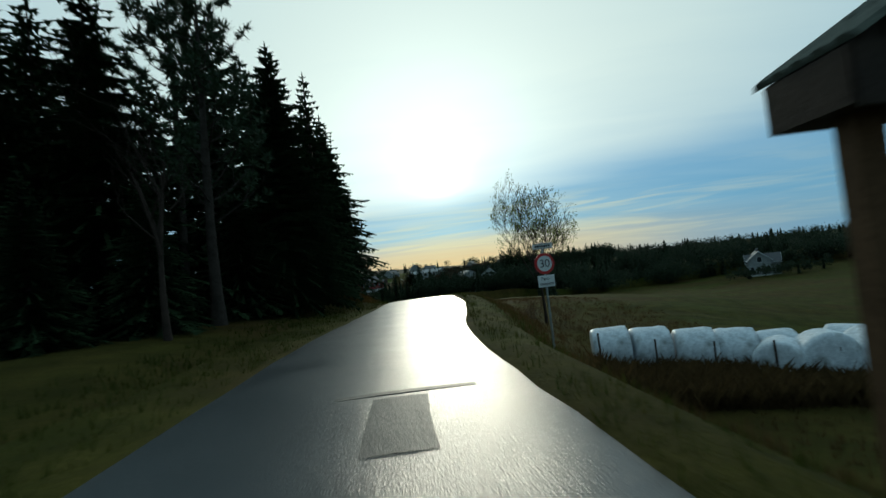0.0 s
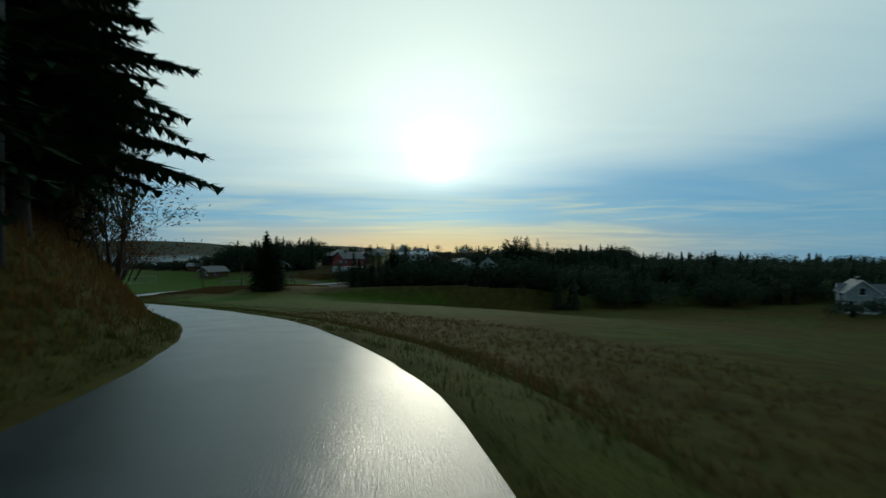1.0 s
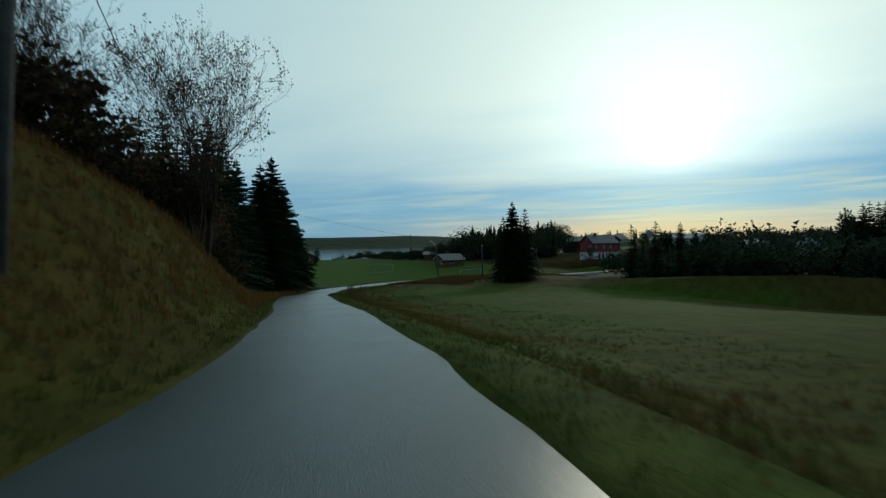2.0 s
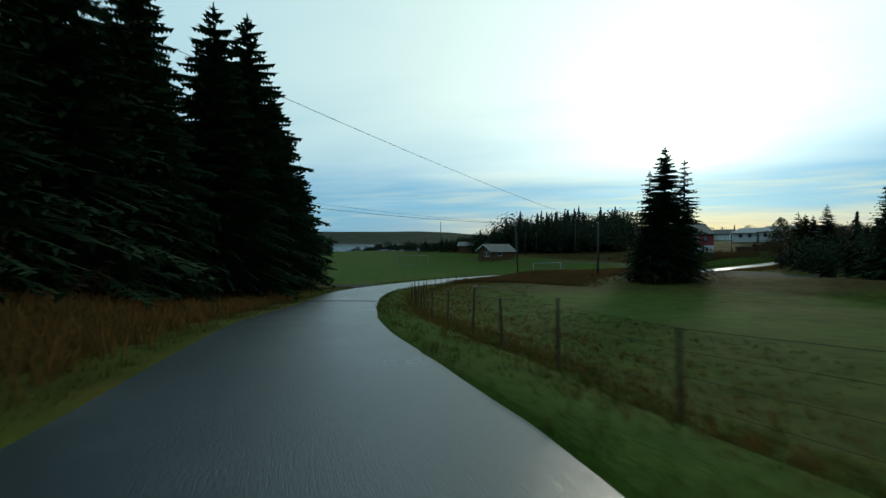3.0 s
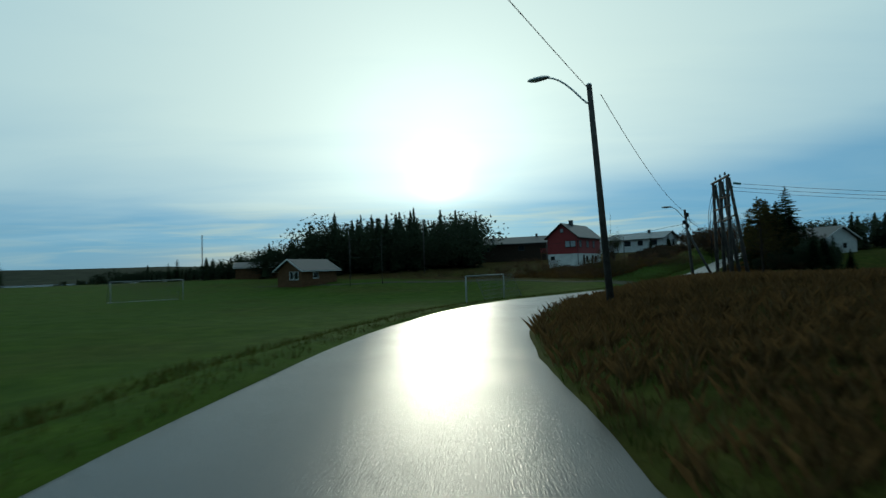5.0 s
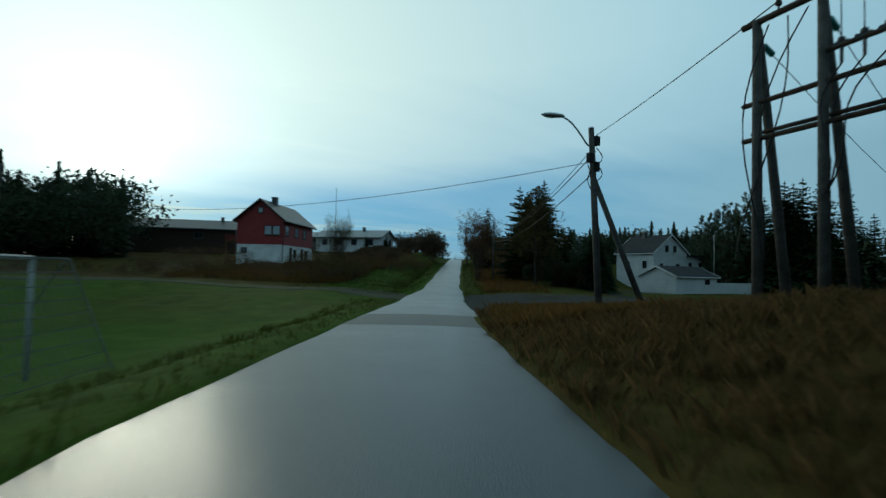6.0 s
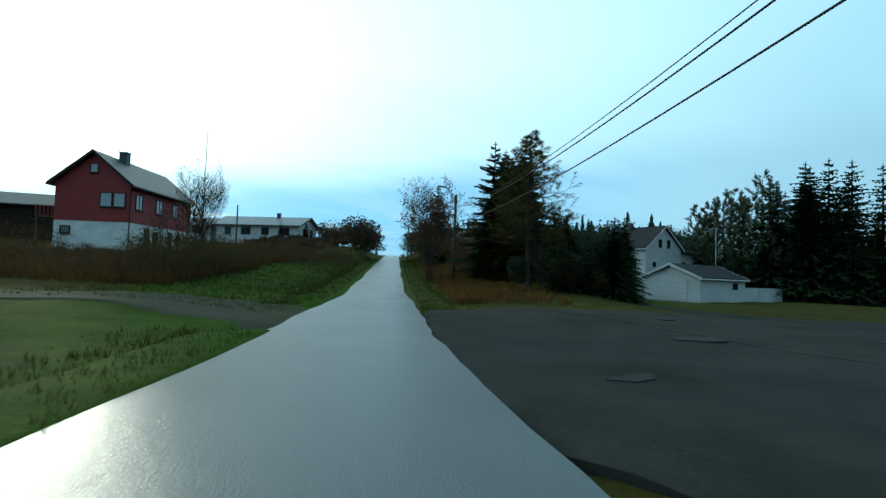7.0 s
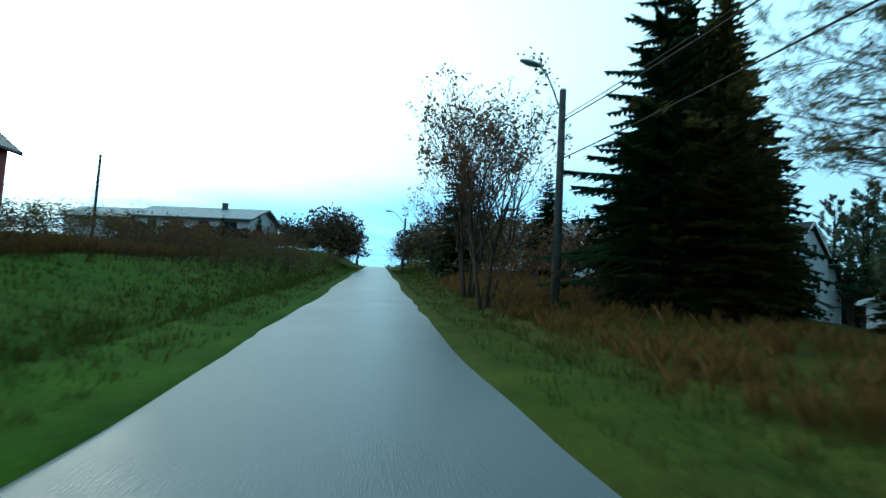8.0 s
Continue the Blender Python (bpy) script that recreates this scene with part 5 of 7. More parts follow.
far_forest("forest", band([(-53, 266), (-63, 267), (-80, 270), (-100, 277), (-125, 292)], 26, 330, 13.0, 7.0, 91, 0.5, (11.5, 12.0, 12.2, 10.6, 6.4, 4.4, 3.4, 2.8, 2.5)), "dense dark spruce wood behind the football pitch", 1, form=0.25, fine=0.16, sprays=110)
far_forest("forest", band([(260, 110), (215, 170), (160, 215), (110, 250), (60, 285), (25, 318)], -40, 380, 10.5, 10.0, 92, 0.5, (9.0, 9.0, 8.5, 7.0, 4.2, 3.4)), "dark conifer wood along the far field edge", 2, form=0.32)
far_forest("forest", band([(-23, 162), (-6, 153)], 26, 52, 7.0, 7.5, 99, 0.45), "dark mixed trees at the corner of the brown field", 12, form=0.28, fine=0.12, sprays=150)
far_forest("yard_thicket", [(x, y, h, True) for x, y, h in ((-13.4, 206.2, 4.4), (-11.8, 205.2, 4.2), (-14.9, 204.0, 4.6), (-16.4, 203.0, 4.2), (-13.6, 203.6, 4.4), (-12.6, 204.4, 4.3), (-14.2, 205.0, 4.6), (-15.8, 204.4, 4.4), (-15.2, 203.0, 4.2), (-17.4, 203.4, 3.8), (-19.3, 205.1, 3.0), (-20.3, 204.2, 2.6), (-20.9, 205.5, 2.2), (-18.5, 204.6, 3.4), (-18.8, 203.4, 2.6))],
           "dense dark evergreen thicket between the conifers and the garage", 13, form=0.14, fine=0.10, sprays=420)
far_forest("forest", band([(-6, 153), (20, 143), (50, 138), (85, 143), (130, 122), (175, 90)], 34, 508, 8.0, 6.0, 96, 0.68), "dark mixed wood beyond the brown field", 6, form=0.30)
far_forest("forest", band([(75, 240), (55, 232), (35, 230), (20, 232), (9, 238), (4, 244)], -16, 160, 8.0, 5.5, 93, 0.6), "dark wood behind the white house", 3, form=0.3)
far_forest("forest", band([(22, 229), (30, 219), (40, 212), (54, 204), (70, 196)], 12, 80, 7.5, 6.5, 97, 0.45), "tall dark firs behind the white house", 7)
far_forest("field_scrub", band([(60, 117), (68, 117), (76, 119), (86, 121)], 3, 22, 3.2, 3.4, 98, 0.9), "low dark scrub before the farmhouse", 8)
def roadside_band(s0, s1, o0, o1, count, h0, h1, seed):
    """Places for thicket trees along a stretch of the road."""
    rng = random.Random(seed)
    out = []
    for _ in range(count):
        s, o = rng.uniform(s0, s1), rng.uniform(o0, o1)
        x = np.interp(s, STATION, LINE[:, 0]) + np.interp(s, STATION, LEFT[:, 0]) * o
        y = np.interp(s, STATION, LINE[:, 1]) + np.interp(s, STATION, LEFT[:, 1]) * o
        out.append((x, y, rng.uniform(h0, h1), True))
    return out


far_forest("bank_thicket", roadside_band(47, 60, 5.6, 11, 30, 2.6, 3.8, 110) + roadside_band(58, 76, 7.0, 12.5, 34, 2.2, 3.2, 105) + roadside_band(74, 92, 6.2, 11, 30, 2.0, 2.9, 106) + roadside_band(90, 112, 5.6, 11, 44, 2.4, 3.6, 107), "dense dark brown thicket on top of the bank", 11, FAR_BROWN, 0.26, 0.13, 210)
far_forest("crest_thicket", roadside_band(298, 336, 4.6, 14, 34, 3.4, 5.0, 101) + roadside_band(260, 300, 7.5, 15, 80, 1.3, 1.9, 102) + roadside_band(289, 299, 3.0, 5.6, 14, 5.4, 6.8, 108), "brown leafless thicket along the road crest", 9, FAR_BROWN, 0.2)
far_forest("roadside_thicket", roadside_band(268, 336, -4.8, -14, 60, 3.2, 5.6, 103) + roadside_band(252, 268, -8.0, -14, 12, 2.0, 3.6, 104) + roadside_band(276, 300, -3.2, -6.5, 16, 3.6, 5.4, 109), "brown and green thicket beside the rising road", 10, FAR_BROWN, 0.2)
far_forest("forest", band([(-170, 470), (-110, 462), (-50, 458), (10, 452), (80, 440), (160, 420)], 40, 170, 7.5, 8.0, 94, 0.5), "low dark trees round the far village", 4)
far_forest("forest", band([(-125, 292), (-150, 310), (-185, 335), (-225, 372)], 16, 80, 4.6, 3.6, 95, 0.75), "low broadleaf scrub along the shore", 5)
for x, y, h in ((-141.0, 231.0, 5.4), (-163.0, 262.0, 7.0), (-165.5, 264.0, 6.0), (-119.0, 257.0, 5.0), (-122.0, 259.0, 4.2)):
    spruce(x, y, h, "far_dense", "small lone spruce near the shore", "shore spruces")


# ---- grass ----
def tufts(name, label, mat, count, spots, seed, blades=5, lean=0.5, fine=1.0):
    """Scattered grass: each tuft a few bent blades. spots: a function of the random source that gives x, y and height, or None."""
    rng = random.Random(seed)
    picks = [p for p in (spots(rng) for _ in range(count)) if p]
    zs = height(np.array([p[0] for p in picks]), np.array([p[1] for p in picks]), False)
    verts, faces = [], []
    for (x, y, h), z in zip(picks, zs):
        for _ in range(blades):
            a = rng.uniform(0, 6.28)
            c, s = math.cos(a), math.sin(a)
            ox, oy = x + rng.uniform(-0.10, 0.10), y + rng.uniform(-0.10, 0.10)
            k = h * rng.uniform(0.55, 1.1)
            w = fine * (0.010 + 0.014 * k)
            e = lean * k * rng.uniform(0.2, 1.0)
            i = len(verts)
            verts.extend(((ox - s * w, oy + c * w, z - 0.03), (ox + s * w, oy - c * w, z - 0.03), (ox + c * e * 0.4 + s * w * 0.6, oy + s * e * 0.4 - c * w * 0.6, z + k * 0.6), (ox + c * e, oy + s * e, z + k)))
            if h > 0.3:
                faces.append((i, i + 1, i + 2))
                faces.append((i, i + 2, i + 3))
            else:
                faces.append((i, i + 1, i + 3))
    thing(name, label, "grass", kind="stuff", data=mesh_of(name, verts, faces, mat))


def beside(s0, s1, o0, o1, h0, h1, skip=(), loose=0.25):
    def pick(rng):
        s, o = rng.uniform(s0, s1), o0 + (o1 - o0) * rng.random() ** 1.4 + rng.gauss(0, loose)
        o = max(o, 2.12) if o0 > 0 else min(o, -2.12)
        if any(a < s < b and (o > 0) == (side > 0) for a, b, side in skip):
            return None
        x, y = np.interp(s, STATION, LINE[:, 0]), np.interp(s, STATION, LINE[:, 1])
        nx, ny = np.interp(s, STATION, LEFT[:, 0]), np.interp(s, STATION, LEFT[:, 1])
        return (x + nx * o, y + ny * o, rng.uniform(h0, h1))
    return pick


SKIP = ((147, 157.5, 1), (207, 228, -1), (220, 231, 1))
tufts("verge_grass", "short green and straw-coloured verge grass", GRASS, 15000, beside(-4, 300, 2.12, 4.6, 0.05, 0.22, SKIP), 1, lean=1.0)
tufts("verge_grass", "short green and straw-coloured verge grass", GRASS, 15000, beside(-4, 300, -2.12, -4.6, 0.05, 0.22, SKIP), 2, lean=1.0)
tufts("bank_grass", "long dry straw grass on the bank", STRAW, 12000, beside(33, 100, 3.2, 10.5, 0.10, 0.32), 3)
tufts("rough_grass", "tall rust-brown dead grass by the road", DEAD_GRASS, 15000, beside(160, 208.5, -3.2, -16, 0.14, 0.40, (), 0.9), 4, 10, 0.9, 0.32)
tufts("rough_grass", "tall rust-brown plumed grass at the yard edge", STRAW, 3600, beside(201, 209, -3.6, -14, 0.22, 0.56, (), 0.6), 14, 18, 0.8, 0.15)
tufts("rough_grass", "tall brown weeds before the silage bales", DEAD_GRASS, 2600, lambda rng: (rng.uniform(4.0, 14.5), rng.uniform(12.8, 16.2), rng.uniform(0.25, 0.75)), 12, 9, 0.8, 0.5)
tufts("field_grass", "rough brown field grass", DEAD_GRASS, 12000, beside(-3, 75, -3.4, -14, 0.06, 0.24), 5)
tufts("forest_edge_grass", "dry grass and herbs before the spruces", STRAW, 6000, beside(92, 136, 2.9, 7.0, 0.15, 0.45), 6)
tufts("paddock_grass", "grazed paddock grass with brown tufts", GRASS, 9000, beside(75, 158, -3.0, -12, 0.04, 0.13), 7)
tufts("lawn_grass", "green lawn grass on the slope", GRASS, 5000, beside(224, 262, 3.0, 11, 0.06, 0.18), 8)
tufts("rough_grass", "tall straw grass beside the yard", STRAW, 1800, beside(230, 262, -4.0, -9.0, 0.15, 0.45), 9, 12, 0.7, 0.35)
tufts("dead_grass", "matted brown dead stalks below the red house", STRAW, 6000, beside(229, 262, 8.0, 22, 0.2, 0.6), 10, 7, 0.6, 0.6)
tufts("fence_grass", "brown uncut grass along the sheep fence", STRAW, 5000, beside(80, 162, -3.0, -8.0, 0.06, 0.22), 11)


# ---- roadside furniture ----
def lettering(name, text, size, mat, parent, m, label=""):
    """Raised letters in the built-in font, as a mesh."""
    cu = bpy.data.curves.new(name, "FONT")
    cu.body, cu.size, cu.extrude, cu.align_x, cu.align_y = text, size, 0.003, "CENTER", "CENTER"
    tmp = new(name, cu)
    me = bpy.data.meshes.new_from_object(tmp.evaluated_get(bpy.context.evaluated_depsgraph_get()))
    bpy.data.objects.remove(tmp)
    me.materials.clear()
    me.materials.append(mat)
    ob = part(name, me, None, parent, label)
    ob.matrix_basis = m
    return ob


def disc(bm, r, y0, y1, seg=40):
    bmesh.ops.create_cone(bm, cap_ends=True, segments=seg, radius1=r, radius2=r, depth=abs(y1 - y0),
                          matrix=Matrix.Translation((0, (y0 + y1) / 2, 0)) @ Matrix.Rotation(math.pi / 2, 4, "X"))
    return bm


def speed_sign(x, y, z0):
    z = ground_at(x, y) - z0
    ob = thing("speed_sign", "round red-ringed thirty speed sign on grey post", "road sign", pose(x, y, z0, 0, 0, 12))
    part("post", one_rod((0, 0, z - 0.3), (0, 0, 1.54), 0.028), METAL, ob)
    plate = part("plate", disc(bmesh.new(), 0.25, -0.055, -0.035), SIGN_RED, ob, "red-ringed round speed plate")
    plate.location = (0, 0, 1.03)
    part("face", disc(bmesh.new(), 0.186, -0.062, -0.056), SIGN_WHITE, plate)
    lettering("digits", "30", 0.27, SIGN_BLACK, plate, Matrix.Translation((0, -0.066, -0.005)) @ Matrix.Rotation(math.pi / 2, 4, "X"), "black digits")
    sub = part("lower_plate", one_box(-0.21, -0.055, 0.47, 0.21, -0.035, 0.75, bevel=0.006), SIGN_WHITE, ob, "white speed bump warning plate")
    lettering("words", "Fart-", 0.115, SIGN_BLACK, sub, Matrix.Translation((-0.02, -0.059, 0.67)) @ Matrix.Rotation(math.pi / 2, 4, "X"))
    lettering("words", "dempere", 0.098, SIGN_BLACK, sub, Matrix.Translation((0, -0.059, 0.55)) @ Matrix.Rotation(math.pi / 2, 4, "X"))
    name = part("name_plate", one_box(-0.25, -0.055, 1.38, 0.25, -0.035, 1.52, bevel=0.005), SIGN_WHITE, ob, "white street name plate with dark border")
    part("border", one_box(-0.242, -0.058, 1.50, 0.242, -0.0555, 1.512), SIGN_BLACK, name)
    part("border", one_box(-0.242, -0.058, 1.388, 0.242, -0.0555, 1.40), SIGN_BLACK, name)
    for k in range(7):
        part("bar", one_box(-0.20 + 0.057 * k, -0.060, 1.425, -0.158 + 0.057 * k, -0.0555, 1.475), SIGN_BLACK, name)


speed_sign(2.26, 12.7, -1.7)


def shelter(x, y, z0, turn):
    """A small boxed-in gable roof on stout posts, close beside the road."""
    z = ground_at(x, y) - z0
    ob = thing("notice_shelter", "dark wooden roadside shelter with mossy tiled gable", "shelter", pose(x, y, z0, 0, 0, turn))
    for px in (0.0, 1.55):
        part("post", one_box(px - 0.10, -0.10, z - 0.4, px + 0.10, 0.10, 1.91, bevel=0.012), BROWN_WOOD, ob)
    part("rail", one_box(0.10, -0.05, 0.55, 1.45, 0.05, 0.67), BROWN_WOOD, ob)
    x0, x1, low, eave, top = -0.30, 2.17, 1.89, 2.23, 2.95
    mid = (x0 + x1) / 2
    roof = part("roof", prism(bmesh.new(), [(x0, low), (x1, low), (x1, eave), (mid, top), (x0, eave)], -0.36, 0.42), DARK_WOOD, ob, "dark boarded gable roof")
    for k in range(12):
        bx = x0 + 0.02 + k * 0.2145
        hgt = eave + (top - eave) * (1 - abs(bx + 0.1 - mid) / (mid - x0)) - 0.06
        part("board", one_box(bx, -0.385, low - 0.02, bx + 0.20, -0.361, hgt), DARK_WOOD, roof)
    tile = bmesh.new()
    prism(tile, [(-0.11, 0), (-0.07, 0.04), (0, 0.055), (0.07, 0.04), (0.11, 0)], -0.12, 0.12)
    tm = bpy.data.meshes.new("tile")
    tile.to_mesh(tm)
    tile.free()
    tm.materials.append(TILE)
    slope = math.atan2(top - eave, mid - x0)
    for sgn in (-1, 1):
        for i in range(8):
            for k in range(5):
                d = 0.13 + i * 0.20
                q = new("tile", tm)
                q.parent = roof
                q.matrix_basis = (Matrix.Translation((mid + sgn * (mid - x0 - d * math.cos(slope)), -0.36 + 0.20 * k, eave + d * math.sin(slope) + 0.01))
                                  @ Matrix.Rotation(sgn * slope, 4, "Y") @ Matrix.Rotation(math.pi / 2, 4, "Z"))
    return ob


shelter(2.69, 3.35, -1.7, 0)


def bale(x, y, r, length, turn, seed, label):
    """A round bale in white stretch wrap: bulged ends, creased skin."""
    rng = random.Random(seed)
    seg, rings = 26, 11
    verts, faces = [], []
    prof = [(-0.5, 0.55), (-0.49, 0.86), (-0.45, 0.96), (-0.3, 1.0), (-0.15, 0.985), (0.0, 1.0), (0.15, 0.985), (0.3, 1.0), (0.45, 0.96), (0.49, 0.86), (0.5, 0.55)]
    for i, (u, k) in enumerate(prof):
        for j in range(seg):
            a = 2 * math.pi * j / seg
            q = r * k * (1 + rng.uniform(-0.018, 0.018) + 0.02 * math.sin(3 * a + seed))
            zz = q * math.sin(a)
            verts.append((u * length * (1 + rng.uniform(-0.01, 0.01)), q * math.cos(a) * 1.03, max(zz, -r * 0.93)))
        if i:
            for j in range(seg):
                n = (j + 1) % seg
                faces.append(((i - 1) * seg + j, (i - 1) * seg + n, i * seg + n, i * seg + j))
    faces.append(tuple(range(seg))[::-1])
    faces.append(tuple((rings - 1) * seg + j for j in range(seg)))
    me = mesh_of("bale", verts, faces, BALE_WRAP, smooth=True)
    return thing("silage_bale", label, "silage bale", pose(x, y, ground_at(x, y) + r * 0.90, 0, rng.uniform(-2, 2), turn), "white wrapped bales", data=me)


for i in range(5):
    bale(4.9 + 1.22 * i, 17.3 - 0.20 * i + 0.15 * math.sin(i * 2.1), 0.70, 1.18, -10 + 6 * math.sin(i * 1.7), 100 + i, "white plastic-wrapped round silage bale in a row")
for i, (x, y) in enumerate(((9.3, 15.7), (10.45, 15.4), (11.8, 15.3), (13.3, 15.6), (12.2, 16.9))):
    bale(x, y, (0.66, 0.80, 0.86, 0.78, 0.82)[i], 1.15, 55 + 20 * i, 120 + i, "white plastic-wrapped silage bale beside the row")


def single(name, bm, mat, label, category, m, group=""):
    me = bpy.data.meshes.new(name)
    bm.to_mesh(me)
    bm.free()
    me.materials.append(mat)
    return thing(name, label, category, m, group, data=me)


for i in range(6):
    x, y = 4.3 + 1.55 * i, 16.3 - 0.36 * i
    single("stake", one_rod((0, 0, -0.3), (0, 0, 1.15 + 0.1 * (i % 2)), 0.035, 0.028, 7), POST_WOOD, "dark weathered wooden stake before the bales", "stake", pose(x, y, ground_at(x, y), 2, -2 + i % 3, 0), "stakes by the bales")


def street_lamp(x, y, top, way, arm=1.7, label="grey wooden pole street lamp with a curved arm", strut=None, head=True, r=0.13, lean=0.0, rise=1.05):
    """A wooden pole with a curved bracket and a flat lantern. top: the height of the pole's head; way: the arm's bearing in degrees."""
    z = ground_at(x, y)
    ob = thing("street_lamp" if head else "utility_pole", label, "street lamp" if head else "utility pole", pose(x, y, 0), "wooden line poles")
    part("pole", one_rod((lean, 0, z - 0.6), (0, 0, top), r, r * 0.72, 12), POLE_WOOD, ob, smooth=True)
    part("cap", one_rod((0, 0, top), (0, 0, top + 0.05), r * 0.8, r * 0.55, 12), METAL, ob)
    if head:
        a = radians(way)
        d = Vector((math.cos(a), math.sin(a), 0))
        pts = [Vector((0, 0, top - 0.55)) + d * r * 0.6] + [Vector((0, 0, top - 0.55)) + d * (0.1 + arm * u) + Vector((0, 0, rise * math.sin(u * 1.45))) for u in (0.1, 0.25, 0.4, 0.55, 0.7, 0.85, 1.0)]
        tube_along(pts, 0.028, METAL, "arm", ob, seg=7)
        tip = pts[-1]
        bm = bmesh.new()
        ball(bm, (0, 0, 0), 0.5, 12, (0.78, 0.26, 0.15))
        lamp = part("lantern", bm, METAL, ob, "grey flattened lantern housing", smooth=True)
        lamp.matrix_basis = Matrix.Translation(tip + d * 0.30 + Vector((0, 0, 0.03))) @ Matrix.Rotation(a, 4, "Z")
        bm = bmesh.new()
        ball(bm, (0.06, 0, -0.03), 0.40, 10, (0.66, 0.22, 0.15))
        part("lens", bm, LAMP_GLASS, lamp, smooth=True)
    if strut:
        sx, sy = strut
        part("strut", one_rod((sx, sy, ground_at(x + sx, y + sy) - 0.4), (0, 0, top - 1.3), 0.10, 0.08, 10), POLE_WOOD, ob, smooth=True)
    return ob


street_lamp(-8.1, 42.3, 5.14, 20)
street_lamp(-20.9, 67.6, 2.46, 5, 1.45, r=0.105, lean=-0.75)
street_lamp(-52.7, 98.4, 1.84, 0, head=False, label="plain grey wooden pole beside spruces", r=0.11)
street_lamp(-55.55, 155.8, -3.3, 150, 1.2, "wooden street lamp beside the road bend", r=0.115, lean=0.42)
street_lamp(-76.0, 121.5, -0.2, 0, head=False, label="grey wooden line pole behind spruces")
street_lamp(-45.0, 152.2, -3.7, 0, head=False, label="grey wooden utility pole in the paddock")
lp = street_lamp(-41.85, 179.45, -4.9, 158, 0.85, "wooden lamp pole with strut and cable gear", strut=(2.1, -0.7), lean=0.5, rise=0.85, r=0.12)
street_lamp(-18.9, 213.6, -4.0, 165, 0.75, "wooden street lamp before autumn trees")
street_lamp(-0.3, 245.0, -3.2, 165, 1.3, "small street lamp by the crest hedge")
street_lamp(-26.4, 237.9, -3.7, 0, head=False, label="slim grey post among the shrubs", r=0.09)
street_lamp(-117.4, 265.8, 1.2, 0, head=False, label="far wooden utility pole beyond the pitch", r=0.14)
street_lamp(-63.5, 236.0, 0.2, 0, head=False, label="tall wooden pole before the dark wood", r=0.12)

# gear on the strutted pole
for dz, dx in ((-0.35, 0.15), (-0.9, -0.12), (-1.15, 0.14)):
    part("junction_box", one_box(dx - 0.09, -0.16, -4.9 + dz - 0.17, dx + 0.09, 0.0, -4.9 + dz + 0.12, bevel=0.01), BLACK, lp)
for k in range(4):
    pts = [Vector((0.1 * (-1) ** k, -0.12, -5.5 - 0.25 * k)) + Vector((0.22 * math.sin(u * 3.1) * (-1) ** k, -0.05 * math.sin(u * 3.1), -0.55 * u)) for u in np.linspace(0, 1, 7)]
    tube_along(pts, 0.016, BLACK, "cable_loop", lp, seg=5)

# overhead lines
WIRES = (((-45.0, 152.2, -3.85), (-52.7, 98.4, 1.59), 0.5), ((-45.0, 152.2, -3.95), (-76.0, 121.5, -1.1), 0.9), ((-55.5, 155.8, -3.5), (-76.0, 121.5, -0.6), 0.5),
         ((-41.7, 179.4, -5.9), (-63.5, 236.0, -0.3), 2.6), ((-55.2, 155.8, -3.6), (-41.7, 179.4, -5.1), 0.6), ((-41.7, 179.4, -5.4), (-18.9, 213.6, -4.8), 0.9),
         ((-41.7, 179.4, -5.6), (-18.9, 213.6, -4.9), 0.9), ((-41.7, 179.4, -6.2), (-18.9, 213.6, -6.0), 0.7), ((-18.9, 213.6, -5.4), (-0.3, 245.0, -3.6), 0.7),
         ((-20.9, 67.6, 1.76), (-52.7, 98.4, 1.34), 0.9), ((-20.9, 67.6, 1.76), (-8.1, 42.3, 4.14), 0.6))
for i, (a, b, drop) in enumerate(WIRES):
    tube_along(sag(a, b, drop, 20), 0.017 if i in (1, 6, 7) else 0.011, BLACK, "overhead_cable", None, "thin black overhead cable between wooden poles", "overhead cable")


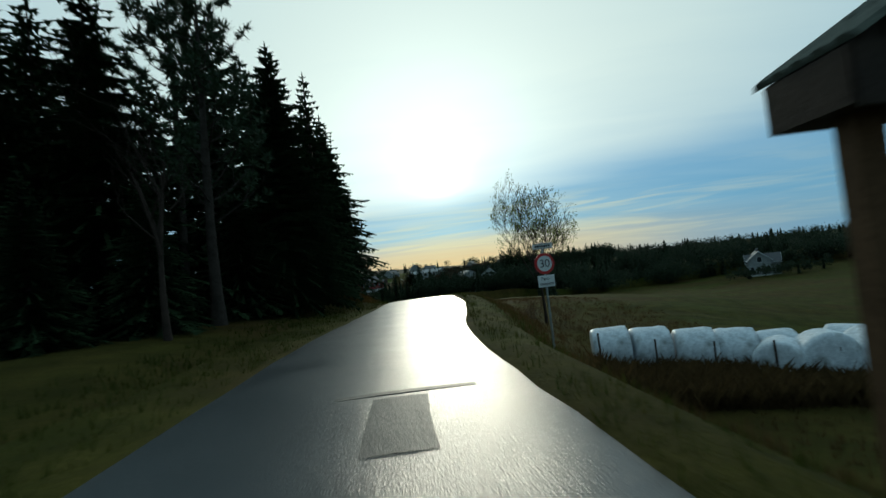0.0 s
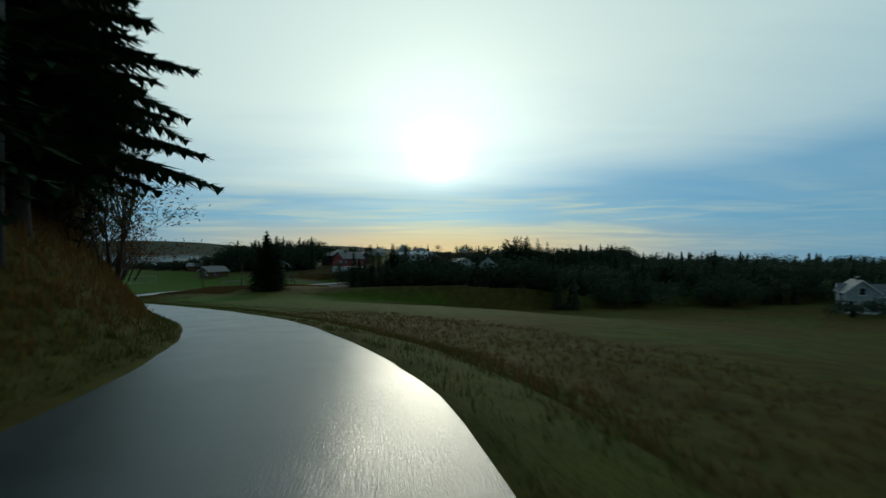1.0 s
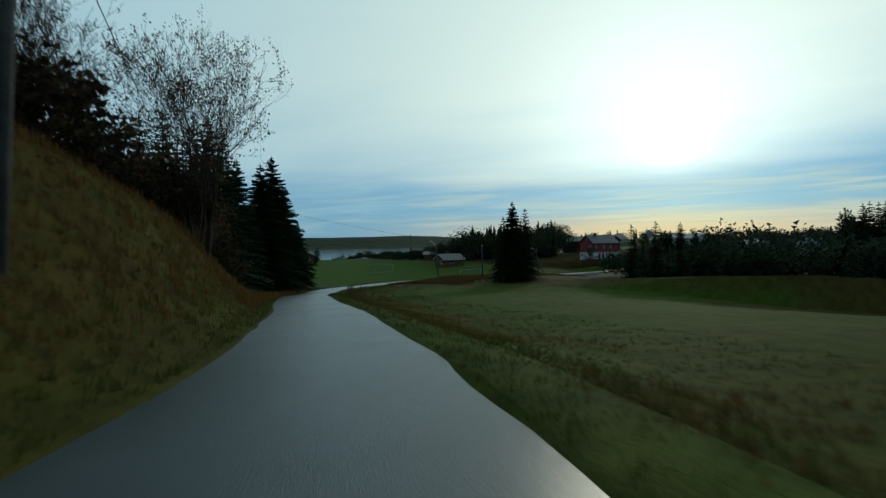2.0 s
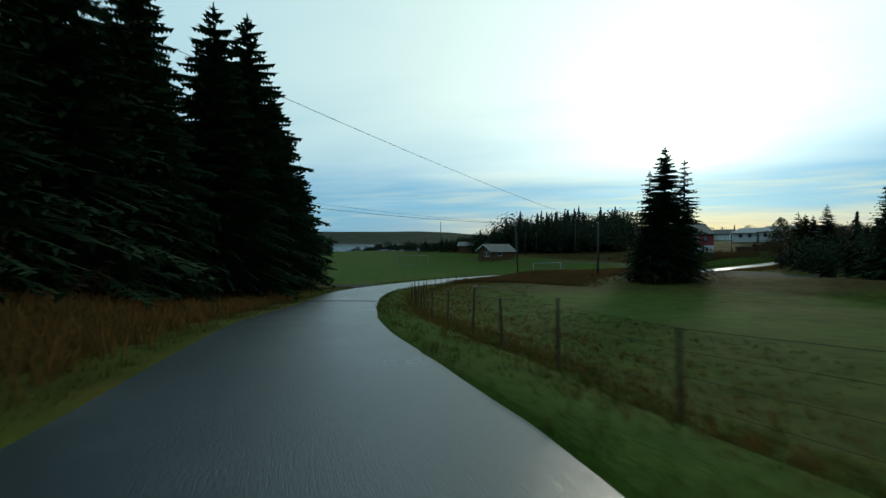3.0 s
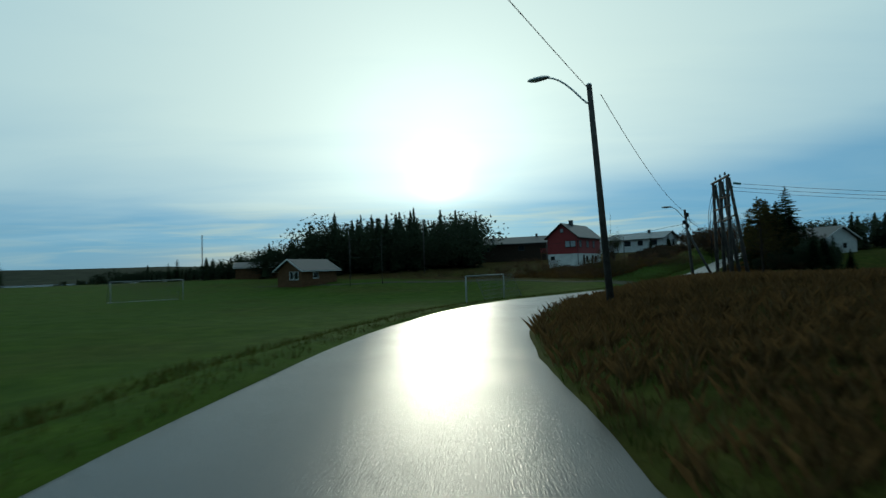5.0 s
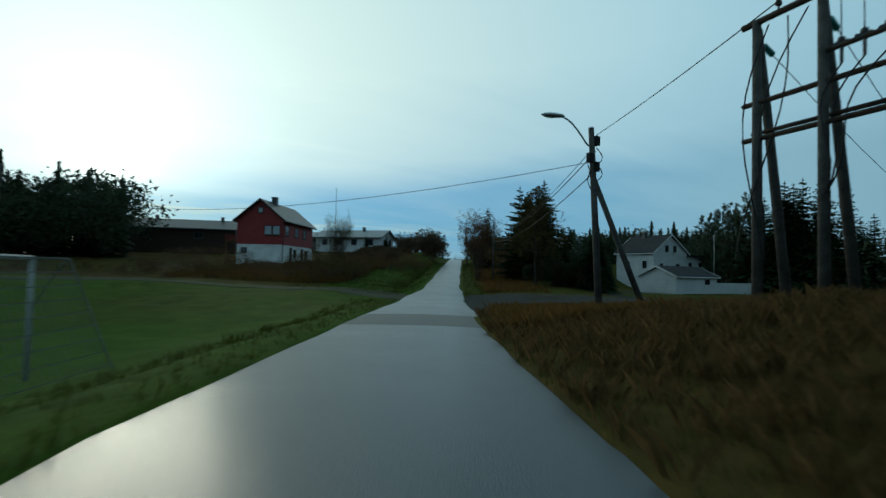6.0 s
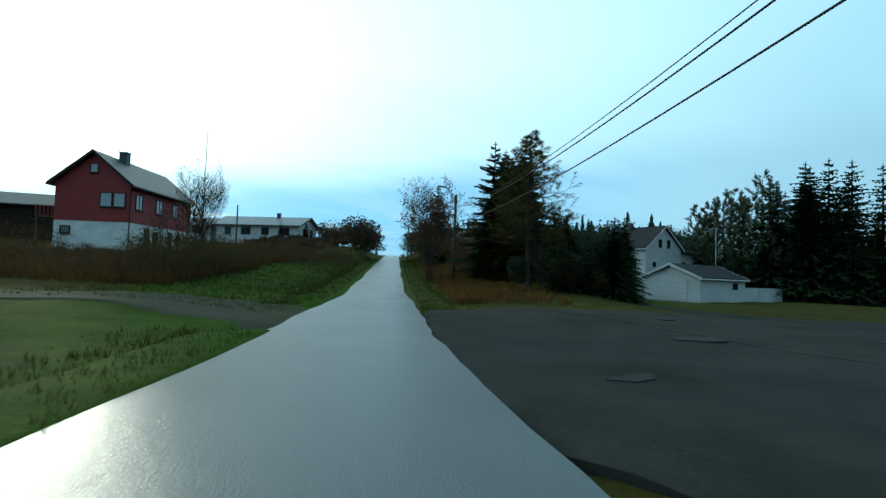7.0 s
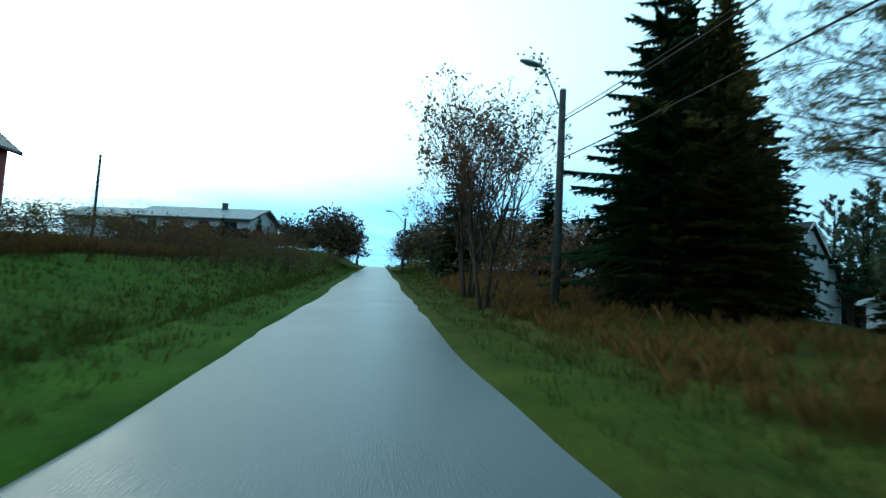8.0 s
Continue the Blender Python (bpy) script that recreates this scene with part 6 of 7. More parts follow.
def pole_frame():
    """Six wooden poles with crossarms, insulators, switches and looping cables."""
    ob = thing("transformer_frame", "tall weathered wooden pole frame with insulators and cables", "power pole frame")
    a, b = Vector((-42.25, 174.35, 0)), Vector((-42.85, 171.55, 0))
    back = Vector((0.95, -0.25, 0))
    top = -3.75
    dirn = (b - a).normalized()
    feet = [a, a.lerp(b, 0.5), b]
    for f in feet:
        g = ground_at(f.x, f.y)
        part("pole", one_rod((f.x, f.y, g - 0.6), (f.x, f.y, top + 0.1), 0.12, 0.09, 10), POLE_WOOD, ob, smooth=True)
        h = f + back
        part("raking_pole", one_rod((h.x, h.y, ground_at(h.x, h.y) - 0.6), (f.x + 0.12, f.y + 0.03, top - 0.05), 0.12, 0.085, 10), POLE_WOOD, ob, smooth=True)
    for dz, r, off in ((0.06, 0.075, 0.0), (-1.75, 0.06, 0.0), (-2.55, 0.06, 0.0), (-2.35, 0.05, 0.55)):
        p, q = a - dirn * 0.35 + back * off * 0.5, b + dirn * 0.35 + back * off * 0.5
        part("crossarm", one_rod((p.x, p.y, top + dz), (q.x, q.y, top + dz), r, r, 8), DARK_WOOD, ob)
    mid = a.lerp(b, 0.5)
    part("crossarm", one_rod((mid.x, mid.y, top - 1.15), (b.x + dirn.x * 0.3, b.y + dirn.y * 0.3, top - 1.15), 0.055, 0.055, 8), DARK_WOOD, ob)
    # strings of glass insulators towards the far line
    for k, f in enumerate(feet):
        s = Vector((f.x + 0.15, f.y, top - 0.35))
        string = bmesh.new()
        away = Vector((1.0, 0.12, -0.10)).normalized()
        for i in range(6):
            ball(string, s + away * (0.25 + 0.085 * i), 0.075, 8, (0.6, 1, 1))
        part("insulator_string", string, CERAMIC, ob, "green glass insulator string", smooth=True)
        tube_along(sag(s + away * 0.8, s + Vector((62, 10, 1.5 + 0.2 * k)), 1.6, 14), 0.012, BLACK, "line_wire", ob)
    # pin insulators on the top beam
    for u in (0.18, 0.52, 0.86):
        p = a.lerp(b, u)
        bm = bmesh.new()
        rod(bm, (p.x, p.y, top + 0.12), (p.x, p.y, top + 0.34), 0.022, 0.022, 6)
        for i in range(3):
            ball(bm, (p.x, p.y, top + 0.24 + 0.06 * i), 0.075 - 0.012 * i, 8, (1, 1, 0.55))
        part("pin_insulator", bm, SIGN_BLACK, ob, "dark pin insulator", smooth=True)
    # switches hanging from the upper arm
    for u in (0.62, 0.76, 0.90):
        p = a.lerp(b, u)
        bm = bmesh.new()
        rod(bm, (p.x, p.y, top - 1.18), (p.x, p.y, top - 1.5), 0.035, 0.03, 8)
        ball(bm, (p.x, p.y, top - 1.05), 0.075, 8)
        box(bm, p.x - 0.05, p.y - 0.14, top - 1.16, p.x + 0.05, p.y + 0.14, top - 1.08)
        part("switch", bm, SIGN_BLACK, ob, "dark cable switch")
        tube_along([(p.x, p.y, top + 0.1 - 1.1 * t) for t in (0, 0.5, 1)], 0.012, BLACK, "dropper", ob)
        tube_along([Vector((p.x, p.y, top - 1.5)).lerp(Vector((mid.x - 0.05, mid.y, top - 4.0)), t) + Vector((-0.35 * math.sin(3.14 * t), 0.15 * math.sin(6 * t), 0)) for t in np.linspace(0, 1, 9)], 0.017, BLACK, "looping_cable", ob)
    for u, w in ((0.1, 0.25), (0.25, -0.3), (0.4, 0.3)):
        p = a.lerp(b, u)
        tube_along([Vector((p.x, p.y, top - 0.1)).lerp(Vector((a.x - 0.12, a.y + 0.1, top - 5.2)), t) + Vector((-0.3 * math.sin(3.14 * t), w * math.sin(4.5 * t), 0)) for t in np.linspace(0, 1, 11)], 0.017, BLACK, "looping_cable", ob)


pole_frame()


# ---- paddock fence ----
def wire_fence():
    rng = random.Random(8)
    ob = thing("wire_fence", "wire sheep fence on thin wooden posts", "fence", group="")
    tops = []
    first = None
    for i, s in enumerate(np.arange(98, 163, 2.6)):
        o = -3.85 + rng.uniform(-0.12, 0.12) - 0.5 * smooth(s, 145, 160)
        x, y = np.interp(s, STATION, LINE[:, 0]), np.interp(s, STATION, LINE[:, 1])
        x += np.interp(s, STATION, LEFT[:, 0]) * o
        y += np.interp(s, STATION, LEFT[:, 1]) * o
        z = ground_at(x, y)
        if first is None:
            first = part("post", one_rod((0, 0, -0.35), (0, 0, 1.0), 0.028, 0.022, 8), POST_WOOD, ob).data
            q = ob.children[0]
        else:
            q = new("post", first)
            q.parent = ob
        q.matrix_basis = pose(x, y, z, rng.uniform(-3, 3), rng.uniform(-3, 3), rng.uniform(0, 360)) @ Matrix.Diagonal((1, 1, rng.uniform(0.92, 1.1), 1))
        tops.append((x, y, z))
    for h in (0.2, 0.45, 0.7, 0.92):
        tube_along([(x, y, z + h) for x, y, z in tops], 0.002, BLACK, "wire", ob, seg=4)


wire_fence()


def puddle(x, y, r, seed):
    rng = random.Random(seed)
    n = 26
    z = ground_at(x, y) + 0.03
    pts = [(x + r * 1.6 * (1 + 0.3 * rng.uniform(-1, 1)) * math.cos(2 * math.pi * k / n), y + r * 0.8 * (1 + 0.3 * rng.uniform(-1, 1)) * math.sin(2 * math.pi * k / n)) for k in range(n)]
    verts = [(a, b, z) for a, b in pts] + [(a, b, z - 0.2) for a, b in pts]
    faces = [tuple(range(n))] + [(k, n + k, n + (k + 1) % n, (k + 1) % n) for k in range(n)]
    thing("puddle", "shallow bright puddle lying in the paddock grass", "puddle", data=mesh_of("puddle", verts, faces, WATER))


puddle(-53.4, 137.6, 0.32, 4)
puddle(-52.2, 136.9, 0.18, 5)


for x, y, r in ((-31.0, 190.5, 0.55), (-24.5, 188.2, 0.5), (-37.2, 188.6, 0.32), (-27.0, 193.4, 0.35)):
    ring = [(x + r * (1.3 + 0.35 * math.sin(3 * a + x)) * math.cos(a), y + r * (0.8 + 0.25 * math.cos(2 * a + y)) * math.sin(a)) for a in np.linspace(0, 6.28, 28)[:-1]]
    zz = ground_at(x, y) + 0.068
    n_ = len(ring)
    thing("pothole", "shallow dark wet hollow in the gravel yard", "pothole", group="potholes in the yard",
          data=mesh_of("pothole", [(a, b, zz) for a, b in ring] + [(a, b, zz - 0.12) for a, b in ring], [tuple(range(n_))] + [(k, n_ + k, n_ + (k + 1) % n_, (k + 1) % n_) for k in range(n_)], DAMP_GRAVEL))


# ---- football pitch ----
def goal(ax, ay, bx, by, back, label):
    """A full-size goal: posts, bar, stays, ground bar and a net of cords."""
    ob = thing("football_goal", label, "football goal", group="football goals")
    a, b = Vector((ax, ay, ground_at(ax, ay))), Vector((bx, by, ground_at(bx, by)))
    h = 2.30
    za = (a.z + b.z) / 2
    a.z = b.z = za
    u = Vector((0, 0, h))
    d = Vector((*back, 0)) * 1.7
    for p in (a, b):
        part("post", one_rod(p - Vector((0, 0, 0.4)), p + u, 0.05, 0.05, 12), DIMMED_WHITE, ob, smooth=True)
        part("stay", one_rod(p + u, p + u + d * 0.42, 0.016, 0.016, 8), NET, ob)
        part("stay", one_rod(p + u + d * 0.42, p + d + Vector((0, 0, 0.05)), 0.016, 0.016, 8), NET, ob)
        part("brace", one_rod(p + u * 0.55, p + u + d * 0.38, 0.014, 0.014, 8), NET, ob)
    part("crossbar", one_rod(a + u, b + u, 0.05, 0.05, 12), DIMMED_WHITE, ob, smooth=True)
    part("ground_bar", one_rod(a + d + Vector((0, 0, 0.05)), b + d + Vector((0, 0, 0.05)), 0.022, 0.022, 8), METAL, ob)
    verts, faces = [], []

    def cord(p, q):
        w = 0.008
        i = len(verts)
        o = Vector((0, 0, w)) if abs((q - p).normalized().z) < 0.7 else (b - a).normalized() * w
        verts.extend((p - o, p + o, q + o, q - o))
        faces.append((i, i + 1, i + 2, i + 3))

    def sheet(t, v):
        base = a.lerp(b, t)
        return base + u + d * 0.42 + (d * 0.58 - u) * v if v >= 0 else base + u + d * 0.42 * (1 + v)

    for i in range(37):
        cord(sheet(i / 36, -1), sheet(i / 36, 0))
        cord(sheet(i / 36, 0), sheet(i / 36, 1))
    for v in np.linspace(-1, 1, 19):
        cord(sheet(0, v), sheet(1, v))
    part("net", mesh_of("net", verts, faces, NET), None, ob, "pale cord goal net")


goal(-58.65, 175.85, -55.45, 181.35, (0.86, -0.5), "white football goal with net beside the road")
goal(-95.5, 196.0, -90.0, 200.5, (-0.7, 0.7), "far white football goal across the pitch")


def ball_fence():
    ob = thing("ball_fence", "tall thin posts with a faint ball-stop net", "ball fence")
    places = [(-73.6, 216.2), (-69.0, 216.6), (-76.5, 233.5)]
    for x, y in places:
        z = ground_at(x, y)
        part("post", one_rod((x, y, z - 0.5), (x, y, -3.45), 0.05, 0.04, 8), POLE_WOOD, ob, smooth=True)
    (x0, y0), (x1, y1) = places[0], places[1]
    for h in (-4.0, -6.5, -9.0):
        tube_along(sag((x0, y0, h), (x1, y1, h), 0.15, 6), 0.008, NET, "net_line", ob, seg=3)


ball_fence()
grit = thing("grit_box", "low dark grit box on legs in dead grass", "grit box", pose(-51.75, 165.5, ground_at(-51.75, 165.5) - 0.12, 0, 0, -30))
part("body", one_box(-0.34, -0.2, 0.18, 0.34, 0.2, 0.40, bevel=0.015), SIGN_BLACK, grit)
part("lid", one_box(-0.36, -0.22, 0.402, 0.36, 0.22, 0.44, bevel=0.01), DARK_WOOD, grit)
for lx in (-0.28, 0.28):
    for ly in (-0.15, 0.15):
        part("leg", one_box(lx - 0.025, ly - 0.025, -0.2, lx + 0.025, ly + 0.025, 0.18), DARK_WOOD, grit)


# ---- houses ----
def window(parent, m, w, h, bars=1, frame=WHITE_PAINT, name="window", glass=None):
    """A window set on a wall: m takes x to the right, y out of the wall and z up."""
    glass = glass or PANE
    t = 0.07
    rings = [[(sx * (w / 2 + e), y, sz * (h / 2 + e)) for sx, sz in ((-1, -1), (1, -1), (1, 1), (-1, 1))] for e, y in ((t, -0.04), (t, 0.05), (0, 0.05), (0, -0.04))]
    faces = [(r * 4 + k, r * 4 + (k + 1) % 4, (r + 1) % 4 * 4 + (k + 1) % 4, (r + 1) % 4 * 4 + k) for r in range(4) for k in range(4)]
    ob = part(name, mesh_of(name, [v for r in rings for v in r], faces, frame), None, parent)
    ob.matrix_basis = m
    for i in range(bars):
        x = -w / 2 + w * (i + 1) / (bars + 1)
        part("glazing_bar", one_box(x - 0.025, 0.016, -h / 2, x + 0.025, 0.045, h / 2), frame, ob)
    part("pane", one_box(-w / 2, 0.0, -h / 2, w / 2, 0.015, h / 2), glass, ob, "pale curtained glass" if glass is PALE_PANE else "dark window glass")
    part("sill", one_box(-w / 2 - 0.1, 0.0, -h / 2 - 0.12, w / 2 + 0.1, 0.11, -h / 2 - 0.075), frame, ob)
    return ob


def face(side, w, l, u, z):
    """The pose of a window on a side of a house that is w wide and runs l back from its front."""
    if side == "front":
        return Matrix.Translation((u, -0.005, z)) @ Matrix.Rotation(math.pi, 4, "Z")
    if side == "back":
        return Matrix.Translation((u, l + 0.005, z))
    if side == "right":
        return Matrix.Translation((w / 2 + 0.005, u, z)) @ Matrix.Rotation(-math.pi / 2, 4, "Z")
    return Matrix.Translation((-w / 2 - 0.005, u, z)) @ Matrix.Rotation(math.pi / 2, 4, "Z")


def house(name, label, m, w, l, base, wall, ridge, wall_mat, base_mat, roof_mat, windows=(), over=0.4, chimneys=(), trim=WHITE_PAINT, category="house"):
    """A gabled house: front at y = 0, ridge along y. base, wall, ridge: heights of the plinth, the eaves and the ridge."""
    ob = thing(name, label, category, m)
    if base:
        part("plinth", one_box(-w / 2 + 0.02, 0.02, -1.6, w / 2 - 0.02, l - 0.02, base), base_mat, ob)
    bm = bmesh.new()
    prism(bm, [(-w / 2, base if base else -1.2), (w / 2, base if base else -1.2), (w / 2, wall), (0, ridge - 0.12), (-w / 2, wall)], 0.0, l)
    part("wall", bm, wall_mat, ob)
    rise = (ridge - wall) / (w / 2)
    for sgn in (-1, 1):
        bm = bmesh.new()
        e = w / 2 + over
        prism(bm, [(0, ridge), (sgn * e, wall - rise * over), (sgn * e, wall - rise * over + 0.16), (0, ridge + 0.16)], -over, l + over)
        roof = part("roof", bm, roof_mat, ob)
        for y0 in (-over - 0.03, l + over - 0.01):
            part("bargeboard", prism(bmesh.new(), [(0, ridge - 0.05), (sgn * (e + 0.02), wall - rise * over - 0.05), (sgn * (e + 0.02), wall - rise * over + 0.17), (0, ridge + 0.18)], y0, y0 + 0.035), trim, roof)
        part("gutter", one_rod((sgn * (e + 0.05), -over, wall - rise * over + 0.02), (sgn * (e + 0.05), l + over, wall - rise * over + 0.02), 0.06, 0.06, 8), trim, roof)
    for x, y, h, s in chimneys:
        c = part("chimney", one_box(x - s / 2, y - s / 2, ridge - abs(x) * rise - 0.6, x + s / 2, y + s / 2, ridge + h, bevel=0.02), ROOF, ob)
        part("chimney_cap", one_box(x - s / 2 - 0.06, y - s / 2 - 0.06, ridge + h, x + s / 2 + 0.06, y + s / 2 + 0.06, ridge + h + 0.07), METAL, c)
    for side, u, z, ww, hh, bars in windows:
        window(ob, face(side, w, l, u, z), ww, hh, bars, trim, glass=PALE_PANE if wall_mat is RED_PAINT and z > base else None)
    return ob


# red house on the rise
ga = radians(36.65)
gv = Vector((-math.cos(ga), math.sin(ga)))
rc = Vector((-36.7, 231.3))
fr = rc + gv * 2.8
red = house("house", "red wooden house on a white plastered basement", pose(fr.x, fr.y, -8.7, 0, 0, -36.65), 5.6, 11.0, 2.0, 5.0, 7.3, RED_PAINT, PLASTER, ROOF,
            [("front", 0.0, 6.1, 0.5, 0.6, 0), ("front", 1.0, 3.7, 0.8, 1.0, 0), ("front", 2.0, 3.7, 0.8, 1.0, 0), ("front", -1.9, 1.3, 0.6, 0.5, 0), ("right", 1.3, 3.7, 0.9, 1.1, 1), ("right", 4.6, 3.7, 1.0, 1.1, 1), ("right", 7.6, 3.7, 0.9, 1.1, 1),
             ("right", 4.2, 1.05, 0.7, 0.9, 0), ("right", 8.4, 1.05, 0.7, 0.9, 0)], 0.4, ((0.25, 3.6, 0.75, 0.62),), DARK_WOOD)
for u in (2.3, 6.4):
    part("basement_door", one_box(2.8, u, 0.0, 2.86, u + 0.85, 1.75, bevel=0.01), DARK_WOOD, red, "dark basement door")
part("drainpipe", one_rod((2.86, -0.06, -0.4), (2.86, -0.06, 4.8), 0.045, 0.045, 8), BLACK, red)
part("balcony", one_box(-4.4, 0.3, 2.2, -2.84, 4.2, 2.35), BROWN_WOOD, red)
for k in range(9):
    part("baluster", one_box(-4.4, 0.3 + 0.45 * k, 2.35, -4.34, 0.38 + 0.45 * k, 3.2), RED_PAINT, red)
for px, py in ((-4.3, 0.4), (-4.3, 4.1)):
    part("balcony_post", one_box(px - 0.06, py - 0.06, -1.2, px + 0.06, py + 0.06, 2.2), BROWN_WOOD, red)
single("radio_mast", one_rod((0, 0, -0.5), (0, 0, 8.9), 0.035, 0.018, 6), POLE_WOOD, "thin whip aerial mast beside the red house", "aerial mast", pose(-34.2, 220.8, ground_at(-34.2, 220.8)))

# long pale-roofed house towards the crest
u = Vector((-0.657, 0.754))
n = Vector((-0.754, -0.657))
rr = Vector((-3.7, 270.0))
ang = math.degrees(math.atan2(u.y, u.x)) - 90
house("house", "long low house with a pale sheet roof", pose(rr.x, rr.y, -5.2, 0, 0, ang), 7.4, 15.0, 0.0, 2.6, 4.1, WHITE_PAINT, PLASTER, ROOF_PALE,
      [("front", -1.4, 1.5, 1.0, 1.2, 1), ("front", 1.4, 1.5, 1.0, 1.2, 1), ("left", 2.5, 1.5, 1.6, 1.1, 1), ("left", 6.0, 1.5, 1.2, 1.1, 1), ("left", 9.5, 1.5, 1.6, 1.1, 1), ("left", 12.8, 1.5, 1.0, 1.1, 1)], 0.6, ((-0.5, 5.2, 0.7, 0.55),), ROOF)
ll = rr + u * 16.3
house("house", "lower wing house with a pale sheet roof", pose(ll.x, ll.y, -5.2, 0, 0, ang), 6.6, 9.0, 0.0, 2.3, 3.7, WHITE_PAINT, PLASTER, ROOF_PALE, [("left", 2.5, 1.4, 1.2, 1.0, 1), ("left", 6.0, 1.4, 1.2, 1.0, 1)], 0.5, (), ROOF)

# long dark building behind the red house
house("house", "long dark low building with small chimneys", pose(-52.5, 276.5, -6.2, 0, 0, -112), 8.0, 20.0, 0.0, 3.2, 4.8, DARK_WOOD, PLASTER, ROOF,
      [("right", 3.0, 2.0, 1.4, 1.0, 2), ("right", 5.2, 2.0, 1.4, 1.0, 2), ("right", 14.0, 2.0, 1.4, 1.0, 1)], 0.5, ((0.0, 6.0, 0.7, 0.5), (0.0, 17.0, 0.7, 0.5)), ROOF)

# white house, its wings, garage and fence
white = house("house", "white wooden house with a steep gable and dark roof", pose(16.0, 216.0, -11.3, 0, 0, -6), 7.0, 7.2, 0.5, 5.4, 8.0, WHITE_PAINT, PLASTER, ROOF_MATT,
              [("front", -0.8, 6.0, 0.75, 1.0, 0), ("front", 0.85, 6.0, 0.75, 1.0, 0), ("front", -1.9, 3.5, 0.7, 0.6, 0), ("front", 1.5, 3.3, 0.85, 1.0, 0), ("front", 1.7, 1.2, 0.9, 0.9, 0),
               ("left", 1.6, 3.6, 0.9, 1.1, 0), ("left", 4.9, 3.6, 0.9, 1.1, 0), ("left", 2.0, 1.2, 0.9, 0.9, 0)], 0.3, ((-0.3, 4.6, 0.7, 0.6),))
wing = thing("house_wing", "flat-roofed white wing of the wooden house", "house wing", pose(21.9, 216.0, -11.3, 0, 0, -6))
part("wall", one_box(-2.38, 0, -1.2, 2.5, 5.5, 5.0), WHITE_PAINT, wing)
part("roof", one_box(-2.36, -0.35, 5.0, 2.85, 5.8, 5.25, bevel=0.02), ROOF_MATT, wing)
for x in (-0.9, 1.3):
    window(wing, face("front", 5, 6, x, 3.7), 0.75, 0.75, 0)
garage = house("garage", "low white garage with a dark roof", pose(0.78, 207.4, -11.3, 0, 0, -99.0), 5.6, 6.5, 0.0, 1.95, 3.05, WHITE_PAINT, PLASTER, ROOF_MATT,
               [("right", 4.9, 1.35, 0.9, 0.6, 0)], 0.25, (), category="garage")
part("garage_door", one_box(-1.6, -0.05, 0.0, 1.6, 0.0, 1.75, bevel=0.01), WHITE_PAINT, garage, "wide white garage door")
for k in range(1, 4):
    part("door_rail", one_box(-1.6, -0.065, 0.43 * k, 1.6, -0.051, 0.43 * k + 0.03), PLASTER, garage)
fence = thing("board_fence", "low white board fence beside the garage", "fence")
for k in range(58):
    x = 6.2 + 0.215 * k
    y = 204.4 + 0.018 * (x - 7)
    part("board", one_box(x, y, -11.6, x + 0.19, y + 0.025, -10.02 - 0.015 * (k % 3)), WHITE_PAINT, fence)
for k in range(5):
    part("post", one_box(6.3 + 3.05 * k, 204.45, -11.8, 6.4 + 3.05 * k, 204.56, -10.1), WHITE_PAINT, fence)
single("flagpole", one_rod((0, 0, -0.3), (0, 0, 8.2), 0.05, 0.03, 8), WHITE_PAINT, "white flagpole by the white house", "flagpole", pose(20.5, 212.0, ground_at(20.5, 212.0)))
house("house", "small white house half hidden by trees", pose(8.5, 230.5, -8.5, 0, 0, 20), 8.0, 9.0, 0.0, 3.0, 5.0, WHITE_PAINT, PLASTER, ROOF, [("front", -2.2, 1.7, 1.0, 0.9, 0), ("front", 0.8, 1.7, 1.0, 0.9, 0), ("left", 3.0, 1.7, 1.2, 1.0, 1)], 0.5, ())

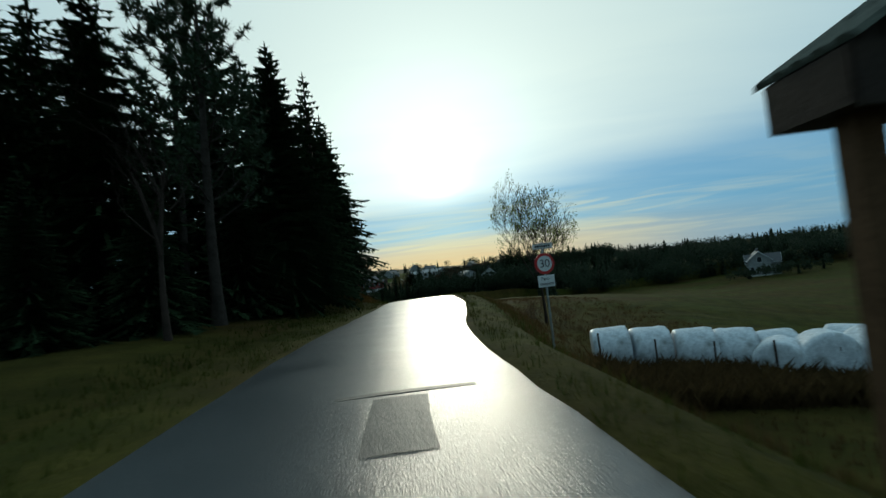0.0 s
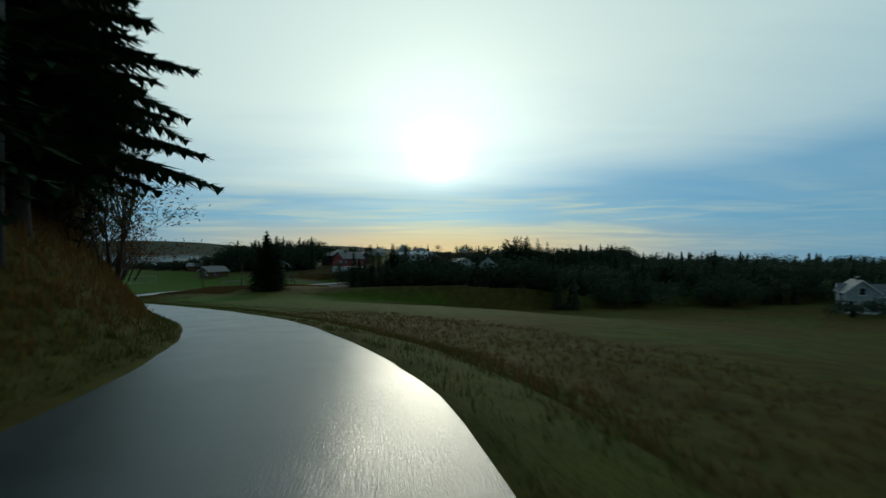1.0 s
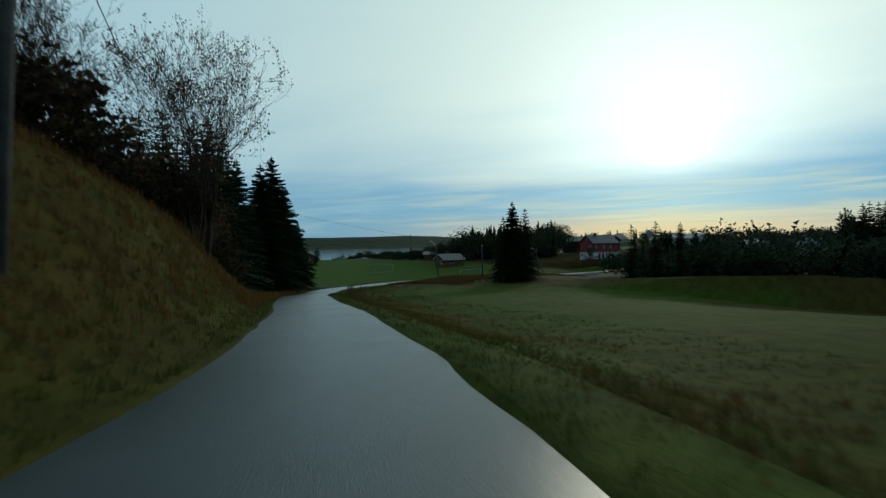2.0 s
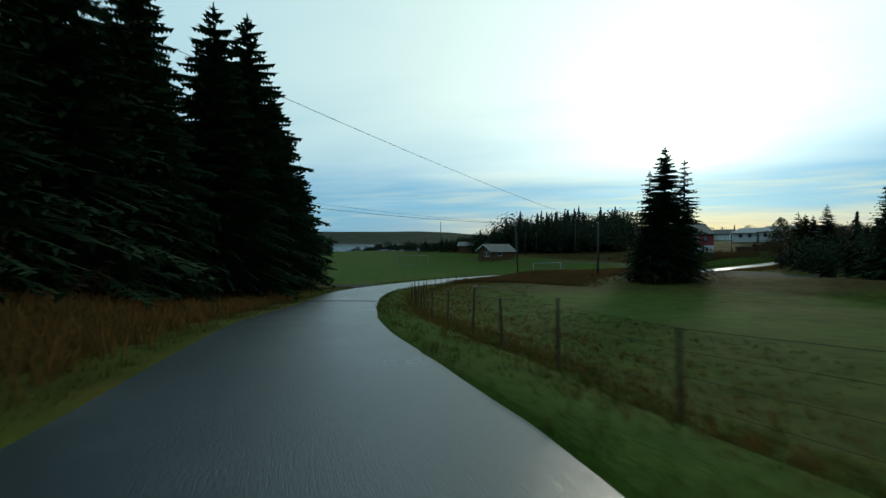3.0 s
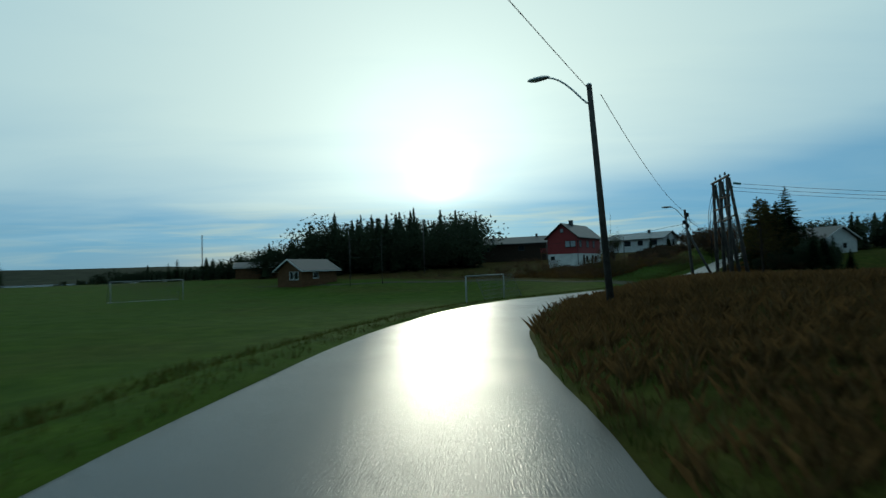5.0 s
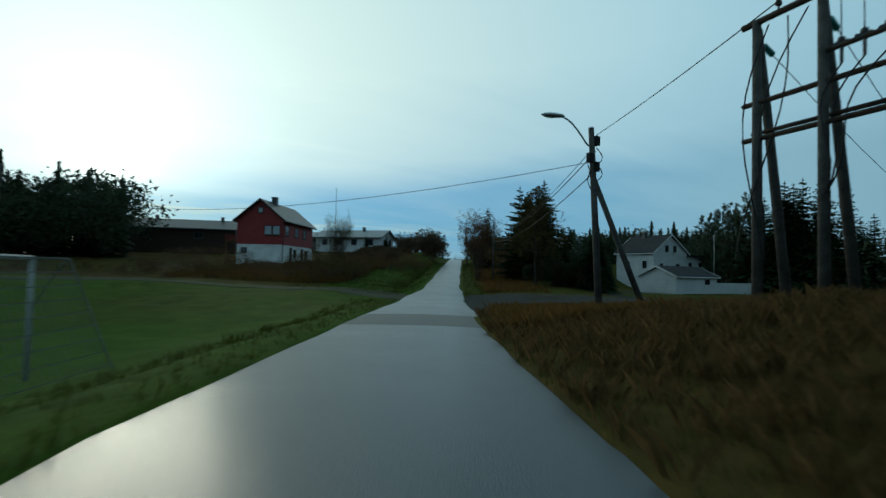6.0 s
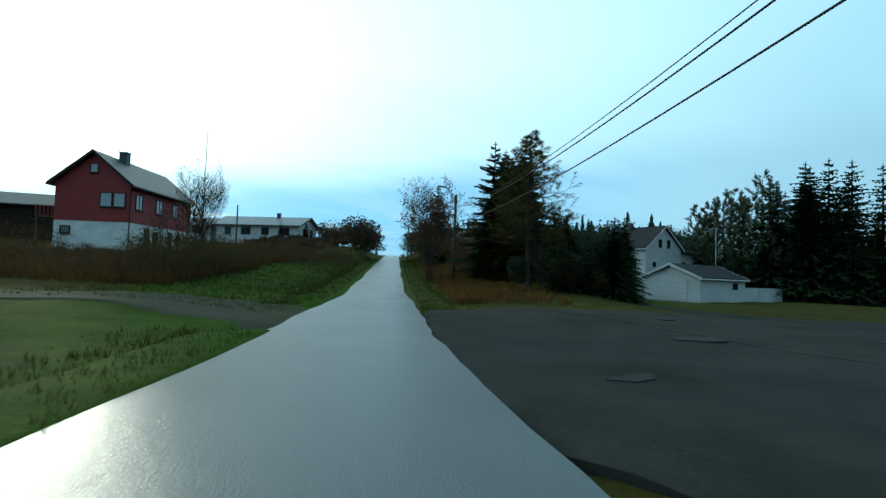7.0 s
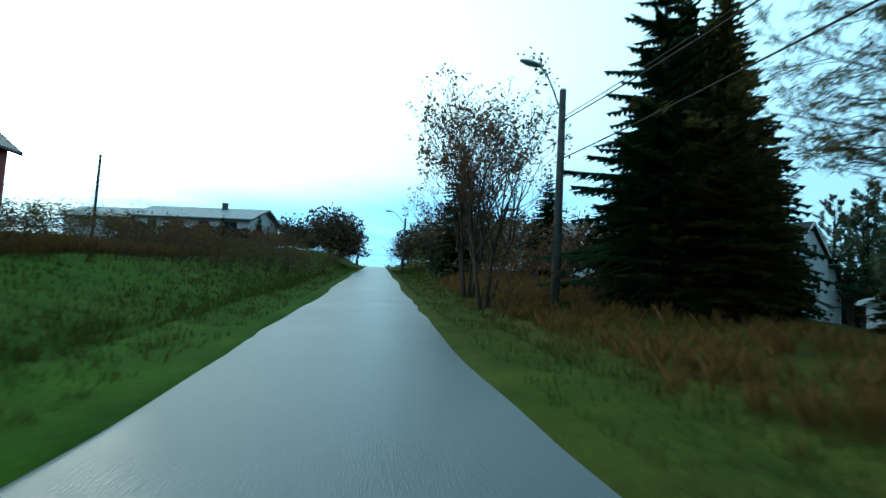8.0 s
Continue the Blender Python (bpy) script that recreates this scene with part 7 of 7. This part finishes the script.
# brown clubhouse beyond the pitch
house("clubhouse", "brown wooden clubhouse with a shallow dark roof", pose(-83.4, 219.8, ground_at(-83.4, 219.8) + 0.1, 0, 0, -30), 5.0, 7.8, 0.0, 2.5, 4.0, BROWN_WOOD, PLASTER, ROOF,
      [("front", 0.5, 1.6, 0.7, 1.1, 0), ("front", 1.5, 1.6, 0.7, 1.1, 0), ("right", 3.0, 1.6, 1.0, 0.8, 0)], 0.5, (), category="clubhouse")
house("shed", "low brown shed beside the clubhouse", pose(-103.0, 250.0, ground_at(-103.0, 250.0), 0, 0, -75), 6.0, 11.0, 0.0, 2.3, 3.3, BROWN_WOOD, PLASTER, ROOF, [("left", 3.0, 1.4, 1.0, 0.8, 0), ("left", 6.0, 1.4, 1.0, 0.8, 0)], 0.4, (), category="shed")
house("cabin", "small brown cabin near the shore", pose(-152.0, 241.0, ground_at(-152.0, 241.0), 0, 0, 40), 7.0, 9.0, 0.0, 2.4, 4.2, BROWN_WOOD, PLASTER, ROOF, [("front", 0.0, 1.5, 1.0, 0.9, 0)], 0.5, (), category="cabin")

# farmhouse across the fields and the far village
house("house", "white two-storey farmhouse at the wood edge", pose(72.0, 124.0, ground_at(72.0, 124.0), 0, 0, -25), 4.6, 7.0, 0.3, 3.7, 5.6, DIMMED_WHITE, PLASTER, ROOF,
      [("front", 0.0, 3.8, 0.9, 1.2, 0), ("front", -1.6, 1.6, 0.8, 1.1, 0), ("front", 1.6, 1.6, 0.8, 1.1, 0), ("left", 2.5, 1.6, 0.9, 1.1, 0)], 0.3, ((0, 3, 0.6, 0.5),))
house("house", "white side house at the wood edge", pose(78.0, 126.0, ground_at(78.0, 126.0), 0, 0, 60), 5.0, 7.0, 0.0, 3.0, 4.8, DIMMED_WHITE, PLASTER, ROOF, [("left", 3.0, 1.6, 0.9, 1.0, 0)], 0.3, ())
for i, (x, y, r) in enumerate(((-78, 446, 20), (-52, 450, -30), (-30, 466, 10), (-12, 449, 60), (18, 446, -15), (48, 440, 35))):
    house("house", "pale far village house with a dark roof", pose(x, y, ground_at(x, y) + 0.1, 0, 0, r), 8.0, 10.0, 0.0, 3.4, 6.2 if i != 2 else 7.5, DIMMED_WHITE if i % 3 else PLASTER, PLASTER, ROOF, [("front", -1.8, 1.8, 1.0, 1.2, 0), ("front", 1.8, 1.8, 1.0, 1.2, 0)], 0.4, ())
